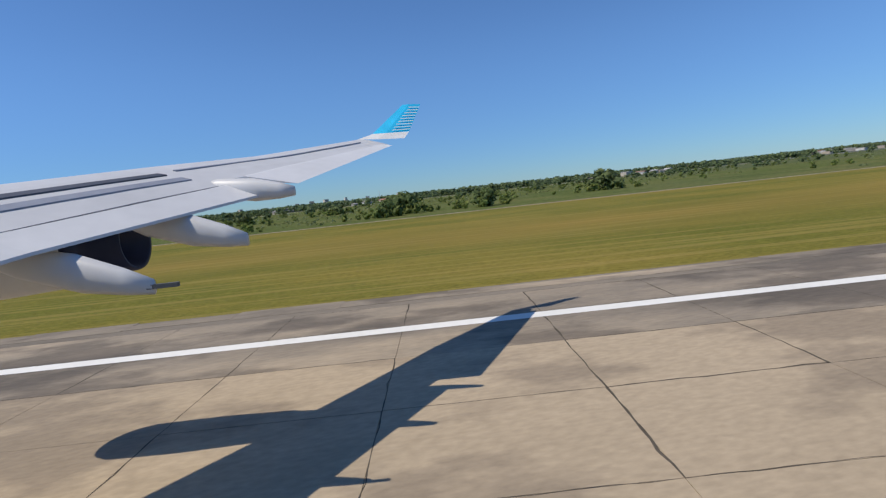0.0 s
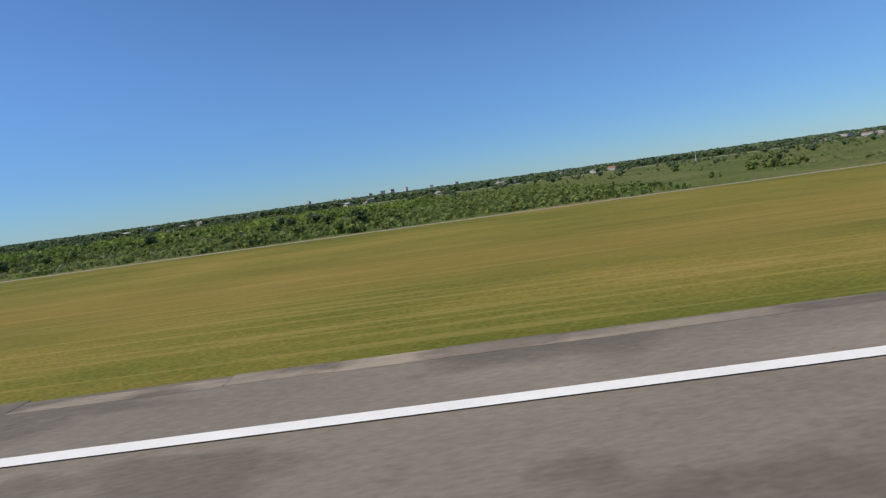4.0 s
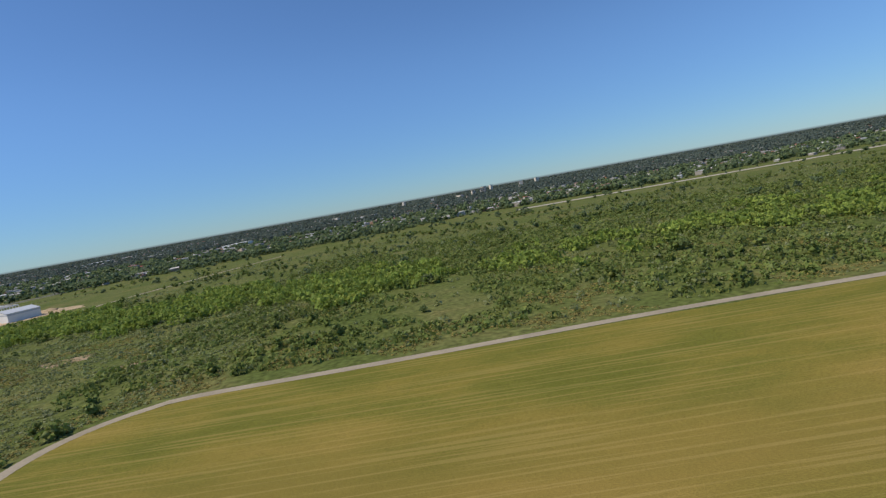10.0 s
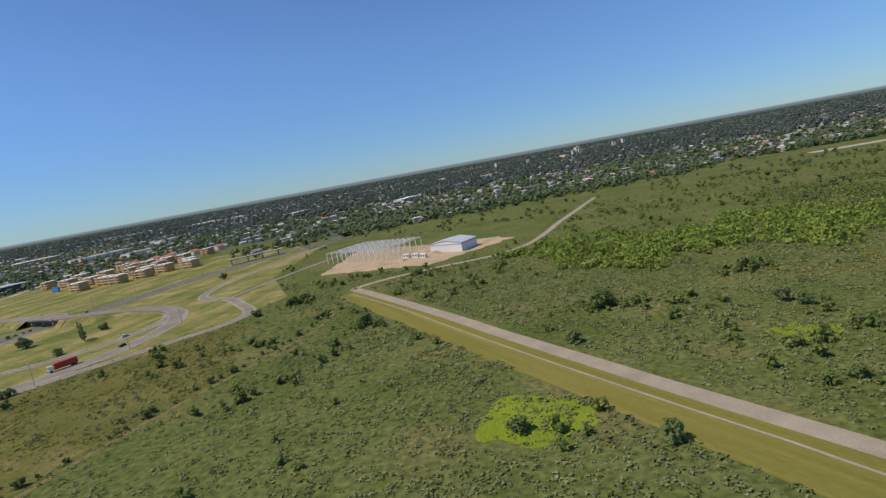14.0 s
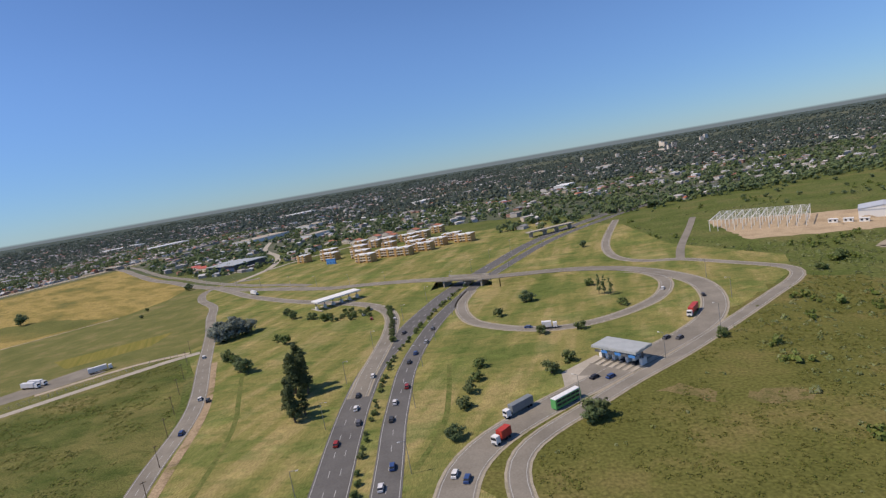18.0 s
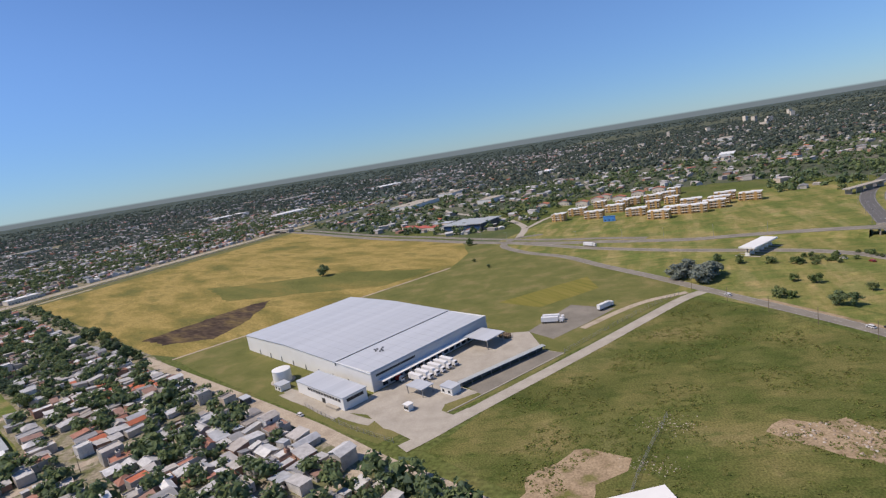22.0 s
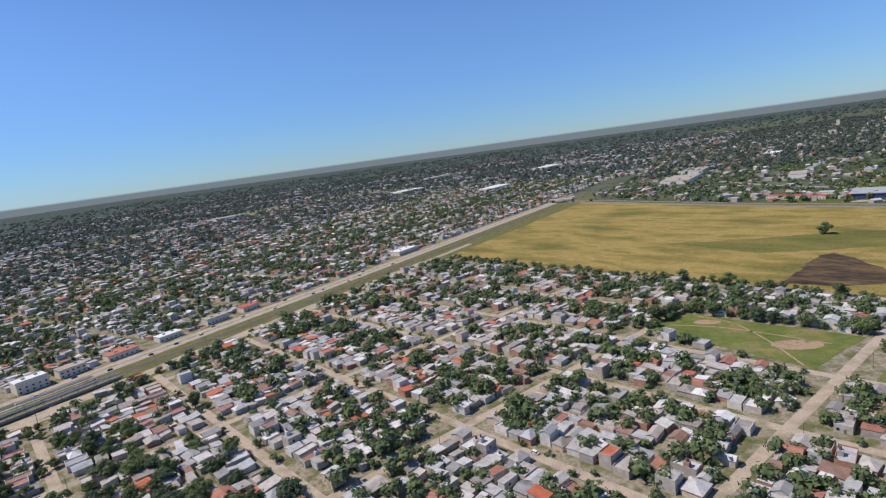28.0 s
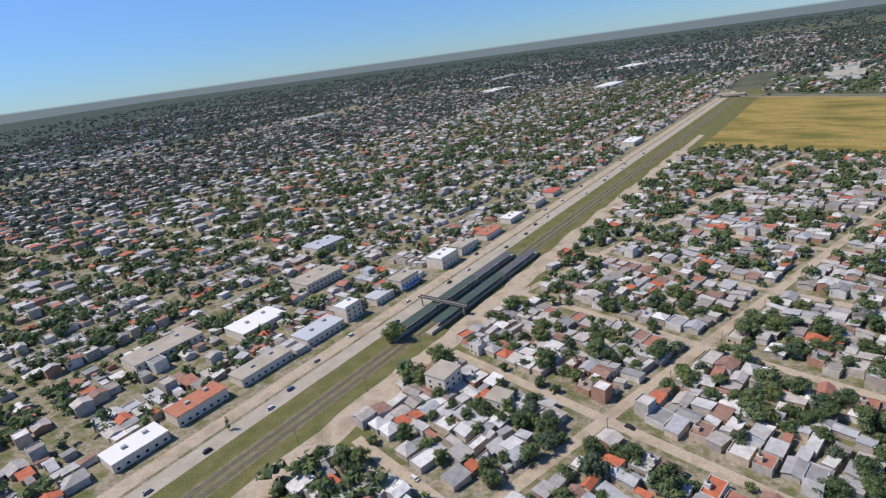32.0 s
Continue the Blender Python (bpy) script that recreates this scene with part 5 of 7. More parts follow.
for x in (-26, -8, 8, 26):
    part("pier", Shape().box(x - 0.5, x + 0.5, -3.4, 3.4, 0, 5.4).mesh("pier", concrete), br2)
br3 = thing("overpass", -2268, 985, 0, math.atan2(RN.y, RN.x), label="dark low road bridge over the railway", category="bridge")
part("deck", Shape().box(-26, 26, -8, 8, 5.4, 6.8).mesh("deck", concrete), br3)
for x in (-22, 22):
    part("abutment", Shape().box(x - 4, x + 4, -7, 7, 0, 5.4).mesh("abutment", concrete), br3)

# building site in the scrub
sg = math.atan2(-41.0, 56.0)
site = thing("white_store", -1135, 414, 0, sg + 0.1, label="white sheet-metal store with a pale pitched roof", category="building")
part("body", Shape().box(-15, 15, -11, 11, 0, 7).mesh("body", white_sheet), site)
part("roof", Shape().gable(-15.4, 15.4, -11.4, 11.4, 7.1, 9.4, 0, 0.2).mesh("roof", roof_sheet), site)
part("gable", Shape().add([(-15, -11, 7), (15, -11, 7), (0, -11, 9.1), (-15, 11, 7), (15, 11, 7), (0, 11, 9.1)], [(0, 1, 2), (5, 4, 3)]).mesh("gable", white_sheet), site)
part("band", Shape().box(-15.1, 15.1, -11.1, 11.1, 5.4, 6.4).mesh("band", roof_sheet), site)
skel = thing("steel_frame", -1208, 450, 0, sg + 0.12, label="open white steel frame of an unfinished hall", category="building frame")
for i in range(12):
    x = -34 + i * 6.2
    for j in range(4):
        y = -24 + j * 16
        part("column", Shape().box(x - 0.22, x + 0.22, y - 0.22, y + 0.22, 0, 8.5).mesh("column", white_sheet), skel)
    part("rafter", Shape().box(x - 0.2, x + 0.2, -24.2, 24.2, 8.5, 9.2).mesh("rafter", white_sheet), skel)
for j in range(9):
    y = -24 + j * 6
    part("purlin", Shape().box(-34, 34.2, y - 0.12, y + 0.12, 9.2, 9.4).mesh("purlin", white_sheet), skel)

for x, y in ((-1165, 404), (-1158, 397), (-1173, 409)):
    small_building("site_cabin", x, y, 6, 2.6, 2.7, sg, white_sheet, white_sheet, "small white site cabin on the sand", "cabin")


def sand_heap(x, y, w, h):
    hs = Shape()
    hr = random.Random(int(x * 7 + y))
    ring = [[(w * q * hr.uniform(0.8, 1.2) * math.cos(k * 0.628), w * q * 0.8 * hr.uniform(0.8, 1.2) * math.sin(k * 0.628), z * h) for k in range(10)] for q, z in ((1.0, 0.0), (0.7, 0.45), (0.35, 0.85))]
    vs = [p for r_ in ring for p in r_] + [(0, 0, h)]
    fs = [(a * 10 + k, a * 10 + (k + 1) % 10, a * 10 + 10 + (k + 1) % 10, a * 10 + 10 + k) for a in (0, 1) for k in range(10)] + [(20 + k, 20 + (k + 1) % 10, 30) for k in range(10)]
    tagged(set_at(new("sand_heap", hs.add(vs, fs).mesh("sand_heap", sand)), x, y, 0.04), label="low heap of pale sand on the building site", category="heap", group="sand heaps")


for x, y, w, h in ((-1150, 408, 6, 2.2), (-1176, 398, 5, 1.8), (-1128, 440, 7, 2.4), (-1110, 428, 5, 1.6), (-1160, 425, 4, 1.5)):
    sand_heap(x, y, w, h)

# ---- runway slabs ----
sm = Shape().box(-2.992, 2.992, -2.292, 2.292, -0.1, 0.05).mesh("slab", slab_top)
sd = Shape().box(-2.992, 2.992, -2.292, 2.292, -0.1, 0.05).mesh("slab", slab_dark)
for i in range(50):
    for j in range(5):
        part("slab", sm if j < 3 else sd, runway, loc=(-260 + i * 6.0 + 2.9, 5.9 + j * 4.6, 0.066))

cracks = Shape()
CR = random.Random(23)
for i in range(50):
    for j in range(6):
        if CR.random() < 0.75:
            x0, y0 = -260 + i * 6.0 - 0.1, 3.6 + j * 4.6
            for along in ((0, 1), (1, 0)):
                n = 9
                w0 = CR.uniform(0.008, 0.03)
                ring = []
                for k in range(n + 1):
                    q = k / n
                    px = x0 + (6.0 * q if along[0] else CR.gauss(0, 0.02))
                    py = y0 + (4.6 * q if along[1] else CR.gauss(0, 0.02))
                    ww = w0 * CR.uniform(0.3, 1.6)
                    ring += [(px - along[1] * ww, py - along[0] * ww, 0.119), (px + along[1] * ww, py + along[0] * ww, 0.119)]
                if along[1] and j == 5:
                    continue
                cracks.add(ring, [(2 * k, 2 * k + 1, 2 * k + 3, 2 * k + 2) if along[1] else (2 * k, 2 * k + 2, 2 * k + 3, 2 * k + 1) for k in range(n)])
part("crack", cracks.mesh("crack", joint), runway, "ragged dark cracks along the slab joints")["kind"] = "stuff"

# ---- trees ----
def grow(name, seed, clumps, width, h0, h1, leaves, mat, trunk=0.3, taper=False):
    r = random.Random(seed)
    v, f = crown_arrays(r, clumps, width, h0, h1, leaves, taper=taper)
    cm = link_mesh("crown", v, f, mat, smooth=True)
    ts = Shape().cyl(0, 0, 0, h0 + (h1 - h0) * 0.3, trunk, 7, 0, trunk * 0.55)
    for i in range(4):
        a = r.uniform(0, 6.28)
        b = h0 * 0.8
        e = (width * 0.4 * math.cos(a), width * 0.4 * math.sin(a), h0 + (h1 - h0) * 0.35)
        q = trunk * 0.3
        ts.add([(q, 0, b), (-q, q, b), (-q, -q, b), e], [(0, 1, 3), (1, 2, 3), (2, 0, 3)])
    return cm, ts.mesh("trunk", bark)


TREES = [grow("tree", s, 20, 5.2, 0.9, 7.5, 1100, leaf) for s in (1, 2, 3, 4)]
SHRUBS = [grow("shrub", s, 12, 1.0, 0.0, 1.15, 230, shrub_leaf, 0.06) for s in (11, 12, 13)]
PINES = [grow("pine", s, 46, 4.3, 0.4, 20, 1900, pine_leaf, 0.45, True) for s in (21, 22, 23)]
SILVERS = [grow("silver", s, 22, 7.5, 0.4, 10, 700, silver_leaf, 0.4) for s in (31, 32)]
POPLARS = [grow("poplar", s, 26, 2.3, 0.5, 13, 600, leaf, 0.2) for s in (41,)]
COUNT = 0


def plant(name, kinds, x, y, size, label, category="tree", group=""):
    global COUNT
    COUNT += 1
    cm, tm = kinds[COUNT % len(kinds)]
    t = tagged(set_at(new(name), x, y, 0, COUNT * 2.4), label=label, category=category, group=group)
    t.scale = (U * size, U * size, U * size * (0.85 + 0.3 * ((COUNT * 37) % 10) / 10))
    part("trunk", tm, t)
    part("crown", cm, t)
    return t


for x, y, h in ((-1504, 160, 0.92), (-1507.5, 165, 1.0), (-1502, 166, 0.85), (-1509, 171, 0.8), (-1514, 186, 1.2), (-1518, 191, 1.15), (-1510, 189, 1.1), (-1515, 195, 1.25)):
    plant("pine_tree", PINES, x, y, h, "tall dark green conifer on the mown grass", group="conifers beside the highway")
for x, y in ((-1617, 298), (-1628, 314), (-1610, 304), (-1620, 320), (-1605, 312)):
    plant("silver_tree", SILVERS, x, y, 1.25, "broad silver-green tree beside the local road")
for x, y in ((-1364, 294), (-1361, 292), (-1358, 289)):
    plant("poplar", POPLARS, x, y, 1.0, "slim dark poplar on the interchange grass", group="poplars")
BUSH = []
BUSH += [(-1587, 253, 5), (-1566, 230, 9), (-1591, 349, 7), (-1563, 327, 5), (-1567, 280, 4), (-1540, 249, 4), (-1581, 250, 4), (-1560, 227, 8), (-1558, 272, 5), (-1549, 318, 5), (-1580, 335, 7), (-1613, 297, 8), (-1430, 197, 4), (-1431, 183, 4), (-1433, 171, 4), (-1434, 158, 4), (-1435, 135, 7), (-1408, 297, 8), (-1367, 318, 4), (-1356, 265, 4), (-1354, 458, 7), (-1386, 599, 6), (-1223, 305, 7), (-1244, 284, 6), (-1327, 200, 5), (-1389, 137, 7), (-1400, 182, 5), (-1392, 192, 4), (-1401, 233, 4), (-1382, 233, 4)]
BUSH += [(-1424, 273, 4), (-1165, 231, 8), (-1227, 300, 8), (-1213, 222, 5), (-1175, 208, 4), (-1001, 175, 6), (-1100, 115, 6), (-1068, 103, 6), (-1063, 204, 9), (-1154, 335, 7), (-1117, 278, 4), (-1246, 286, 5), (-917, 128, 10), (-943, 112, 10), (-935, 107, 8), (-960, 132, 8), (-945, 149, 8), (-1005, 181, 6), (-996, 227, 8), (-793, 242, 7), (-1061, 207, 8), (-1078, 169, 6), (-1019, 120, 5), (-986, 114, 5), (-980, 137, 8), (-823, 207, 4), (-792, 183, 4), (-628, 145, 6)]
BUSH += [(-655, 217, 4), (-641, 153, 7), (-689, 218, 6), (-530, 181, 9), (-489, 219, 7), (-473, 179, 9), (-510, 222, 8), (-444, 226, 8), (-376, 235, 9), (-347, 177, 8), (-340, 353, 8), (-384, 219, 9), (-359, 191, 6), (-132, 183, 8), (-196, 200, 8), (-98, 155, 6), (30, 305, 9), (-189, 304, 5), (14, 164, 9), (-16, 162, 7), (-51, 275, 7), (-102, 161, 6), (-91, 249, 8), (-12, 176, 10), (62, 200, 12), (-1405, 298, 7), (-1326, 203, 5), (-1222, 310, 6), (-1243, 285, 4), (-1209, 223, 4)]
BUSH += [(-1249, 117, 5), (-1387, 141, 6)]
for i, (x, y, s) in enumerate(BUSH):
    if x > -1330:
        plant("bush", SHRUBS, x, y, s * 0.62, "rounded green bush standing in the scrub", "bush")
    elif s >= 7:
        plant("tree", TREES, x, y, s / 8.5, "broad dark green tree standing in the grass and scrub")
    else:
        plant("bush", SHRUBS, x, y, s * 1.05, "rounded dark green bush standing in the grass and scrub", "bush")
for i in range(44):
    q = (-1548 + 26 * (i % 5) / 4 + R.uniform(-3, 3) + i * 0.2, 330 - 4 * (i // 5) + R.uniform(-4, 4)) if i < 25 else (-1505 + (i - 25) * 1.2 + R.uniform(-1, 1), 330 - (i - 25) * 4.4)
    plant("bush", SHRUBS, q[0], q[1], R.uniform(1.6, 3.2), "dark green bush beside the slip road", "bush", "slip road bushes")
for pts in ([(-1562, 224), (-1554.8, 209), (-1544, 187), (-1535.5, 169.6), (-1528, 148.3), (-1520.5, 116.4), (-1516.7, 93), (-1512, 60)], [(-1446, 205), (-1442, 170), (-1441, 145), (-1446, 118)]):
    tagged(set_at(new("ditch", ribbon_mesh("ditch", smooth_line(pts), 1.1, 0.07, ditch_grass))), label="narrow green drainage ditch in the grass", category="ditch", kind="structure")
# the hedge row between two scrub fields, with a worn track beside it
HEDGE = smooth_line([(-1196, 262), (-1198, 230), (-1209, 202), (-1217, 181), (-1226, 160), (-1236, 130), (-1241, 112), (-1250, 76), (-1262, 30)], 5.5)
for i, q in enumerate(HEDGE):
    if i % 6 != 4:
        plant("bush", SHRUBS, q.x + R.uniform(-1.6, 1.6), q.y + R.uniform(-1.5, 1.5), R.uniform(1.0, 2.5), "dark green bush in a hedge row across the scrub", "bush", "hedge row bushes")
tagged(set_at(new("field_track", ribbon_mesh("field_track", [q + Vector((5.5, 2.0)) for q in HEDGE], 1.2, 0.06, track_earth))), label="overgrown reddish-brown track beside the hedge row", category="track", kind="structure")
for pts in ([(-1364, 155), (-1356, 160), (-1344, 150), (-1349, 143)], [(-1338, 147), (-1320, 148), (-1319, 140), (-1336, 139)]):
    sheet("bare_patch", pts, 0.06, track_earth, label="bare sandy patch in the rough grass", category="ground", ragged=2.2, step=3.5)
# highway median bushes
med = [((a[0] + b[0]) / 2 - 0.5, (a[1] + b[1]) / 2) for a, b in zip(smooth_line(HWY, 5), smooth_line(HWY2, 5)) if 60 < a[1] < 400]
for i, (x, y) in enumerate(med):
    if i % 5 != 2:
        plant("bush", SHRUBS, x + R.uniform(-0.8, 0.8), y, R.uniform(1.3, 2.3), "small dark bush in the highway median", "bush", "median bushes")


def kinds_of(seeds, clumps, width, h0, h1, leaves, trunk=True, core=True, shoots=0):  # arrays for joined growth
    out = []
    for s in seeds:
        v, f = crown_arrays(random.Random(s), clumps, width, h0, h1, leaves, core, shoots)
        m = np.zeros(len(f), int)
        if trunk:
            o = len(v)
            v = np.concatenate([v, [(0.25, 0, 0), (-0.2, 0.2, 0), (-0.2, -0.2, 0), (0, 0, h1 * 0.6)]])
            f = np.concatenate([f, [(o, o + 1, o + 3), (o + 1, o + 2, o + 3), (o + 2, o, o + 3)]])
            m = np.concatenate([m, [1, 1, 1]])
        out.append((v, f, m))
    return out


def road_clear(x, y, gap):
    ok = np.ones(len(x), bool)
    for line, half in ROADS:
        lx, ly = np.array([p[0] for p in line]), np.array([p[1] for p in line])
        near = (x > lx.min() - 30) & (x < lx.max() + 30) & (y > ly.min() - 30) & (y < ly.max() + 30) & ok
        if near.any():
            idx = np.flatnonzero(near)
            ok[idx] &= near_line(line, x[idx], y[idx]) > half + gap
    return ok


def patchy(x, y, size, cut):
    """Clumped growth: true where a smooth noise is above cut."""
    return np.array([noise.noise(Vector((a / size, b / size, 3.3))) for a, b in zip(x, y)]) > cut


LOW = kinds_of((51, 52, 53, 54, 55), 1, 2.3, -0.3, 1.1, 15, False, False)
MID = kinds_of((61, 62, 63, 64), 4, 1.1, 0.0, 1.3, 40, False)
TALL = kinds_of((71, 72, 73, 74, 75), 5, 5.6, 0.5, 7.0, 75, True)
FAR = kinds_of((81, 82, 83, 84), 2, 5.6, 0.1, 6.0, 14, False)
FAR1 = kinds_of((91, 92, 93, 94), 1, 8.5, -0.5, 8.0, 7, False)
SITE = [(-1260, 380), (-1140, 350), (-1070, 420), (-1040, 520), (-1300, 560)]


def scrub_points(n, x0, x1, y0, y1):
    x, y = RNG.uniform(x0, x1, n), RNG.uniform(y0, y1, n)
    ok = ~inside(AIR, x, y) & ~inside(SITE, x, y) & ~inside(KNOT, x, y) & ~inside(STRIP, x, y)
    ok &= (x > -1320) | (y > 420)
    x, y = x[ok], y[ok]
    ok = road_clear(x, y, 3.0)
    return x[ok], y[ok]


TUFT = kinds_of((56, 57, 58, 59, 60), 1, 2.6, -0.5, 0.8, 12, False, False, 2)
THICK = kinds_of((66, 67, 68, 69, 70), 3, 1.5, -0.2, 1.5, 33, False, False)
x, y = scrub_points(46000, -1320, -850, -120, 360)
k = patchy(x, y, 30, -0.35) & (RNG.uniform(0, 1, len(x)) < np.interp(x, (-1320, -1200, -1120), (0.1, 0.3, 1.0)))
x, y = x[k], y[k]
scatter("scrub_bushes", TUFT, x, y, RNG.uniform(0.4, 1.1, len(x)), [bush_leaf, bark], RNG, "low grey-green scrub matting the plain", "bushes", flat=0.62)
x, y = scrub_points(17000, -1320, 420, 142, 560)
k = (patchy(x, y, 60, -0.15) | (RNG.uniform(0, 1, len(x)) < 0.25)) & ((x < -330) | patchy(x, y, 40, 0.2))
x, y = x[k], y[k]
scatter("scrub_bushes", LOW, x, y, RNG.uniform(0.4, 1.3, len(x)) * RNG.choice([0.7, 1.0, 1.3], len(x)) * np.where(x > -330, 0.6, 1.0), [bush_leaf, bark], RNG, "low grey-green scrub bushes covering the plain", "bushes")
x, y = scrub_points(7000, -1320, 420, -150, 620)
k = patchy(x, y, 45, 0.02) & ((x < -330) | (RNG.uniform(0, 1, len(x)) < 0.3))
x, y = x[k], y[k]
scatter("scrub_bushes", MID, x, y, RNG.uniform(1.4, 3.2, len(x)) * np.where(x > -330, 0.7, 1.0), [green_scrub, bark], RNG, "taller dark green bushes in clumps on the scrub plain", "bushes")
x, y = scrub_points(23000, -900, -250, 143, 450)
k = patchy(x, y, 34, -0.35) & (RNG.uniform(0, 1, len(x)) < 0.8)
x, y = x[k], y[k]
scatter("scrub_bushes", TUFT, x, y, RNG.uniform(0.6, 1.7, len(x)), [green_scrub, bark], RNG, "low green scrub covering the plain beside the airfield", "bushes")
# the bright thicket band
around = [(x, y) for x, y, s in BUSH if s >= 7 and x > -1330 for _ in range(14)]
x = np.array([p[0] for p in around]) + RNG.normal(0, 6, len(around))
y = np.maximum(np.array([p[1] for p in around]) + RNG.normal(0, 4, len(around)), 60)
k = road_clear(x, y, 4.0) & ~inside(AIR, x, y)
scatter("scrub_bushes", MID, x[k], y[k], RNG.uniform(1.0, 2.6, int(k.sum())), [green_scrub, bark], RNG, "green bushes growing round the larger ones", "bushes")
x, y = scrub_points(30000, -1100, 60, 150, 420)
mid = np.interp(x, (-1100, -1040, -980, -900, -830, -780, -700, -400, 60), (352, 316, 303, 304, 280, 266, 272, 285, 290))
k = (x < -330) & (np.abs(y - mid) < np.interp(x, (-1100, -1040, -860, -790, -700), (20, 44, 46, 28, 40)) + 16 * np.sin(x / 17) + 9 * np.sin(x / 6.1)) & patchy(x, y, 26, np.where(x < -790, -0.36, 0.04))
scatter("thicket", THICK, x[k], y[k], RNG.uniform(1.2, 3.4, int(k.sum())), [thicket_leaf, bark], RNG, "bright green thicket of tall weeds across the scrub", "thicket")
x, y = scrub_points(900, -1250, 420, 330, 900)
k = patchy(x, y, 80, 0.05)
x, y = x[k], y[k]
scatter("scrub_trees", TALL, x, y, RNG.uniform(0.35, 0.75, len(x)), [leaf_far, bark], RNG, "scattered small dark trees of the scrub plain", "trees")
# tall straw-coloured grass between the bushes
x, y = scrub_points(30000, -1010, -600, 40, 240)
k = patchy(x, y, 26, np.where(y < 112, -0.3, np.where(y < 150, 0.0, 0.28)))
scatter("dry_grass", TUFT, x[k], y[k], RNG.uniform(0.3, 0.8, int(k.sum())), [straw_leaf, bark], RNG, "tall straw-coloured grass between the scrub bushes", "grass", flat=0.6)
# meadow weeds
x, y = RNG.uniform(-1740, -1530, 12000), RNG.uniform(20, 270, 12000)
k = inside([(-1632, 262), (-1608, 240), (-1570, 172), (-1546, 95), (-1540, -100), (-1690, -100), (-1712, 70), (-1765, 112), (-1740, 148)], x, y) & (patchy(x, y, 24, 0.06) | (RNG.uniform(0, 1, len(x)) < 0.03)) & road_clear(x, y, 2.0)
scatter("meadow_weeds", TUFT, x[k], y[k], RNG.uniform(0.35, 1.1, int(k.sum())), [meadow_leaf, bark], RNG, "low green weeds in the rough meadow", "weeds", flat=0.35)
# scrub field beside the outer ramp
x, y = RNG.uniform(-1420, -1090, 8000), RNG.uniform(-100, 330, 8000)
k = inside([(-1200, 296), (-1068, 96), (-950, -100), (-1300, -100), (-1408, 80), (-1418, 115), (-1370, 165), (-1335, 200), (-1262, 275), (-1250, 300)], x, y) & (RNG.uniform(0, 1, len(x)) < np.where(x > -1240, 0.35, 0.06))
x, y = x[k], y[k]
scatter("scrub_bushes", LOW, x, y, RNG.uniform(0.3, 0.9, len(x)), [bush_leaf, bark], RNG, "low grey-green scrub beside the ramp", "bushes", flat=0.8)
x, y = RNG.uniform(-1430, -1180, 26000), RNG.uniform(-60, 300, 26000)
k = inside([(-1262, 284), (-1240, 262), (-1215, 190), (-1240, 90), (-1200, -60), (-1330, -60), (-1412, 70), (-1418, 112), (-1405, 140), (-1360, 178), (-1330, 203)], x, y) & road_clear(x, y, 2.0)
k &= patchy(x, y, 22, -0.12)
scatter("field_weeds", TUFT, x[k], y[k], RNG.uniform(0.25, 0.75, int(k.sum())), [weed_leaf, bark], RNG, "tall olive weeds in the rough grassland", "weeds", flat=0.55)
# rubble heaps on the spoil ground
for x, y, s in ((-1963, 474, 1.7), (-1806, 549, 1.2), (-1772, 420, 0.5), (-1790, 452, 0.5)):
    plant("tree", TREES, x, y, s, "broad dark green tree standing alone in the field")
v, f = ICO_V * 0.5, ICO_F
x, y = RNG.uniform(-1650, -1540, 2500), RNG.uniform(20, 120, 2500)
k = inside([(-1644, 109), (-1636, 116), (-1618, 116), (-1609, 106), (-1604, 91), (-1589, 84), (-1572, 85), (-1556, 79), (-1545, 62), (-1590, 60), (-1612, 84), (-1629, 98)], x, y) & patchy(x, y, 14, -0.1)
scatter("rubble", [(v, f, np.zeros(len(f), int))], x[k], y[k], RNG.uniform(0.3, 1.6, int(k.sum())), [rubble_mat], RNG, "heaps of pinkish rubble and soil", "rubble", flat=0.7)
x, y = np.concatenate([RNG.normal(-1676, 5, 150), RNG.normal(-1687, 5, 110)]), np.concatenate([RNG.normal(120, 3.5, 150), RNG.normal(95, 3, 110)])
scatter("rubble", [(v, f, np.zeros(len(f), int))], x, y, RNG.uniform(0.2, 0.7, 260), [rubble_mat], RNG, "scattered pale rubbish on the meadow", "rubbish", flat=0.6)

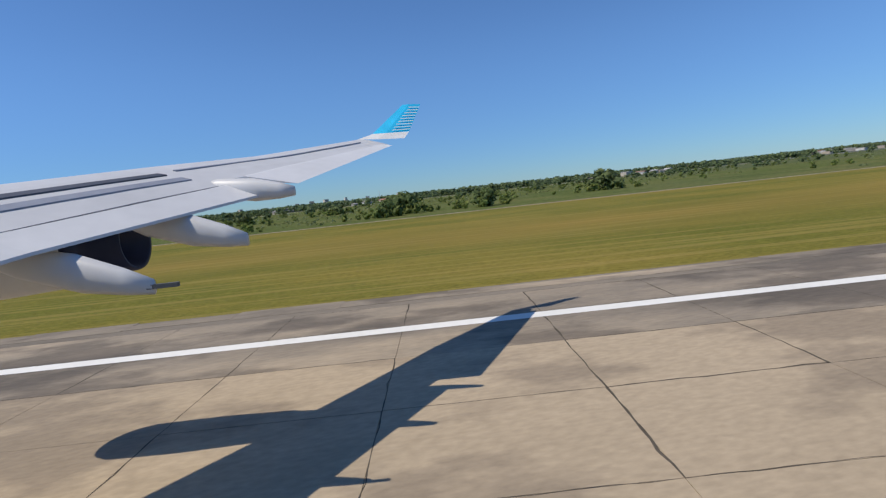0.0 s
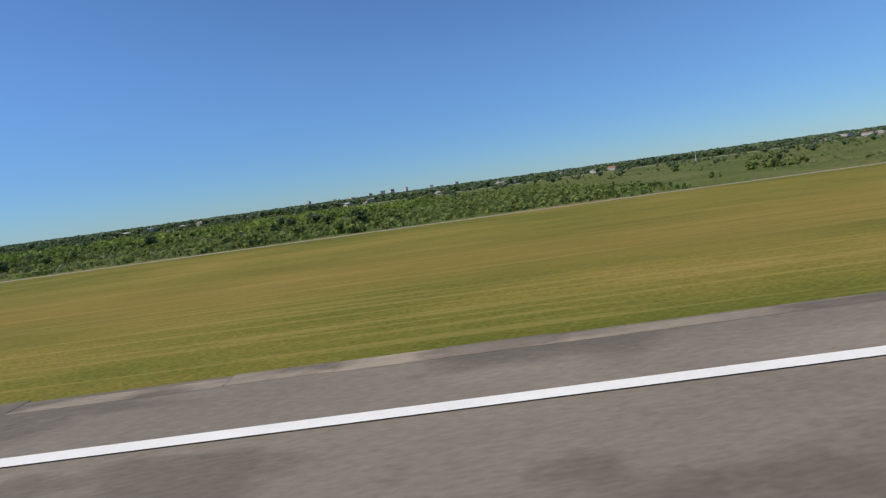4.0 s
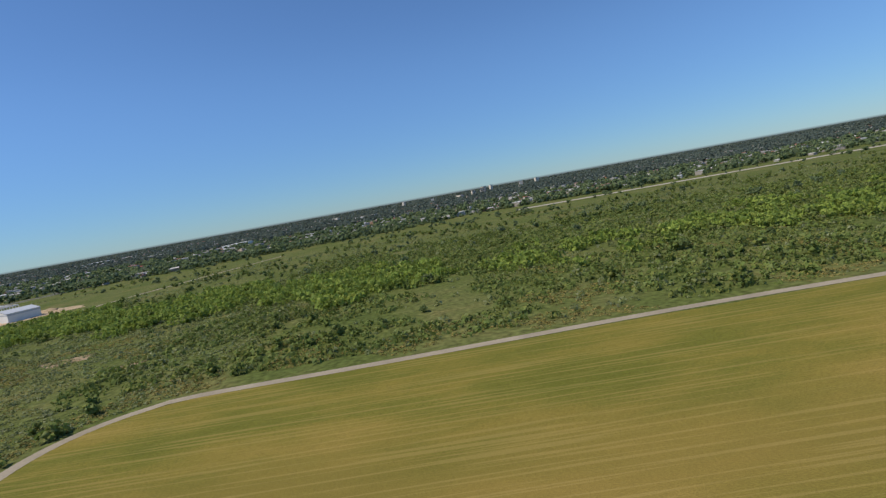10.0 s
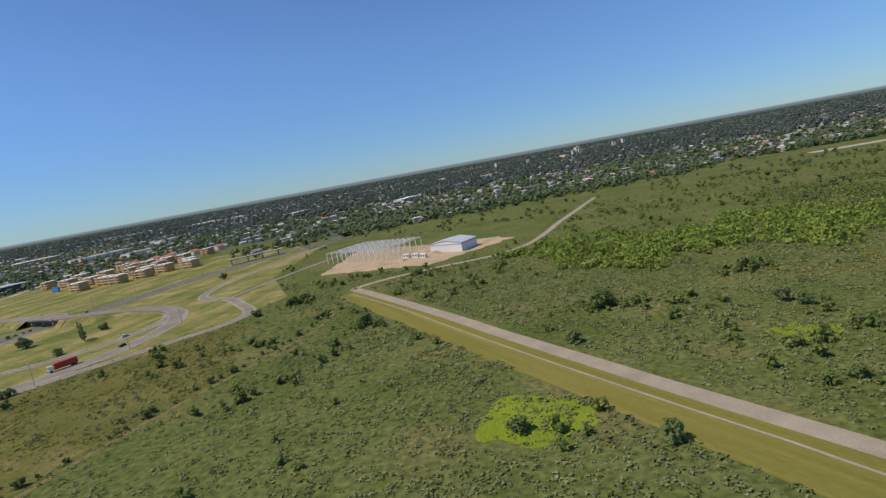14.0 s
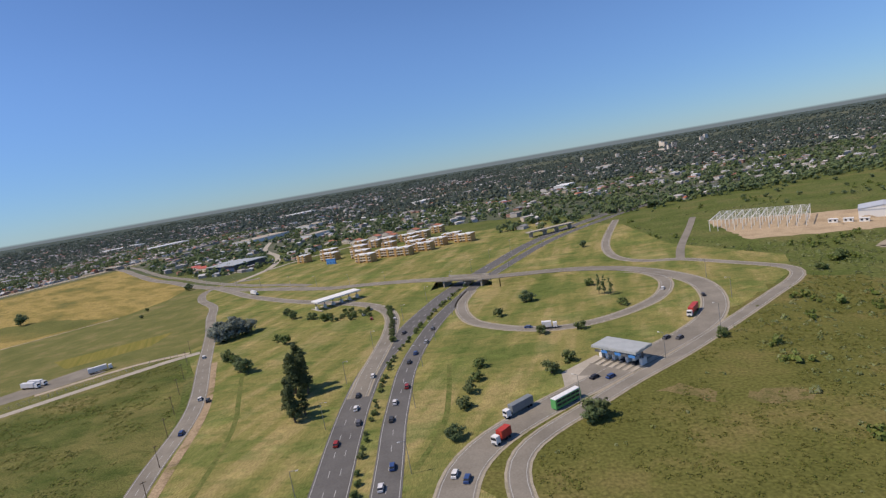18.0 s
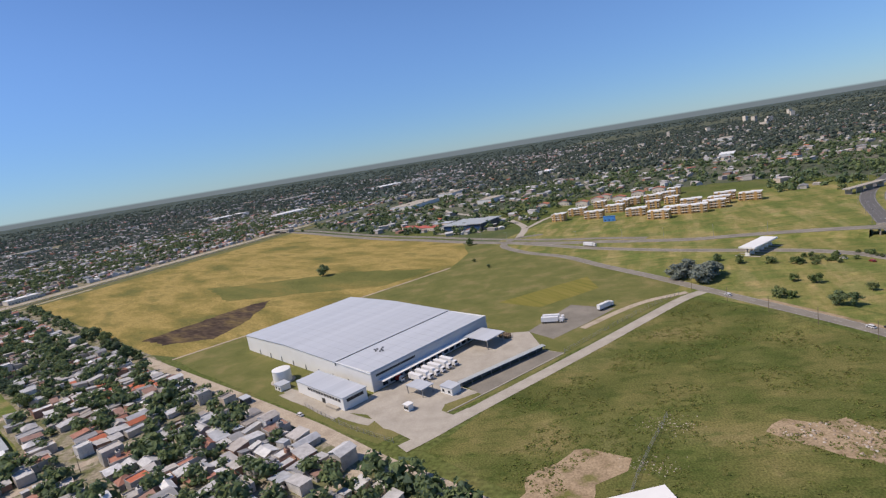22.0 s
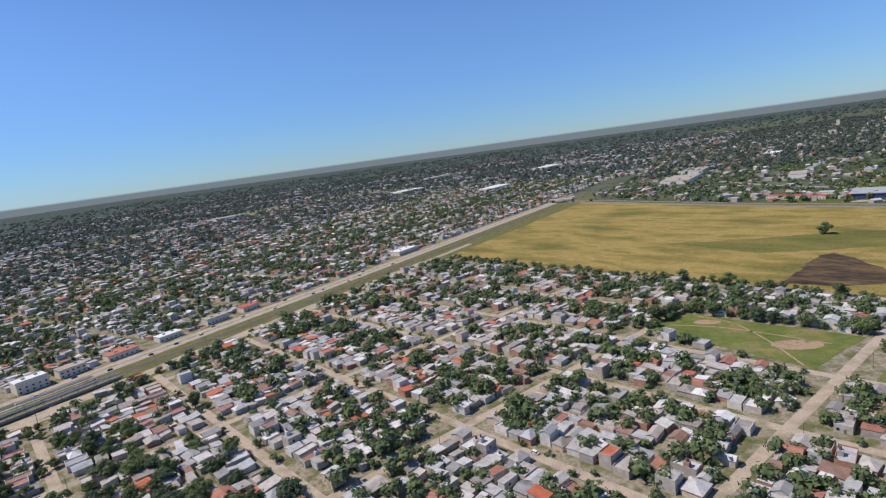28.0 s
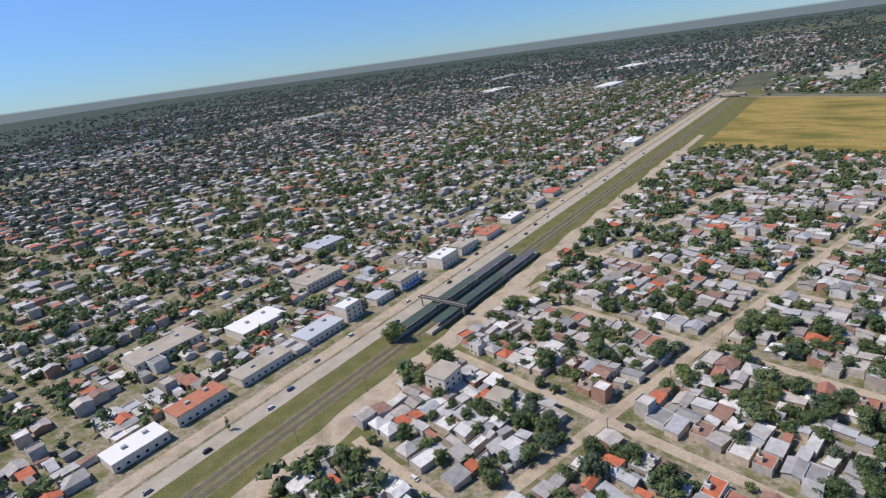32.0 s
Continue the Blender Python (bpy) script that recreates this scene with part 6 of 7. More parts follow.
# ---- houses ----
def house_kind(seed, w, d, h, roof_kind):
    """Meshes of one kind of house: walls, roof, window, door, tank."""
    r = random.Random(seed)
    ws, rs = Shape(), Shape()
    x, y = w / 2, d / 2
    base = [(-x, -y, 0), (x, -y, 0), (x, y, 0), (-x, y, 0)]
    if roof_kind == "gable":
        p = r.uniform(1.2, 1.8)
        ws.add(base + [(-x, -y, h), (x, -y, h), (x, y, h), (-x, y, h), (0, -y, h + p - 0.2), (0, y, h + p - 0.2)], [(3, 2, 1, 0), (0, 1, 5, 8, 4), (2, 3, 7, 9, 6), (1, 2, 6, 5), (3, 0, 4, 7), (4, 8, 9, 7), (8, 5, 6, 9)])
        rs.gable(-x - 0.4, x + 0.4, -y - 0.4, y + 0.4, h + 0.02, h + p + 0.02)
    elif roof_kind == "hip":
        ws.box(-x, x, -y, y, 0, h)
        rs.hip(-x - 0.45, x + 0.45, -y - 0.45, y + 0.45, h + 0.02, h + 2.0)
    elif roof_kind == "shed":
        a, c = h, h + 0.8
        ws.add(base + [(-x, -y, a), (x, -y, a), (x, y, c), (-x, y, c)], [(3, 2, 1, 0), (4, 5, 6, 7), (0, 1, 5, 4), (1, 2, 6, 5), (2, 3, 7, 6), (3, 0, 4, 7)])
        vs = [(-x - 0.3, -y - 0.3, a + 0.15), (x + 0.3, -y - 0.3, a + 0.15), (x + 0.3, y + 0.3, c + 0.2), (-x - 0.3, y + 0.3, c + 0.2)]
        rs.add(vs + [(px, py, pz - 0.12) for px, py, pz in vs], [(0, 1, 2, 3), (7, 6, 5, 4), (0, 4, 5, 1), (1, 5, 6, 2), (2, 6, 7, 3), (3, 7, 4, 0)])
    else:
        t, g = h + 0.7, 0.22
        ring = [(-x, -y), (x, -y), (x, y), (-x, y)]
        inn = [(-x + g, -y + g), (x - g, -y + g), (x - g, y - g), (-x + g, y - g)]
        vs = base + [(*q, t) for q in ring] + [(*q, t) for q in inn] + [(*q, h) for q in inn]
        fs = [(3, 2, 1, 0), (12, 13, 14, 15)]
        for k in range(4):
            n = (k + 1) % 4
            fs += [(k, n, 4 + n, 4 + k), (4 + k, 4 + n, 8 + n, 8 + k), (8 + k, 8 + n, 12 + n, 12 + k)]
        ws.add(vs, fs)
        rs.box(-x + g + 0.02, x - g - 0.02, -y + g + 0.02, y - g - 0.02, h + 0.01, h + 0.14)
    return ws.mesh("wall", wall_near), rs.mesh("roof", roof_near), w, d, h, ws, rs


KINDS = [house_kind(1, 6.6, 9, 3.0, "gable"), house_kind(2, 6.4, 11, 3.0, "flat"), house_kind(3, 7.4, 8.6, 3.1, "hip"), house_kind(4, 6, 10, 2.9, "shed"), house_kind(5, 6.8, 9, 5.9, "flat"),
         house_kind(6, 5.4, 7.5, 2.7, "shed"), house_kind(7, 7.6, 11, 3.1, "gable"), house_kind(8, 6.8, 8, 5.6, "gable"), house_kind(9, 4.2, 5.6, 2.5, "shed"), house_kind(10, 7, 13, 3.2, "flat")]
WINDOW = Shape().box(-0.6, 0.6, -0.06, 0.06, 0, 1.2).mesh("window", dark_glass)
DOOR = Shape().box(-0.5, 0.5, -0.06, 0.06, 0, 2.1).mesh("door", wood)
STAIR = Shape().box(-1.1, 1.1, -1.2, 1.2, 0, 2.1).mesh("stair_room", wall_near)
TANK = Shape().cyl(0, 0, 0, 1.3, 0.6, 10, 0, 0.5).mesh("roof_tank", shade_steel)
LABELS = {0: "low house with a pitched sheet-metal roof", 1: "low flat-roofed house with a parapet", 2: "house with a hipped roof", 3: "long low house with a sloping sheet roof", 4: "two-storey flat-roofed house", 5: "small house with a sloping sheet roof", 6: "broad house with a pitched roof", 7: "two-storey house with a pitched roof", 8: "small shed with a sheet-metal roof", 9: "long flat-roofed house with a parapet"}


def house(k, x, y, turn, gw=1.0, gd=1.0, gh=1.0):
    wm, rm, w, d, h, _, _ = KINDS[k]
    b = thing("house", x, y, 0, turn, label=LABELS[k] + " among houses", category="house" if k != 8 else "shed", group="suburban houses")
    b.scale = (U * gw, U * gd, U * gh)
    shell = part("wall", wm, b)
    part("roof", rm, b)
    if k != 8:
        part("door", DOOR, shell, loc=(w * 0.1, -d / 2, 0))
        for lv in range(2 if h > 5 else 1):
            part("window", WINDOW, shell, loc=(-w * 0.28, -d / 2, 1.0 + 3 * lv))
            part("window", WINDOW, shell, loc=(-w / 2, d * 0.1, 1.0 + 3 * lv), turn=math.pi / 2)
        if k in (1, 4, 9):
            room = part("stair_room", STAIR, b, loc=(w * 0.1 + 1.1, 1.2, h + 0.14))
            part("roof_tank", TANK, room, "dark water tank", loc=(0, 0, 2.1))


def tri_kinds():
    out = []
    for wm, rm, w, d, h, ws, rs in KINDS:
        vs, fs, ms = [], [], []
        for sh, mi in ((ws, 0), (rs, 1)):
            o = len(vs)
            vs += sh.v
            for f in sh.f:
                if len(f) == 3:
                    fs.append(tuple(i + o for i in f))
                    ms.append(mi)
                else:
                    for i in range(1, len(f) - 1):
                        fs.append((f[0] + o, f[i] + o, f[i + 1] + o))
                        ms.append(mi)
        out.append((np.array(vs), np.array(fs), np.array(ms)))
    return out


HT = tri_kinds()
BOXES = []
for w, d, h, p in ((8, 11, 3.1, 1.2), (7, 12, 3.0, 0.3), (9, 10, 3.2, 1.6), (10, 14, 5.5, 0.4)):
    v = np.array([(-w / 2, -d / 2, 0), (w / 2, -d / 2, 0), (w / 2, d / 2, 0), (-w / 2, d / 2, 0), (-w / 2, -d / 2, h), (w / 2, -d / 2, h), (w / 2, d / 2, h), (-w / 2, d / 2, h), (-w / 2 - .3, -d / 2 - .3, h), (w / 2 + .3, -d / 2 - .3, h), (w / 2 + .3, d / 2 + .3, h), (-w / 2 - .3, d / 2 + .3, h), (0, -d / 2 - .3, h + p), (0, d / 2 + .3, h + p)])
    f = [(0, 1, 5), (0, 5, 4), (1, 2, 6), (1, 6, 5), (2, 3, 7), (2, 7, 6), (3, 0, 4), (3, 4, 7), (8, 12, 13), (8, 13, 11), (12, 9, 10), (12, 10, 13), (8, 9, 12), (10, 11, 13)]
    BOXES.append((v, np.array(f), np.array([0] * 8 + [1] * 6)))


def merge_houses(name, kinds, rows, label):
    """Many joined houses: rows of kind, x, y, turn."""
    vs, fs, ms, o = [], [], [], 0
    rows = np.array(rows)
    for k, (kv, kf, km) in enumerate(kinds):
        sel = rows[rows[:, 0] == k]
        if not len(sel):
            continue
        c, s = np.cos(sel[:, 3])[:, None], np.sin(sel[:, 3])[:, None]
        g = sel[:, 4][:, None]
        gy, gz = (sel[:, 5][:, None], sel[:, 6][:, None]) if rows.shape[1] > 5 else (g, np.minimum(g, 1.15))
        v = np.stack([kv[None, :, 0] * c * g - kv[None, :, 1] * s * gy + sel[:, 1][:, None], kv[None, :, 0] * s * g + kv[None, :, 1] * c * gy + sel[:, 2][:, None], kv[None, :, 2] * gz + 0.02], -1)
        f = kf[None] + (np.arange(len(sel)) * len(kv))[:, None, None] + o
        vs.append(v.reshape(-1, 3))
        fs.append(f.reshape(-1, 3))
        ms.append(np.tile(km, len(sel)))
        o += len(sel) * len(kv)
    me = link_mesh(name, np.concatenate(vs), np.concatenate(fs), [wall_far, roof_far], np.concatenate(ms))
    return tagged(set_at(new(name, me)), label=label, category="houses", kind="stuff")


BLOCKED = [[(-2172, 205), (-2146, 250), (-2036, 182), (-2085, 126)], [tuple(grid(*q)) for q in ((67, 5), (122, 5), (122, 80), (96, 88), (67, 92))]]
near_rows, far_rows, garden = [], [], []
TURN_V = math.atan2(EV.y, EV.x)
TURN_U = math.atan2(EU.y, EU.x)


def free_spot(x, y):
    ok = inside(SUB, x, y)
    for b in BLOCKED:
        ok = ok & ~inside(b, x, y)
    return ok


def lot_rows(fa0, fb0, depth, width, out, trees, at, turn, shade):
    """Buildings one behind another on one lot, and its trees; shade is the share of planted ground."""
    d = R.uniform(0.0, 6.5)
    first = True
    while d < depth - 3:
        k = R.choice((0, 1, 2, 3, 4, 6, 7, 9, 1, 3, 5)) if first else R.choice((3, 5, 8, 5, 3, 1, 8, 0))
        kw, kd = KINDS[k][2], KINDS[k][3]
        gw = min(1.35, width / kw) * R.uniform(0.8, 1.0) if first or R.random() < 0.4 else R.uniform(0.55, 1.0)
        gd = R.uniform(0.7, 1.05)
        spot = R.random()
        if spot > shade * 0.36:
            p = at(d + kd * gd / 2, width * R.uniform(0.42, 0.58))
            out.append((k, p.x, p.y, turn + R.choice((0, math.pi) if first else (0, math.pi, math.pi / 2, -math.pi / 2)) + R.gauss(0, 0.05), gw, gd, R.uniform(0.85, 1.15)))
        if spot < shade * 0.9 or R.random() < 0.17:
            p = at(d + kd * gd * R.uniform(0.2, 1.1), width * R.uniform(0.0, 1.0))
            trees.append((p.x, p.y, R.uniform(0.55, 1.0) + 0.65 * R.random() ** 2))
        d += kd * gd + R.uniform(0.0, 1.5)
        first = False


def shade_at(x, y, base):
    return max(0.04, min(0.8, base + 1.1 * noise.noise(Vector((x / 38, y / 38, 1.7)))))


for a0, a1 in zip(A_LINES[:-1], A_LINES[1:]):
    for b0, b1 in zip(B_LINES[:-1], B_LINES[1:]):
        half = (a1 - a0) / 2
        deep = b0 >= -122 and a0 >= 60
        for side in (0, 1):
            b = b0 + 6
            while b < b1 - 10:
                w = R.uniform(6.5, 9.6)
                edge = a0 if side == 0 else a1
                sg = 1 if side == 0 else -1
                go = 0.5 if deep and edge == 132 else 4.5
                lay = lambda d, q, e=edge, s=sg, b=b, go=go: grid(e + s * (go + d), b + q)
                m = lay(half / 2, w / 2)
                lot_rows(0, 0, half - go, w, near_rows, garden, lay, TURN_V, shade_at(m.x, m.y, 0.5 if a0 > -170 else 0.43))
                if R.random() < 0.16:
                    s = lay(-1.6, w / 2)
                    garden.append((s.x, s.y, R.uniform(0.4, 0.8)))
                b += w + R.uniform(0.0, 0.8)
xs, ys = np.array([h[1] for h in near_rows]), np.array([h[2] for h in near_rows])
keep = free_spot(xs, ys)
near_rows = [h for h, k in zip(near_rows, keep) if k]
xs, ys = xs[keep], ys[keep]
keep = road_clear(xs, ys, 4.5)
near_rows = [h for h, k in zip(near_rows, keep) if k]
SOLO = [(-2460, -120), (-2640, -110), (-2560, 60), (-2150, 60), (-1860, 150), (-1790, 98), (-1738, 66), (-1760, 20), (-1850, 30), (-2100, 20)]
keep = inside(SOLO, [h[1] for h in near_rows], [h[2] for h in near_rows])
solo = [h for h, k in zip(near_rows, keep) if k]
R.shuffle(solo)
solo = solo[:300]
taken = {id(h) for h in solo}
for h in solo:
    house(*h)
far_rows = [h for h in near_rows if id(h) not in taken]
merge_houses("suburb_houses", HT, far_rows, "tightly packed low houses with grey, white and red roofs")
gx2, gy2 = np.array([g[0] for g in garden]), np.array([g[1] for g in garden])
ok = free_spot(gx2, gy2) & road_clear(gx2, gy2, -1.0)
garden = [g for g, o in zip(garden, ok) if o]
LOOKS = "bushy dark green garden tree among the houses"
keep = inside(SOLO, [g[0] for g in garden], [g[1] for g in garden])
single = [g for g, k in zip(garden, keep) if k][:260]
for g in single:
    plant("tree", TREES, g[0], g[1], g[2], LOOKS, group="garden trees")
gone = {id(g) for g in single}
rest = [g for g in garden if id(g) not in gone]
scatter("garden_trees", TALL, [g[0] for g in rest], [g[1] for g in rest], [g[2] for g in rest], [leaf_far, bark], RNG, "dark green garden trees among the houses", "trees")
# trees round the football ground and along the field edge
edge = [(-2163 + (20 * i) / 6 + R.uniform(-3, 3), 206 + 35 * i / 6 + R.uniform(-3, 3)) for i in range(7)] + [(-2143 + 98 * i / 12, 243 - 60 * i / 12 + R.uniform(0, 5)) for i in range(13)]
edge += [(-2020 - 370 * i / 60 + R.uniform(-4, 4), 258 + 244 * i / 60 + R.uniform(-12, 2)) for i in range(60)]
for x, y in edge[:40]:
    plant("tree", TREES, x, y, R.uniform(0.6, 1.5), "bushy dark green tree at the edge of the houses", group="boundary trees")
scatter("boundary_trees", TALL, [e[0] for e in edge[40:]], [e[1] for e in edge[40:]], [R.uniform(0.6, 1.1) for _ in edge[40:]], [leaf_far, bark], RNG, "row of dark trees along the edge of the field", "trees")
for x, y, s in ((-2633, -2, 1.7), (-2450, -11, 1.3), (-2453, 89, 1.3), (-2436, 22, 1.2), (-2662, 63, 1.3), (-2616, 244, 1.5), (-2611, -102, 1.1), (-2630, -101, 1.0)):
    plant("tree", TREES, x, y, s, "large round dark green tree beside the railway street")
for x, y, s in ((-1753.6, 76, 0.8), (-1760.9, 81.6, 0.45), (-1755, 77, 0.7)):
    plant("cypress", POPLARS, x, y, s, "slim dark cypress at the street corner", group="cypresses")
plant("tree", TREES, -1772, 86, 0.9, "bushy dark green tree at the street corner")
for i in range(8):
    plant("cypress", POPLARS, *grid(-322 + R.uniform(-200, 350), R.uniform(-420, 200)), R.uniform(0.6, 0.9), "slim dark cypress between the houses", group="cypresses")

# ---- the town behind the railway ----
SHOPS = ((-53, 56, 22, 16, 9, white_sheet, "two-storey white shop building with a pale roof"), (-24, 57, 20, 13, 7, concrete, "low flat-roofed corner shop on the avenue"), (16, 56, 26, 13, 5, tile_roof, "building with an orange tiled roof on the avenue"),
         (-98, 60, 20, 15, 8, concrete, "pale square shop building with a blue awning"), (-124, 60, 18, 12, 5, roof_sheet, "workshop with a grey sheet roof"), (-152, 62, 14, 12, 10, white_sheet, "tall white square building on the avenue"),
         (-178, 63, 30, 16, 5, roof_sheet, "market hall with a ribbed grey sheet roof"), (-222, 62, 34, 13, 5, concrete, "long flat-roofed shop row"), (-262, 62, 28, 13, 6, tile_roof, "corner shop with a red tiled roof"), (-296, 58, 26, 14, 5, white_sheet, "white workshop with a pale sheet roof"),
         (60, 58, 22, 12, 5, white_sheet, "white flat-roofed shop on the avenue"), (110, 58, 24, 12, 6, concrete, "long flat-roofed shop row"), (150, 59, 20, 13, 5, red_roof, "shop with a red sheet roof"), (420, 62, 40, 18, 6, white_sheet, "long white store on the avenue"),
         (-190, 112, 34, 22, 6, white_sheet, "large pale industrial shed"), (-120, 132, 36, 22, 7, concrete, "large pale industrial shed"), (-60, 190, 34, 22, 7, roof_sheet, "large grey industrial shed"), (-240, 140, 44, 20, 7, concrete, "long pale industrial shed"))
rows = []
trees2 = []
s = -420
RT = math.atan2(RD.y, RD.x)
while s < 1350:
    w = 48.0
    while w < 1250:
        for side in (0, 1):
            q = 4.0
            while q < 104:
                lot = R.uniform(7.0, 10.5)
                lay = lambda d, e, w=w, s=s, q=q, side=side: rail(s + q + e, w + (5 + d if side == 0 else 57 - d))
                m = lay(13, 4)
                lot_rows(0, 0, 25.5, lot, rows, trees2, lay, RT, shade_at(m.x, m.y, 0.32 + 0.72 * min(1, w / 380)))
                q += lot + R.uniform(0, 1.0)
        w += 64
    s += 116
plots = [[tuple(rail(s + a * (ww / 2 + 4), w + b * (dd / 2 + 4))) for a, b in ((-1, -1), (1, -1), (1, 1), (-1, 1))] for s, w, ww, dd, *_ in SHOPS]
def off_plots(items, ix, iy):
    """What stands clear of the shops' plots."""
    px, py = np.array([q[ix] for q in items]), np.array([q[iy] for q in items])
    hit = np.zeros(len(items), bool)
    for q in plots:
        hit |= inside(q, px, py)
    return [q for q, h in zip(items, hit) if not h]


rows, trees2 = off_plots(rows, 1, 2), off_plots(trees2, 0, 1)
inner = [h for h in rows if (h[1] - RP.x) * RN.x + (h[2] - RP.y) * RN.y < 318]
outer = [h for h in rows if (h[1] - RP.x) * RN.x + (h[2] - RP.y) * RN.y >= 318]
merge_houses("town_houses", HT, inner, "packed low town houses behind the railway")
merge_houses("town_houses", BOXES, [(h[0] % 4, *h[1:]) for i, h in enumerate(outer) if h[0] != 8 and i % 9 < 5], "small distant town houses with pale roofs")
trees2 += [(t[0] + R.uniform(-9, 9), t[1] + R.uniform(-9, 9), t[2] * R.uniform(0.7, 1.1)) for t in trees2 if (t[0] - RP.x) * RN.x + (t[1] - RP.y) * RN.y > 110 and R.random() < 0.75]
near_w = lambda t: (t[0] - RP.x) * RN.x + (t[1] - RP.y) * RN.y < 360
back_w = lambda t: (t[0] - RP.x) * RN.x + (t[1] - RP.y) * RN.y > 640
MIDDLE = kinds_of((76, 77, 78, 79), 3, 5.6, 0.3, 6.8, 33, True)
# the farthest trees take the foliage colour with haze painted in
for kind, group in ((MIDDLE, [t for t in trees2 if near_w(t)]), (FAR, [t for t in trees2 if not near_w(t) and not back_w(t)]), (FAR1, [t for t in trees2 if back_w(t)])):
    scatter("town_trees", kind, [t[0] for t in group], [t[1] for t in group], [t[2] for t in group], [wood_hazed if kind is FAR1 else leaf_far, bark], RNG, "dark green trees between the town houses", "trees")
# shops on the avenue and larger buildings
for s, w, ww, dd, h, rf, lb in SHOPS:
    p = rail(s, w)
    b = small_building("shop", p.x, p.y, ww, dd, h, RT + math.pi, cream, rf, lb)
    if "awning" in lb:
        part("awning", Shape().box(-ww / 2, ww / 2, dd / 2, dd / 2 + 2.6, 2.9, 3.1).mesh("awning", blue_wall), b, "blue awning")
    if h > 7:
        part("parapet", Shape().box(-ww / 2, ww / 2, dd / 2 - 0.25, dd / 2, h + 0.35, h + 1.2).box(-ww / 2, ww / 2, -dd / 2, -dd / 2 + 0.25, h + 0.35, h + 1.2).mesh("parapet", cream), b)
    for k in range(2 if ww > 20 else 1):
        part("roof_unit", Shape().box(-1.2, 1.2, -0.9, 0.9, h + 0.3, h + 1.5).mesh("roof_unit", canopy_sheet), b, "small roof unit", loc=(-ww / 4 + k * ww / 2.4, -dd / 6 + k * 2.2, 0))
for x, y, w, d, h in ((-2590, -46, 14, 12, 11), (-2560, -58, 10, 10, 7)):
    small_building("apartment_house", x, y, w, d, h, RT, cream, concrete, "tall pale rendered apartment house beside the railway", "house")

# ---- the far town beyond the highway ----
# dark garden colours, lifted a little to hold the distance haze
garden_ground = material("garden_ground", [(0.062, 0.078, 0.05), (0.092, 0.106, 0.07), (0.15, 0.145, 0.11)], 0.012, 0.2, 0.95, bump=0.0, spread=0.1, detail=8)
sheet("garden_ground", [(-2262, 1030), (-2090, 875), (-1900, 715), (-1860, 760), (-1760, 900), (-1640, 860), (-1420, 790), (-1300, 660), (-1050, 790), (-700, 830), (-300, 800), (1500, 960), (3200, 1200), (3200, 5200), (-1300, 5200)], 0.03, garden_ground, label="dark gardens and groves under the distant town", category="ground", ragged=9, step=14)
n = 12000
x = RNG.uniform(-2600, 1500, n)
y = 640 + (RNG.uniform(0, 1, n) ** 1.5) * 2400
HOLE = [(-2300, 1000), (-2100, 850), (-1900, 690), (-1760, 560), (-1440, 560), (-1300, 640), (-1050, 760), (-700, 800), (-300, 760), (1500, 900), (1500, 500), (-2600, 500)]
ok = ~inside(HOLE, x, y) & ~inside([(-1750, 640), (-1440, 560), (-1420, 780), (-1640, 860)], x, y) & ((x - RP.x) * RN.x + (y - RP.y) * RN.y < -25)
x, y = x[ok], y[ok]
dens = patchy(x, y, 240, -0.25)
hx, hy = x[dens], y[dens]
kk = road_clear(hx, hy, 6)
hx, hy = hx[kk], hy[kk]
hx, hy = hx[::2], hy[::2]
merge_houses("far_houses", BOXES, np.stack([RNG.integers(0, 4, len(hx)), hx, hy, RNG.choice([0.3, 1.87, 0.9, 2.47], len(hx)) + RNG.normal(0, 0.1, len(hx)), RNG.uniform(0.7, 1.25, len(hx))], 1), "distant town houses scattered among dark trees")
n = 27000
x = RNG.uniform(-2600, 1900, n)
y = 640 + (RNG.uniform(0, 1, n) ** 1.4) * 3000
ok = ~inside(HOLE, x, y) & ~inside([(-1750, 640), (-1440, 560), (-1420, 780), (-1640, 860)], x, y) & ((x - RP.x) * RN.x + (y - RP.y) * RN.y < -25)
x, y = x[ok], y[ok]
kk = road_clear(x, y, 4)
x, y = x[kk], y[kk]
# from y 1250 on the trees' colour holds the haze
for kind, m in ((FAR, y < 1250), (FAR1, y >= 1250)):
    scatter("far_trees", kind, x[m], y[m], RNG.uniform(0.8, 1.9, int(m.sum())), [wood_hazed if kind is FAR1 else leaf_far, bark], RNG, "dark green trees of the distant town", "trees")
# tree belts at the edge of the plain
x = RNG.uniform(-1300, 2600, 3500)
y = np.interp(x, (-1300, -1000, -600, 0, 2600), (690, 740, 800, 860, 1100)) + RNG.normal(0, 26, 3500)
k = patchy(x, y, 120, -0.1)
scatter("tree_belt", FAR, x[k], y[k], RNG.uniform(0.9, 1.7, int(k.sum())), [leaf_far, bark], RNG, "dark belt of trees at the edge of the plain", "trees")
# the horizon woods and the land west of the town, haze in the tree colour
n = 9000
x = RNG.uniform(-7500, 5000, n)
y = RNG.uniform(700, 7500, n)
d = np.hypot(x + 1500, y)
k = ((d > 3000) | (x < -3600)) & (d < 7800)
scatter("horizon_woods", FAR1, x[k], y[k], RNG.uniform(1.6, 4.5, int(k.sum())), [wood_hazed, bark], RNG, "dark woods tinted bluish with haze towards the flat horizon", "woods", flat=0.55)
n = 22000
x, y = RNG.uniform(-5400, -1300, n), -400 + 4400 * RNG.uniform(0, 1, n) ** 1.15
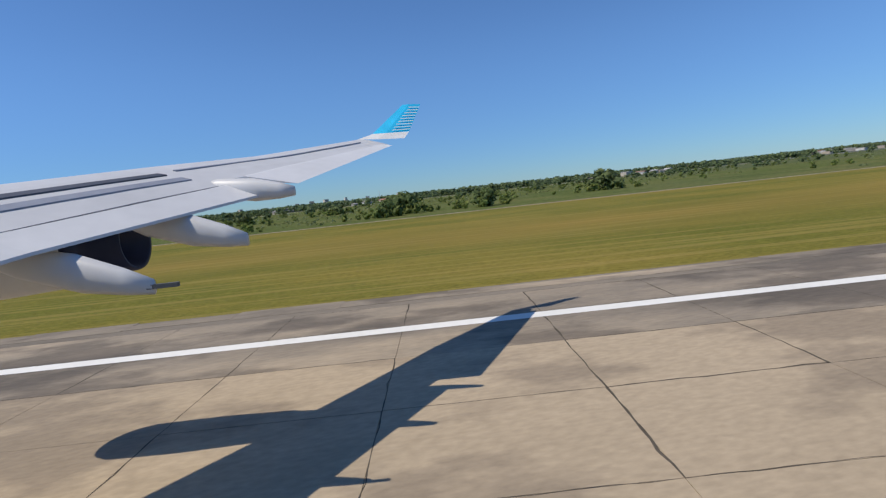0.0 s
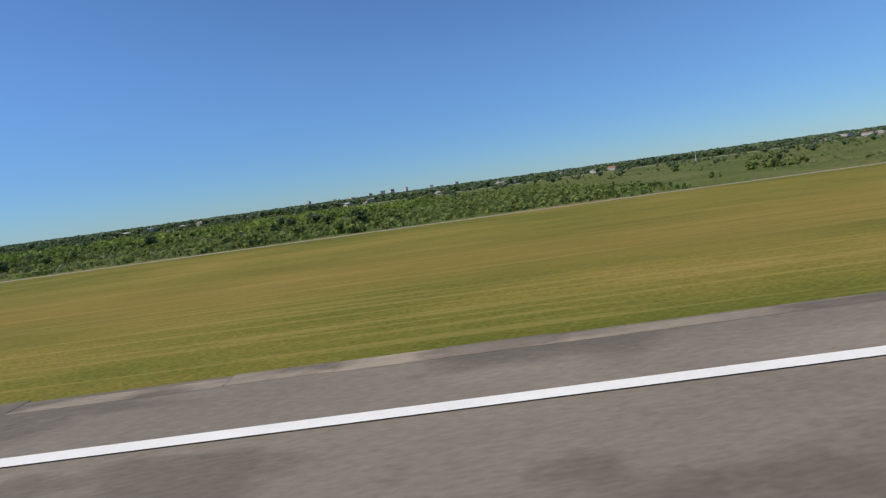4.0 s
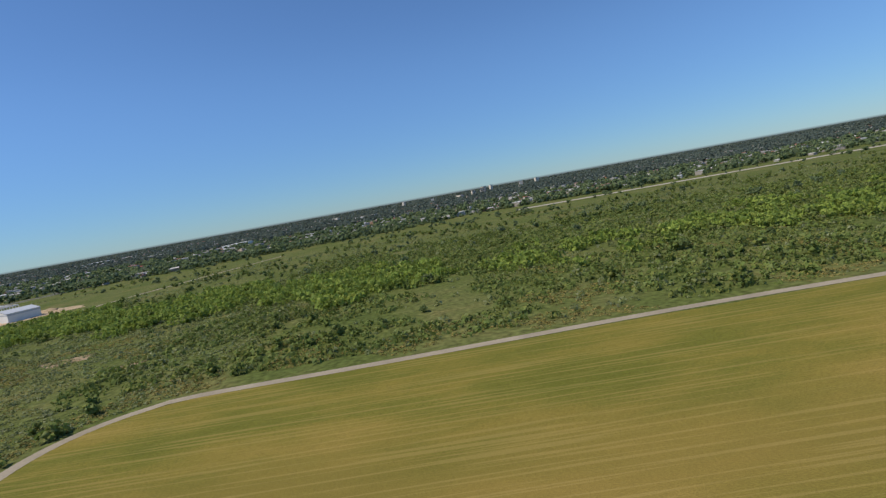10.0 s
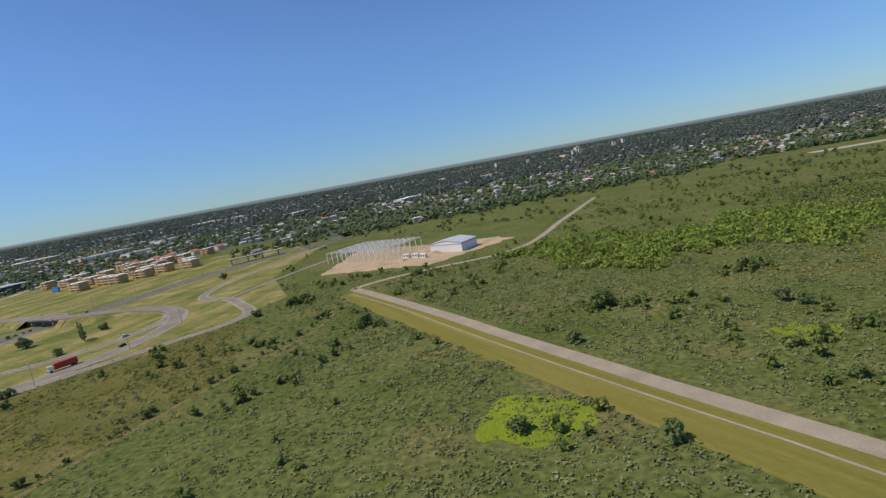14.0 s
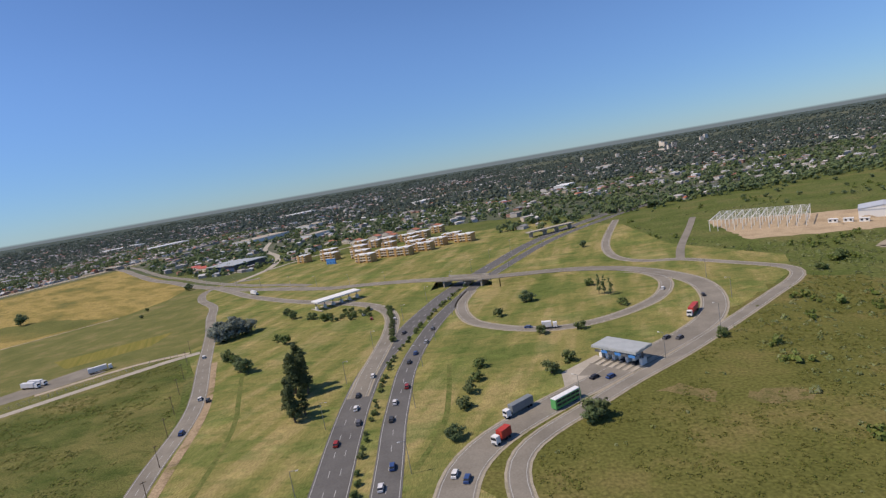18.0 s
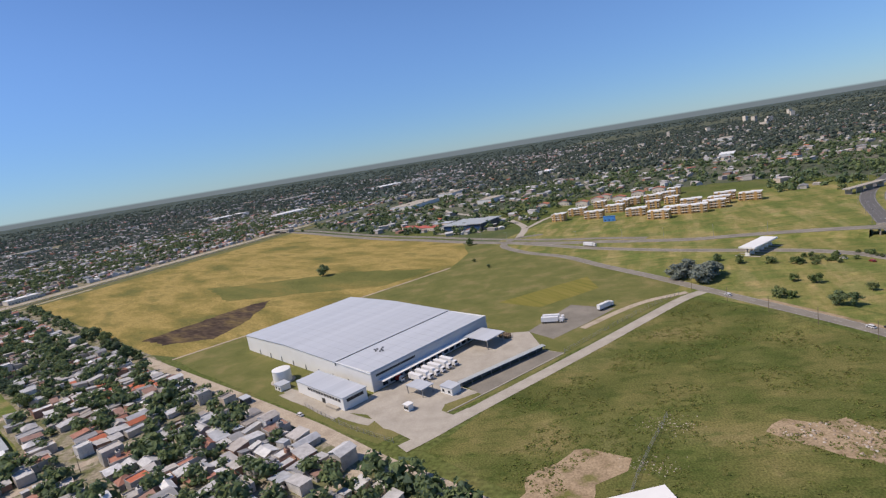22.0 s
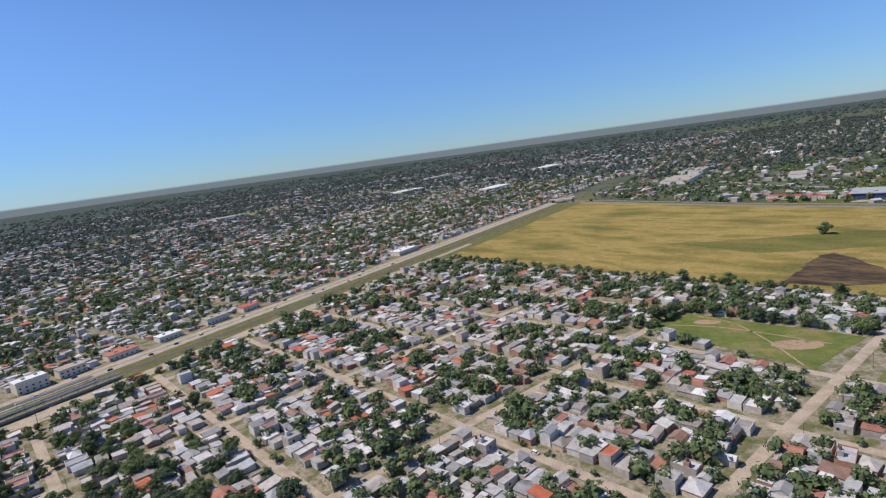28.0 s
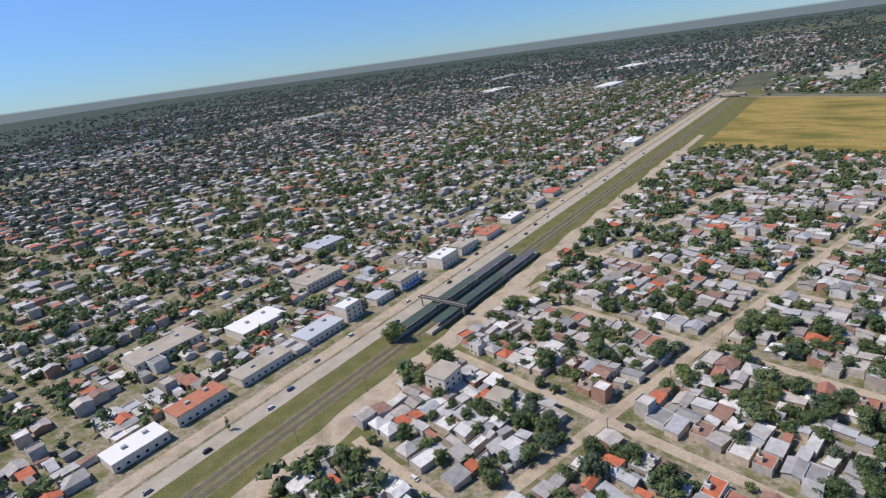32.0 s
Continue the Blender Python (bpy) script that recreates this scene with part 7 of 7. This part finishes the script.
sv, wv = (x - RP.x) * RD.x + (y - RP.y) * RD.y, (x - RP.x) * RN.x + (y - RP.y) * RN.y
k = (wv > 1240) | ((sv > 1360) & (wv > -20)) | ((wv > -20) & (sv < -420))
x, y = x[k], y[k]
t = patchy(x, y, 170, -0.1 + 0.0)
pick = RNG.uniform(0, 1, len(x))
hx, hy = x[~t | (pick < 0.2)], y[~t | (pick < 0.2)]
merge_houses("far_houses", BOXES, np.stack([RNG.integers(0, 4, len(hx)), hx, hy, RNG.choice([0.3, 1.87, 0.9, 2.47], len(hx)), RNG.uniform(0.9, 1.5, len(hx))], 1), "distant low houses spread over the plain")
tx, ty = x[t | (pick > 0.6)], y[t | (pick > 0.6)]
scatter("far_trees", FAR1, tx + 9, ty + 6, RNG.uniform(0.9, 2.0, len(tx)), [wood_hazed, bark], RNG, "dark haze-tinted trees among the distant houses", "trees")
for i, (x, y, w, h) in enumerate(((-640, 2750, 22, 30), (-690, 2650, 18, 24), (-620, 3000, 26, 34), (-1060, 2900, 20, 28), (-900, 2800, 24, 20), (-560, 3300, 22, 36), (-760, 2500, 30, 16), (-1300, 2300, 26, 14), (-400, 3100, 20, 28), (-250, 3500, 24, 30))):
    b = thing("tower_block", x, y, 0, 0.4 * i, label="pale distant tower block above the trees", category="tower block", group="distant tower blocks")
    part("body", Shape().box(-w / 2, w / 2, -w / 3, w / 3, 0, h).mesh("body", cream), b)
    part("roof", Shape().box(-w / 2 - 0.3, w / 2 + 0.3, -w / 3 - 0.3, w / 3 + 0.3, h, h + 0.8).mesh("roof", concrete), b)
    for lv in range(int(h / 3)):
        part("window_band", Shape().box(-w / 2 + 1, w / 2 - 1, -w / 3 - 0.1, -w / 3 + 0.1, 1 + lv * 3, 2.2 + lv * 3).mesh("window_band", dark_glass), b)
for x, y, w, d in ((-2010, 1150, 120, 60), (-1950, 1330, 90, 50), (-1820, 1010, 60, 30), (-2500, 1500, 110, 50), (-2900, 1800, 140, 60), (-2400, 2300, 160, 70), (-3000, 2600, 180, 60), (-1700, 1600, 80, 40), (-1100, 1900, 90, 40), (-1300, 1250, 70, 30), (-3500, 1500, 120, 50)):
    small_building("works_hall", x, y, w, d, 8, 1.2, white_sheet, white_sheet if w % 3 else concrete, "large pale works hall among the distant trees", "hall", glazed=False)

# ---- vehicles ----
WHEEL = Shape().cyl(0, 0.33, -0.12, 0.12, 0.33, 10, 0, axis="y").mesh("wheel", rubber)
CAR_BODY = Shape().box(-2.1, 2.1, -0.86, 0.86, 0.28, 0.85, 0, 0.06).box(-1.35, 1.2, -0.78, 0.78, 1.32, 1.42, 0, 0.08).mesh("body", car_paint)
cab = Shape()
cab.add([(-1.75, -0.8, 0.85), (1.55, -0.8, 0.85), (1.55, 0.8, 0.85), (-1.75, 0.8, 0.85), (-1.2, -0.7, 1.36), (0.95, -0.7, 1.36), (0.95, 0.7, 1.36), (-1.2, 0.7, 1.36)], [(4, 5, 6, 7), (0, 1, 5, 4), (1, 2, 6, 5), (2, 3, 7, 6), (3, 0, 4, 7)])
CAR_GLASS = cab.mesh("glazing", dark_glass)


def heading(x, y):
    best, ang = 1e9, 0.0
    for line, half in ROADS:
        for a, b in zip(line[:-1], line[1:]):
            dd = math.hypot((a[0] + b[0]) / 2 - x, (a[1] + b[1]) / 2 - y)
            if dd < best:
                best, ang = dd, math.atan2(b[1] - a[1], b[0] - a[0])
    return ang


def car(x, y, z=0.14, turn=None):
    c = thing("car", x, y, z, heading(x, y) if turn is None else turn, label="small car driving on the asphalt road", category="car", group="cars on the roads")
    shell = part("body", CAR_BODY, c)
    part("glazing", CAR_GLASS, shell)
    for i in (-1.3, 1.3):
        for j in (-0.78, 0.78):
            part("wheel", WHEEL, c, loc=(i, j, 0))


def truck(x, y, body, label, z=0.14, turn=None, ln=10.5):
    t = thing("truck", x, y, z, heading(x, y) if turn is None else turn, label=label, category="truck", group="trucks")
    part("trailer", Shape().box(-ln, 0, -1.25, 1.25, 1.1, 3.9, 0, 0.04).mesh("trailer", body), t)
    part("chassis", Shape().box(-ln, 3.2, -0.5, 0.5, 0.6, 1.1).mesh("chassis", shade_steel), t)
    cabin = part("cab", Shape().box(0.7, 2.9, -1.2, 1.2, 0.7, 3.1, 0, 0.12).mesh("cab", white_body), t)
    part("windscreen", Shape().box(2.72, 2.86, -1.0, 1.0, 1.9, 2.8).mesh("windscreen", dark_glass), cabin)
    w = Shape().cyl(0, 0.5, -0.16, 0.16, 0.5, 12, 0, axis="y").mesh("wheel", rubber)
    for i in (-ln + 1.2, -ln + 2.6, 1.8):
        for j in (-1.05, 1.05):
            part("wheel", w, t, loc=(i, j, 0))


for x, y in ((-1433, 113), (-1429, 110), (-1462, 153), (-1475, 153), (-1482, 200), (-1455, 109), (-1454, 120), (-1462, 183), (-1467, 213), (-1483, 179), (-1343, 204), (-1348, 206), (-1329, 286), (-1314, 263), (-1378, 171), (-1384, 172), (-1408, 245), (-1555, 160), (-1569, 196), (-1563, 193), (-1610, 265), (-1519, 331), (-1521, 318), (-1463, 264), (-1463, 241), (-1511, 304), (-1493, 296), (-1480, 263), (-1480, 166), (-1479, 138), (-1464, 168), (-1466, 225), (-1370, 186), (-1366, 182)):
    car(x, y)
for i in range(26):
    p = rail(-330 + i * 27 + R.uniform(-8, 8), R.choice((25, 29, 38, 41, 25)))
    car(p.x, p.y, 0.15, RT + R.choice((0, math.pi)))
for i in range(14):
    p = grid(A_LINES[R.randrange(len(A_LINES))] + 1.5, R.uniform(-450, 180))
    car(p.x, p.y, 0.15, TURN_V)
truck(-1416.5, 147.5, grey_body, "articulated truck with a grey tarpaulin trailer on the ramp")
truck(-1420, 130, red_body, "short red and white tanker truck on the ramp", ln=5)
truck(-1329.5, 233, red_body, "articulated truck with a red trailer on the ramp")
truck(-1396, 240, white_body, "white box truck on the loop ramp", ln=5)
truck(-1672, 456, white_body, "white box truck on the bridge road")
for i in range(6):
    truck(*yard(160, 20 + i * 4.6), white_body, "white articulated truck backed up to the loading dock", 0.13, WA, 9)
truck(-1713, 246, white_body, "white articulated truck parked in the truck park", 0.16, -0.12)
truck(-1712, 250, white_body, "white articulated truck parked in the truck park", 0.16, -0.12)
truck(-1680, 267, white_body, "white articulated truck parked in the truck park", 0.16, 0.75)
truck(-1797.6, 178.4, red_body, "small red lorry standing beside the docks", 0.14, WA, 4)
bus = thing("coach", -1396.5, 152.8, 0.16, heading(-1396.5, 152.8), label="double-deck coach with green sides and a white roof", category="bus")
part("body", Shape().box(-6.5, 6.5, -1.27, 1.27, 0.4, 3.9, 0, 0.05).mesh("body", green_body), bus)
part("roof", Shape().box(-6.4, 6.4, -1.2, 1.2, 3.9, 4.1, 0, 0.08).mesh("roof", white_body), bus, "white roof")
for z in (1.3, 2.7):
    for y in (-1.3, 1.24):
        for i in range(5):
            part("window", Shape().box(-1.05, 1.05, y, y + 0.06, z, z + 0.8).mesh("window", dark_glass), bus, loc=(-4.9 + i * 2.4, 0, 0))
for i in (-4.2, -3.0, 4.0):
    for j in (-1.1, 1.1):
        part("wheel", Shape().cyl(0, 0.5, -0.15, 0.15, 0.5, 12, 0, axis="y").mesh("wheel", rubber), bus, loc=(i, j, 0))

# ---- approach light units beside the runway ----
unit_paint = material("unit_paint", [(0.55, 0.3, 0.06), (0.62, 0.36, 0.09)], 0.5, 3.0, 0.5, bump=0.0, spread=-0.2)


def light_unit(x, y):
    p = thing("approach_light", x, y, 0, 0, label="long low orange approach light box on thin legs in the grass", category="runway light", group="approach lights beside the runway")
    part("housing", Shape().box(-0.58, 0.58, -0.2, 0.2, 0.36, 0.62).mesh("housing", unit_paint), p)
    part("lens_face", Shape().box(0.582, 0.6, -0.16, 0.16, 0.4, 0.58).mesh("lens_face", shade_steel), p, "dark lens front")
    for lx in (-0.42, 0.42):
        part("leg", Shape().cyl(lx, 0, 0, 0.36, 0.035, 7, 0, 0.035).mesh("leg", steel), p)


for x, y in ((-218.4, 31.9), (-218.1, 37.4), (-217.3, 42.0), (-217.5, 47.8)):
    light_unit(x, y)


# ---- poles ----
def street_lamp(x, y, turn, h=11.0):
    p = thing("street_lamp", x, y, 0, turn, label="slim grey street lamp with one arm beside the road", category="street lamp", group="street lamps")
    part("pole", Shape().cyl(0, 0, 0, h, 0.13, 7, 0, 0.08).mesh("pole", steel), p)
    part("arm", Shape().box(0, 2.2, -0.05, 0.05, h - 0.1, h).mesh("arm", steel), p)
    part("lamp_head", Shape().box(1.7, 2.6, -0.15, 0.15, h - 0.2, h - 0.02).mesh("lamp_head", white_sheet), p)


TOLL = [(-1326, 336), (-1312, 310), (-1307, 286), (-1311, 256), (-1321.8, 229), (-1338, 209), (-1359.5, 190), (-1377, 174.5), (-1397, 157.5), (-1415, 140.5), (-1425, 127.5)]
for pts, off in ((HWY, 9.0), (HWY2, -7.4), (CROSS[4:11], 8.0), (TOLL, 8.2)):
    ln = smooth_line(pts, 12)
    last_lamp = ln[0]
    for i in range(2, len(ln) - 1):
        if (ln[i] - last_lamp).length < 38:
            continue
        last_lamp = ln[i]
        d = (ln[i + 1] - ln[i - 1]).normalized()
        q = ln[i] + Vector((-d.y, d.x)) * off
        street_lamp(q.x, q.y, math.atan2(d.y, d.x) + (-1.57 if off > 0 else 1.57))


def power_pole(x, y, turn):
    p = thing("power_pole", x, y, 0, turn, label="wooden power pole with a short crossarm beside the street", category="power pole", group="power poles")
    part("pole", Shape().cyl(0, 0, 0, 9, 0.15, 6, 0, 0.1).mesh("pole", wood), p)
    part("crossarm", Shape().box(-0.9, 0.9, -0.06, 0.06, 8.3, 8.5).mesh("crossarm", wood), p)


for b in (-360, -238, -122, 0, 122):
    for a in range(-330, 190, 46):
        q = grid(a, b + 5)
        if inside(SUB, q.x, q.y):
            power_pole(q.x, q.y, TURN_U)
for s in range(-300, 500, 45):
    q = rail(s, -11)
    power_pole(q.x, q.y, RT)
for pt in [(-1528 - i * 13.5 - 5, 110 + i * 24) for i in range(8)]:
    power_pole(pt[0], pt[1], 1.0)

# ---- airfield fittings ----
box = thing("equipment_cabinet", -160, 78, 0, 0.2, label="small white equipment cabinet on the airfield grass", category="cabinet")
part("body", Shape().box(-0.9, 0.9, -0.5, 0.5, 0.3, 1.6).mesh("body", white_sheet), box)
part("foot", Shape().box(-0.7, 0.7, -0.4, 0.4, 0, 0.3).mesh("foot", concrete), box)
mast = thing("mast", -60, 560, 0, 0, label="slim white lattice mast in the scrub", category="mast")
part("pole", Shape().cyl(0, 0, 0, 14, 0.3, 6, 0, 0.15).mesh("pole", white_sheet), mast)
far_strip = tagged(set_at(new("taxiway", link_mesh("taxiway", [(-700, 700, 0.1), (900, 640, 0.1), (900, 665, 0.1), (-700, 722, 0.1)], [(0, 1, 2, 3)], concrete))), label="distant pale concrete taxiway across the plain", category="taxiway", kind="structure")

# ---- the airliner's wing over the runway, as the aircraft rolls at the start ----
wing_skin = material("wing_skin", [(0.55, 0.55, 0.55), (0.6, 0.6, 0.6)], 0.3, 2.5, 0.4, bump=0.0, spread=-0.24)
flap_skin = material("flap_skin", [(0.62, 0.62, 0.62), (0.67, 0.67, 0.67)], 0.3, 2.5, 0.4, bump=0.0, spread=-0.24)
seam_dark = material("wing_gap", [(0.07, 0.08, 0.1), (0.1, 0.11, 0.14)], 0.5, 3.0, 0.6, bump=0.0, spread=-0.2)
vane_grey = material("flap_vane", [(0.25, 0.27, 0.32), (0.3, 0.32, 0.37)], 0.5, 3.0, 0.5, bump=0.0, spread=-0.2)
cyan = material("winglet_blue", [(0.02, 0.5, 0.82), (0.03, 0.56, 0.86)], 0.5, 2.0, 0.35, bump=0.0, spread=-0.2)
nozzle = material("engine_blue", [(0.015, 0.02, 0.05), (0.02, 0.03, 0.07)], 0.5, 2.0, 0.4, bump=0.0, spread=-0.2)
wing = thing("airliner_wing", 0, 0, 0, 0, label="grey swept airliner wing with flaps, engine and blue winglet", category="aircraft wing")
# stations: y, leading edge x, z, trailing edge x, z, thickness
SPAN = [(3.0, -15.0, 5.5, -8.6, 5.1, 0.95), (8.0, -11.6, 6.45, -7.9, 5.75, 0.7), (11.0, -9.56, 6.85, -6.6, 6.2, 0.52), (14.0, -7.7, 7.2, -4.9, 6.6, 0.4), (17.0, -5.9, 7.5, -3.35, 7.1, 0.28), (21.3, -2.95, 8.18, -1.75, 7.85, 0.14)]


def loft(sections, closed=True):
    vs, fs = [], []
    k = len(sections[0])
    for s in sections:
        vs += s
    for i in range(len(sections) - 1):
        for j in range(k if closed else k - 1):
            a, b = i * k + j, i * k + (j + 1) % k
            fs.append((a, b, b + k, a + k))
    return vs, fs + [tuple(range(k - 1, -1, -1)), tuple(range(len(vs) - k, len(vs)))]


def foil(y, x0, z0, x1, z1, th, a=0.0, b=1.0):
    """A closed section between two fractions of the chord."""
    up, dn = [], []
    for q in (0.0, 0.04, 0.15, 0.35, 0.6, 0.8, 1.0):
        q = a + (b - a) * q
        h = th * (1.5 * math.sqrt(max(q, 0)) * (1 - q) + 0.03)
        c = (x0 + (x1 - x0) * q, z0 + (z1 - z0) * q)
        up.append((c[0], y, c[1] + h * 0.6))
        dn.append((c[0], y, c[1] - h * 0.55))
    return up + dn[::-1]


v, f = loft([foil(*s) for s in SPAN])
part("wing_panel", link_mesh("wing_panel", v, f, wing_skin), wing, "smooth light grey wing skin")
for y0, y1 in ((3.2, 12.9),):
    secs = []
    for y in (y0, 8.0, y1):
        i = next(k for k in range(len(SPAN) - 1) if SPAN[k + 1][0] >= y)
        t = (y - SPAN[i][0]) / (SPAN[i + 1][0] - SPAN[i][0])
        x1, z1 = (SPAN[i][c] + (SPAN[i + 1][c] - SPAN[i][c]) * t for c in (3, 4))
        secs.append([(x1 - 0.05, y, z1 - 0.02), (x1 + 0.15, y, z1 + 0.03), (x1 + 1.0, y, z1 - 0.3), (x1 + 1.02, y, z1 - 0.36), (x1 + 0.1, y, z1 - 0.2)])
    v, f = loft(secs)
    part("flap", link_mesh("flap", v, f, flap_skin), wing, "lowered pale grey flap")
    v, f = loft([[(p[0][0] - 0.25, p[0][1], p[0][2] + 0.06), (p[0][0] + 0.02, p[0][1], p[0][2] + 0.045), (p[0][0], p[0][1], p[0][2] - 0.1)] for p in secs])
    part("flap_gap", link_mesh("flap_gap", v, f, seam_dark), wing, "dark gap in front of the flap")
def chord_strip(name, y0, y1, q0, q1, mat, label):
    """A thin band lying on the upper skin between two fractions of the chord."""
    secs = []
    for y in np.linspace(y0, y1, 8):
        i = next(k for k in range(len(SPAN) - 1) if SPAN[k + 1][0] >= y)
        t = (y - SPAN[i][0]) / (SPAN[i + 1][0] - SPAN[i][0])
        x0, z0, x1, z1, th = (SPAN[i][c] + (SPAN[i + 1][c] - SPAN[i][c]) * t for c in (1, 2, 3, 4, 5))
        ring = []
        for q, up in ((q0, 0.03), (q1, 0.03), (q1, -0.05), (q0, -0.05)):
            h = th * (1.5 * math.sqrt(q) * (1 - q) + 0.03)
            ring.append((x0 + (x1 - x0) * q, float(y), z0 + (z1 - z0) * q + h * 0.6 + up))
        secs.append(ring)
    v, f = loft(secs)
    part(name, link_mesh(name, v, f, mat), wing, label)


chord_strip("slot", 3.2, 12.9, 0.47, 0.55, seam_dark, "dark open slot before the flap")
chord_strip("vane", 3.2, 12.9, 0.67, 0.76, vane_grey, "blue-grey band on the flap")
chord_strip("panel_joint", 13.4, 20.6, 0.42, 0.45, vane_grey, "thin grey joint before the aileron")
v, f = loft([[(-5.4, 13.6, 6.68), (-5.1, 13.6, 6.7), (-3.7, 13.6, 6.36), (-5.0, 13.6, 6.52)], [(-2.3, 20.9, 7.84), (-2.05, 20.9, 7.87), (-1.6, 20.9, 7.78), (-1.95, 20.9, 7.8)]])
part("aileron", link_mesh("aileron", v, f, flap_skin), wing)
for (ya, xa, za), (yb, xb, zb), r in (((13.2, -6.3, 6.5), (12.8, -3.6, 6.15), 0.3), ((11.2, -7.4, 5.95), (10.8, -4.25, 5.15), 0.36), ((8.8, -8.6, 5.5), (8.5, -5.2, 4.6), 0.36)):
    ring = []
    for q, rr in ((0, 0.25), (0.25, 0.85), (0.6, 1.0), (0.85, 0.7), (1.0, 0.4)):
        c = (xa + (xb - xa) * q, ya + (yb - ya) * q, za + (zb - za) * q)
        ring.append([(c[0], c[1] + r * rr * 0.6 * math.cos(i * 0.785), c[2] + r * rr * math.sin(i * 0.785)) for i in range(8)])
    v, f = loft(ring)
    part("flap_fairing", link_mesh("flap_fairing", v, f, wing_skin, smooth=True), wing, "pointed grey flap track fairing")
def turned(name, profile, mat, label):
    v, f = loft([[(x, 11.7 + rr * math.cos(i * 0.2618), 5.35 + rr * math.sin(i * 0.2618)) for i in range(24)] for x, rr in profile])
    return part(name, link_mesh(name, v, f, mat, smooth=True), wing, label)


turned("engine_nacelle", ((-12.5, 0.85), (-12.2, 1.0), (-10.5, 1.05), (-8.5, 0.92), (-8.45, 0.84)), wing_skin, "pale grey engine nacelle")
turned("engine_nozzle", ((-8.5, 0.85), (-7.9, 0.78), (-7.2, 0.68), (-7.22, 0.6), (-7.9, 0.45)), nozzle, "dark blue engine nozzle")
part("pylon", Shape().box(-11.5, -8.2, 11.55, 11.85, 5.9, 6.7).mesh("pylon", wing_skin), wing)
TIP = [[(-3.0, 21.3, 8.2), (-2.2, 21.38, 8.14), (-1.1, 21.4, 8.06), (-2.2, 21.3, 8.12)], [(-2.4, 21.55, 8.38), (-1.85, 21.64, 8.36), (-0.9, 21.66, 8.34), (-1.85, 21.54, 8.36)], [(-1.08, 22.3, 9.54), (-0.8, 22.36, 9.54), (-0.32, 22.36, 9.5), (-0.8, 22.3, 9.54)]]
v, f = loft(TIP[:2])
part("winglet_root", link_mesh("winglet_root", v, f, white_body), wing, "white winglet root")
v, f = loft(TIP[1:])
part("winglet", link_mesh("winglet", v, f, cyan), wing, "bright blue upturned winglet")
near_a, near_b, tip_a, tip_b = Vector(TIP[1][3]), Vector(TIP[1][2]), Vector(TIP[2][3]), Vector(TIP[2][2])
lift = Vector((0, -0.03, 0.02))
for i in range(9):
    s0, s1 = 0.06 + i * 0.1, 0.085 + i * 0.1
    q = [near_a.lerp(tip_a, s0), near_b.lerp(tip_b, s0), near_b.lerp(tip_b, s1), near_a.lerp(tip_a, s1)]
    q[0], q[3] = q[0].lerp(q[1], 0.2), q[3].lerp(q[2], 0.2)
    part("stripe", link_mesh("stripe", [tuple(p + lift) for p in q], [(0, 1, 2, 3)], white_body), wing, "thin white stripe")
part("drain_mast", Shape().cyl(-5.25, 4.6, 8.45, 8.5, 0.05, 8, 0, axis="y").box(-5.3, -4.75, 8.42, 8.52, 4.56, 4.64).mesh("drain_mast", shade_steel), wing, "short dark drain mast")
part("gear_leg", Shape().cyl(-12.2, 4.6, 1.2, 5.4, 0.22, 10).mesh("gear_leg", steel), wing)
for x in (-13.0, -11.4):
    for y in (4.1, 5.1):
        part("gear_wheel", Shape().cyl(x, 0.72, y - 0.2, y + 0.2, 0.65, 16, 0, axis="y").mesh("gear_wheel", rubber), wing)
part("gear_beam", Shape().box(-13.2, -11.2, 4.45, 4.75, 0.6, 0.95).mesh("gear_beam", steel), wing)
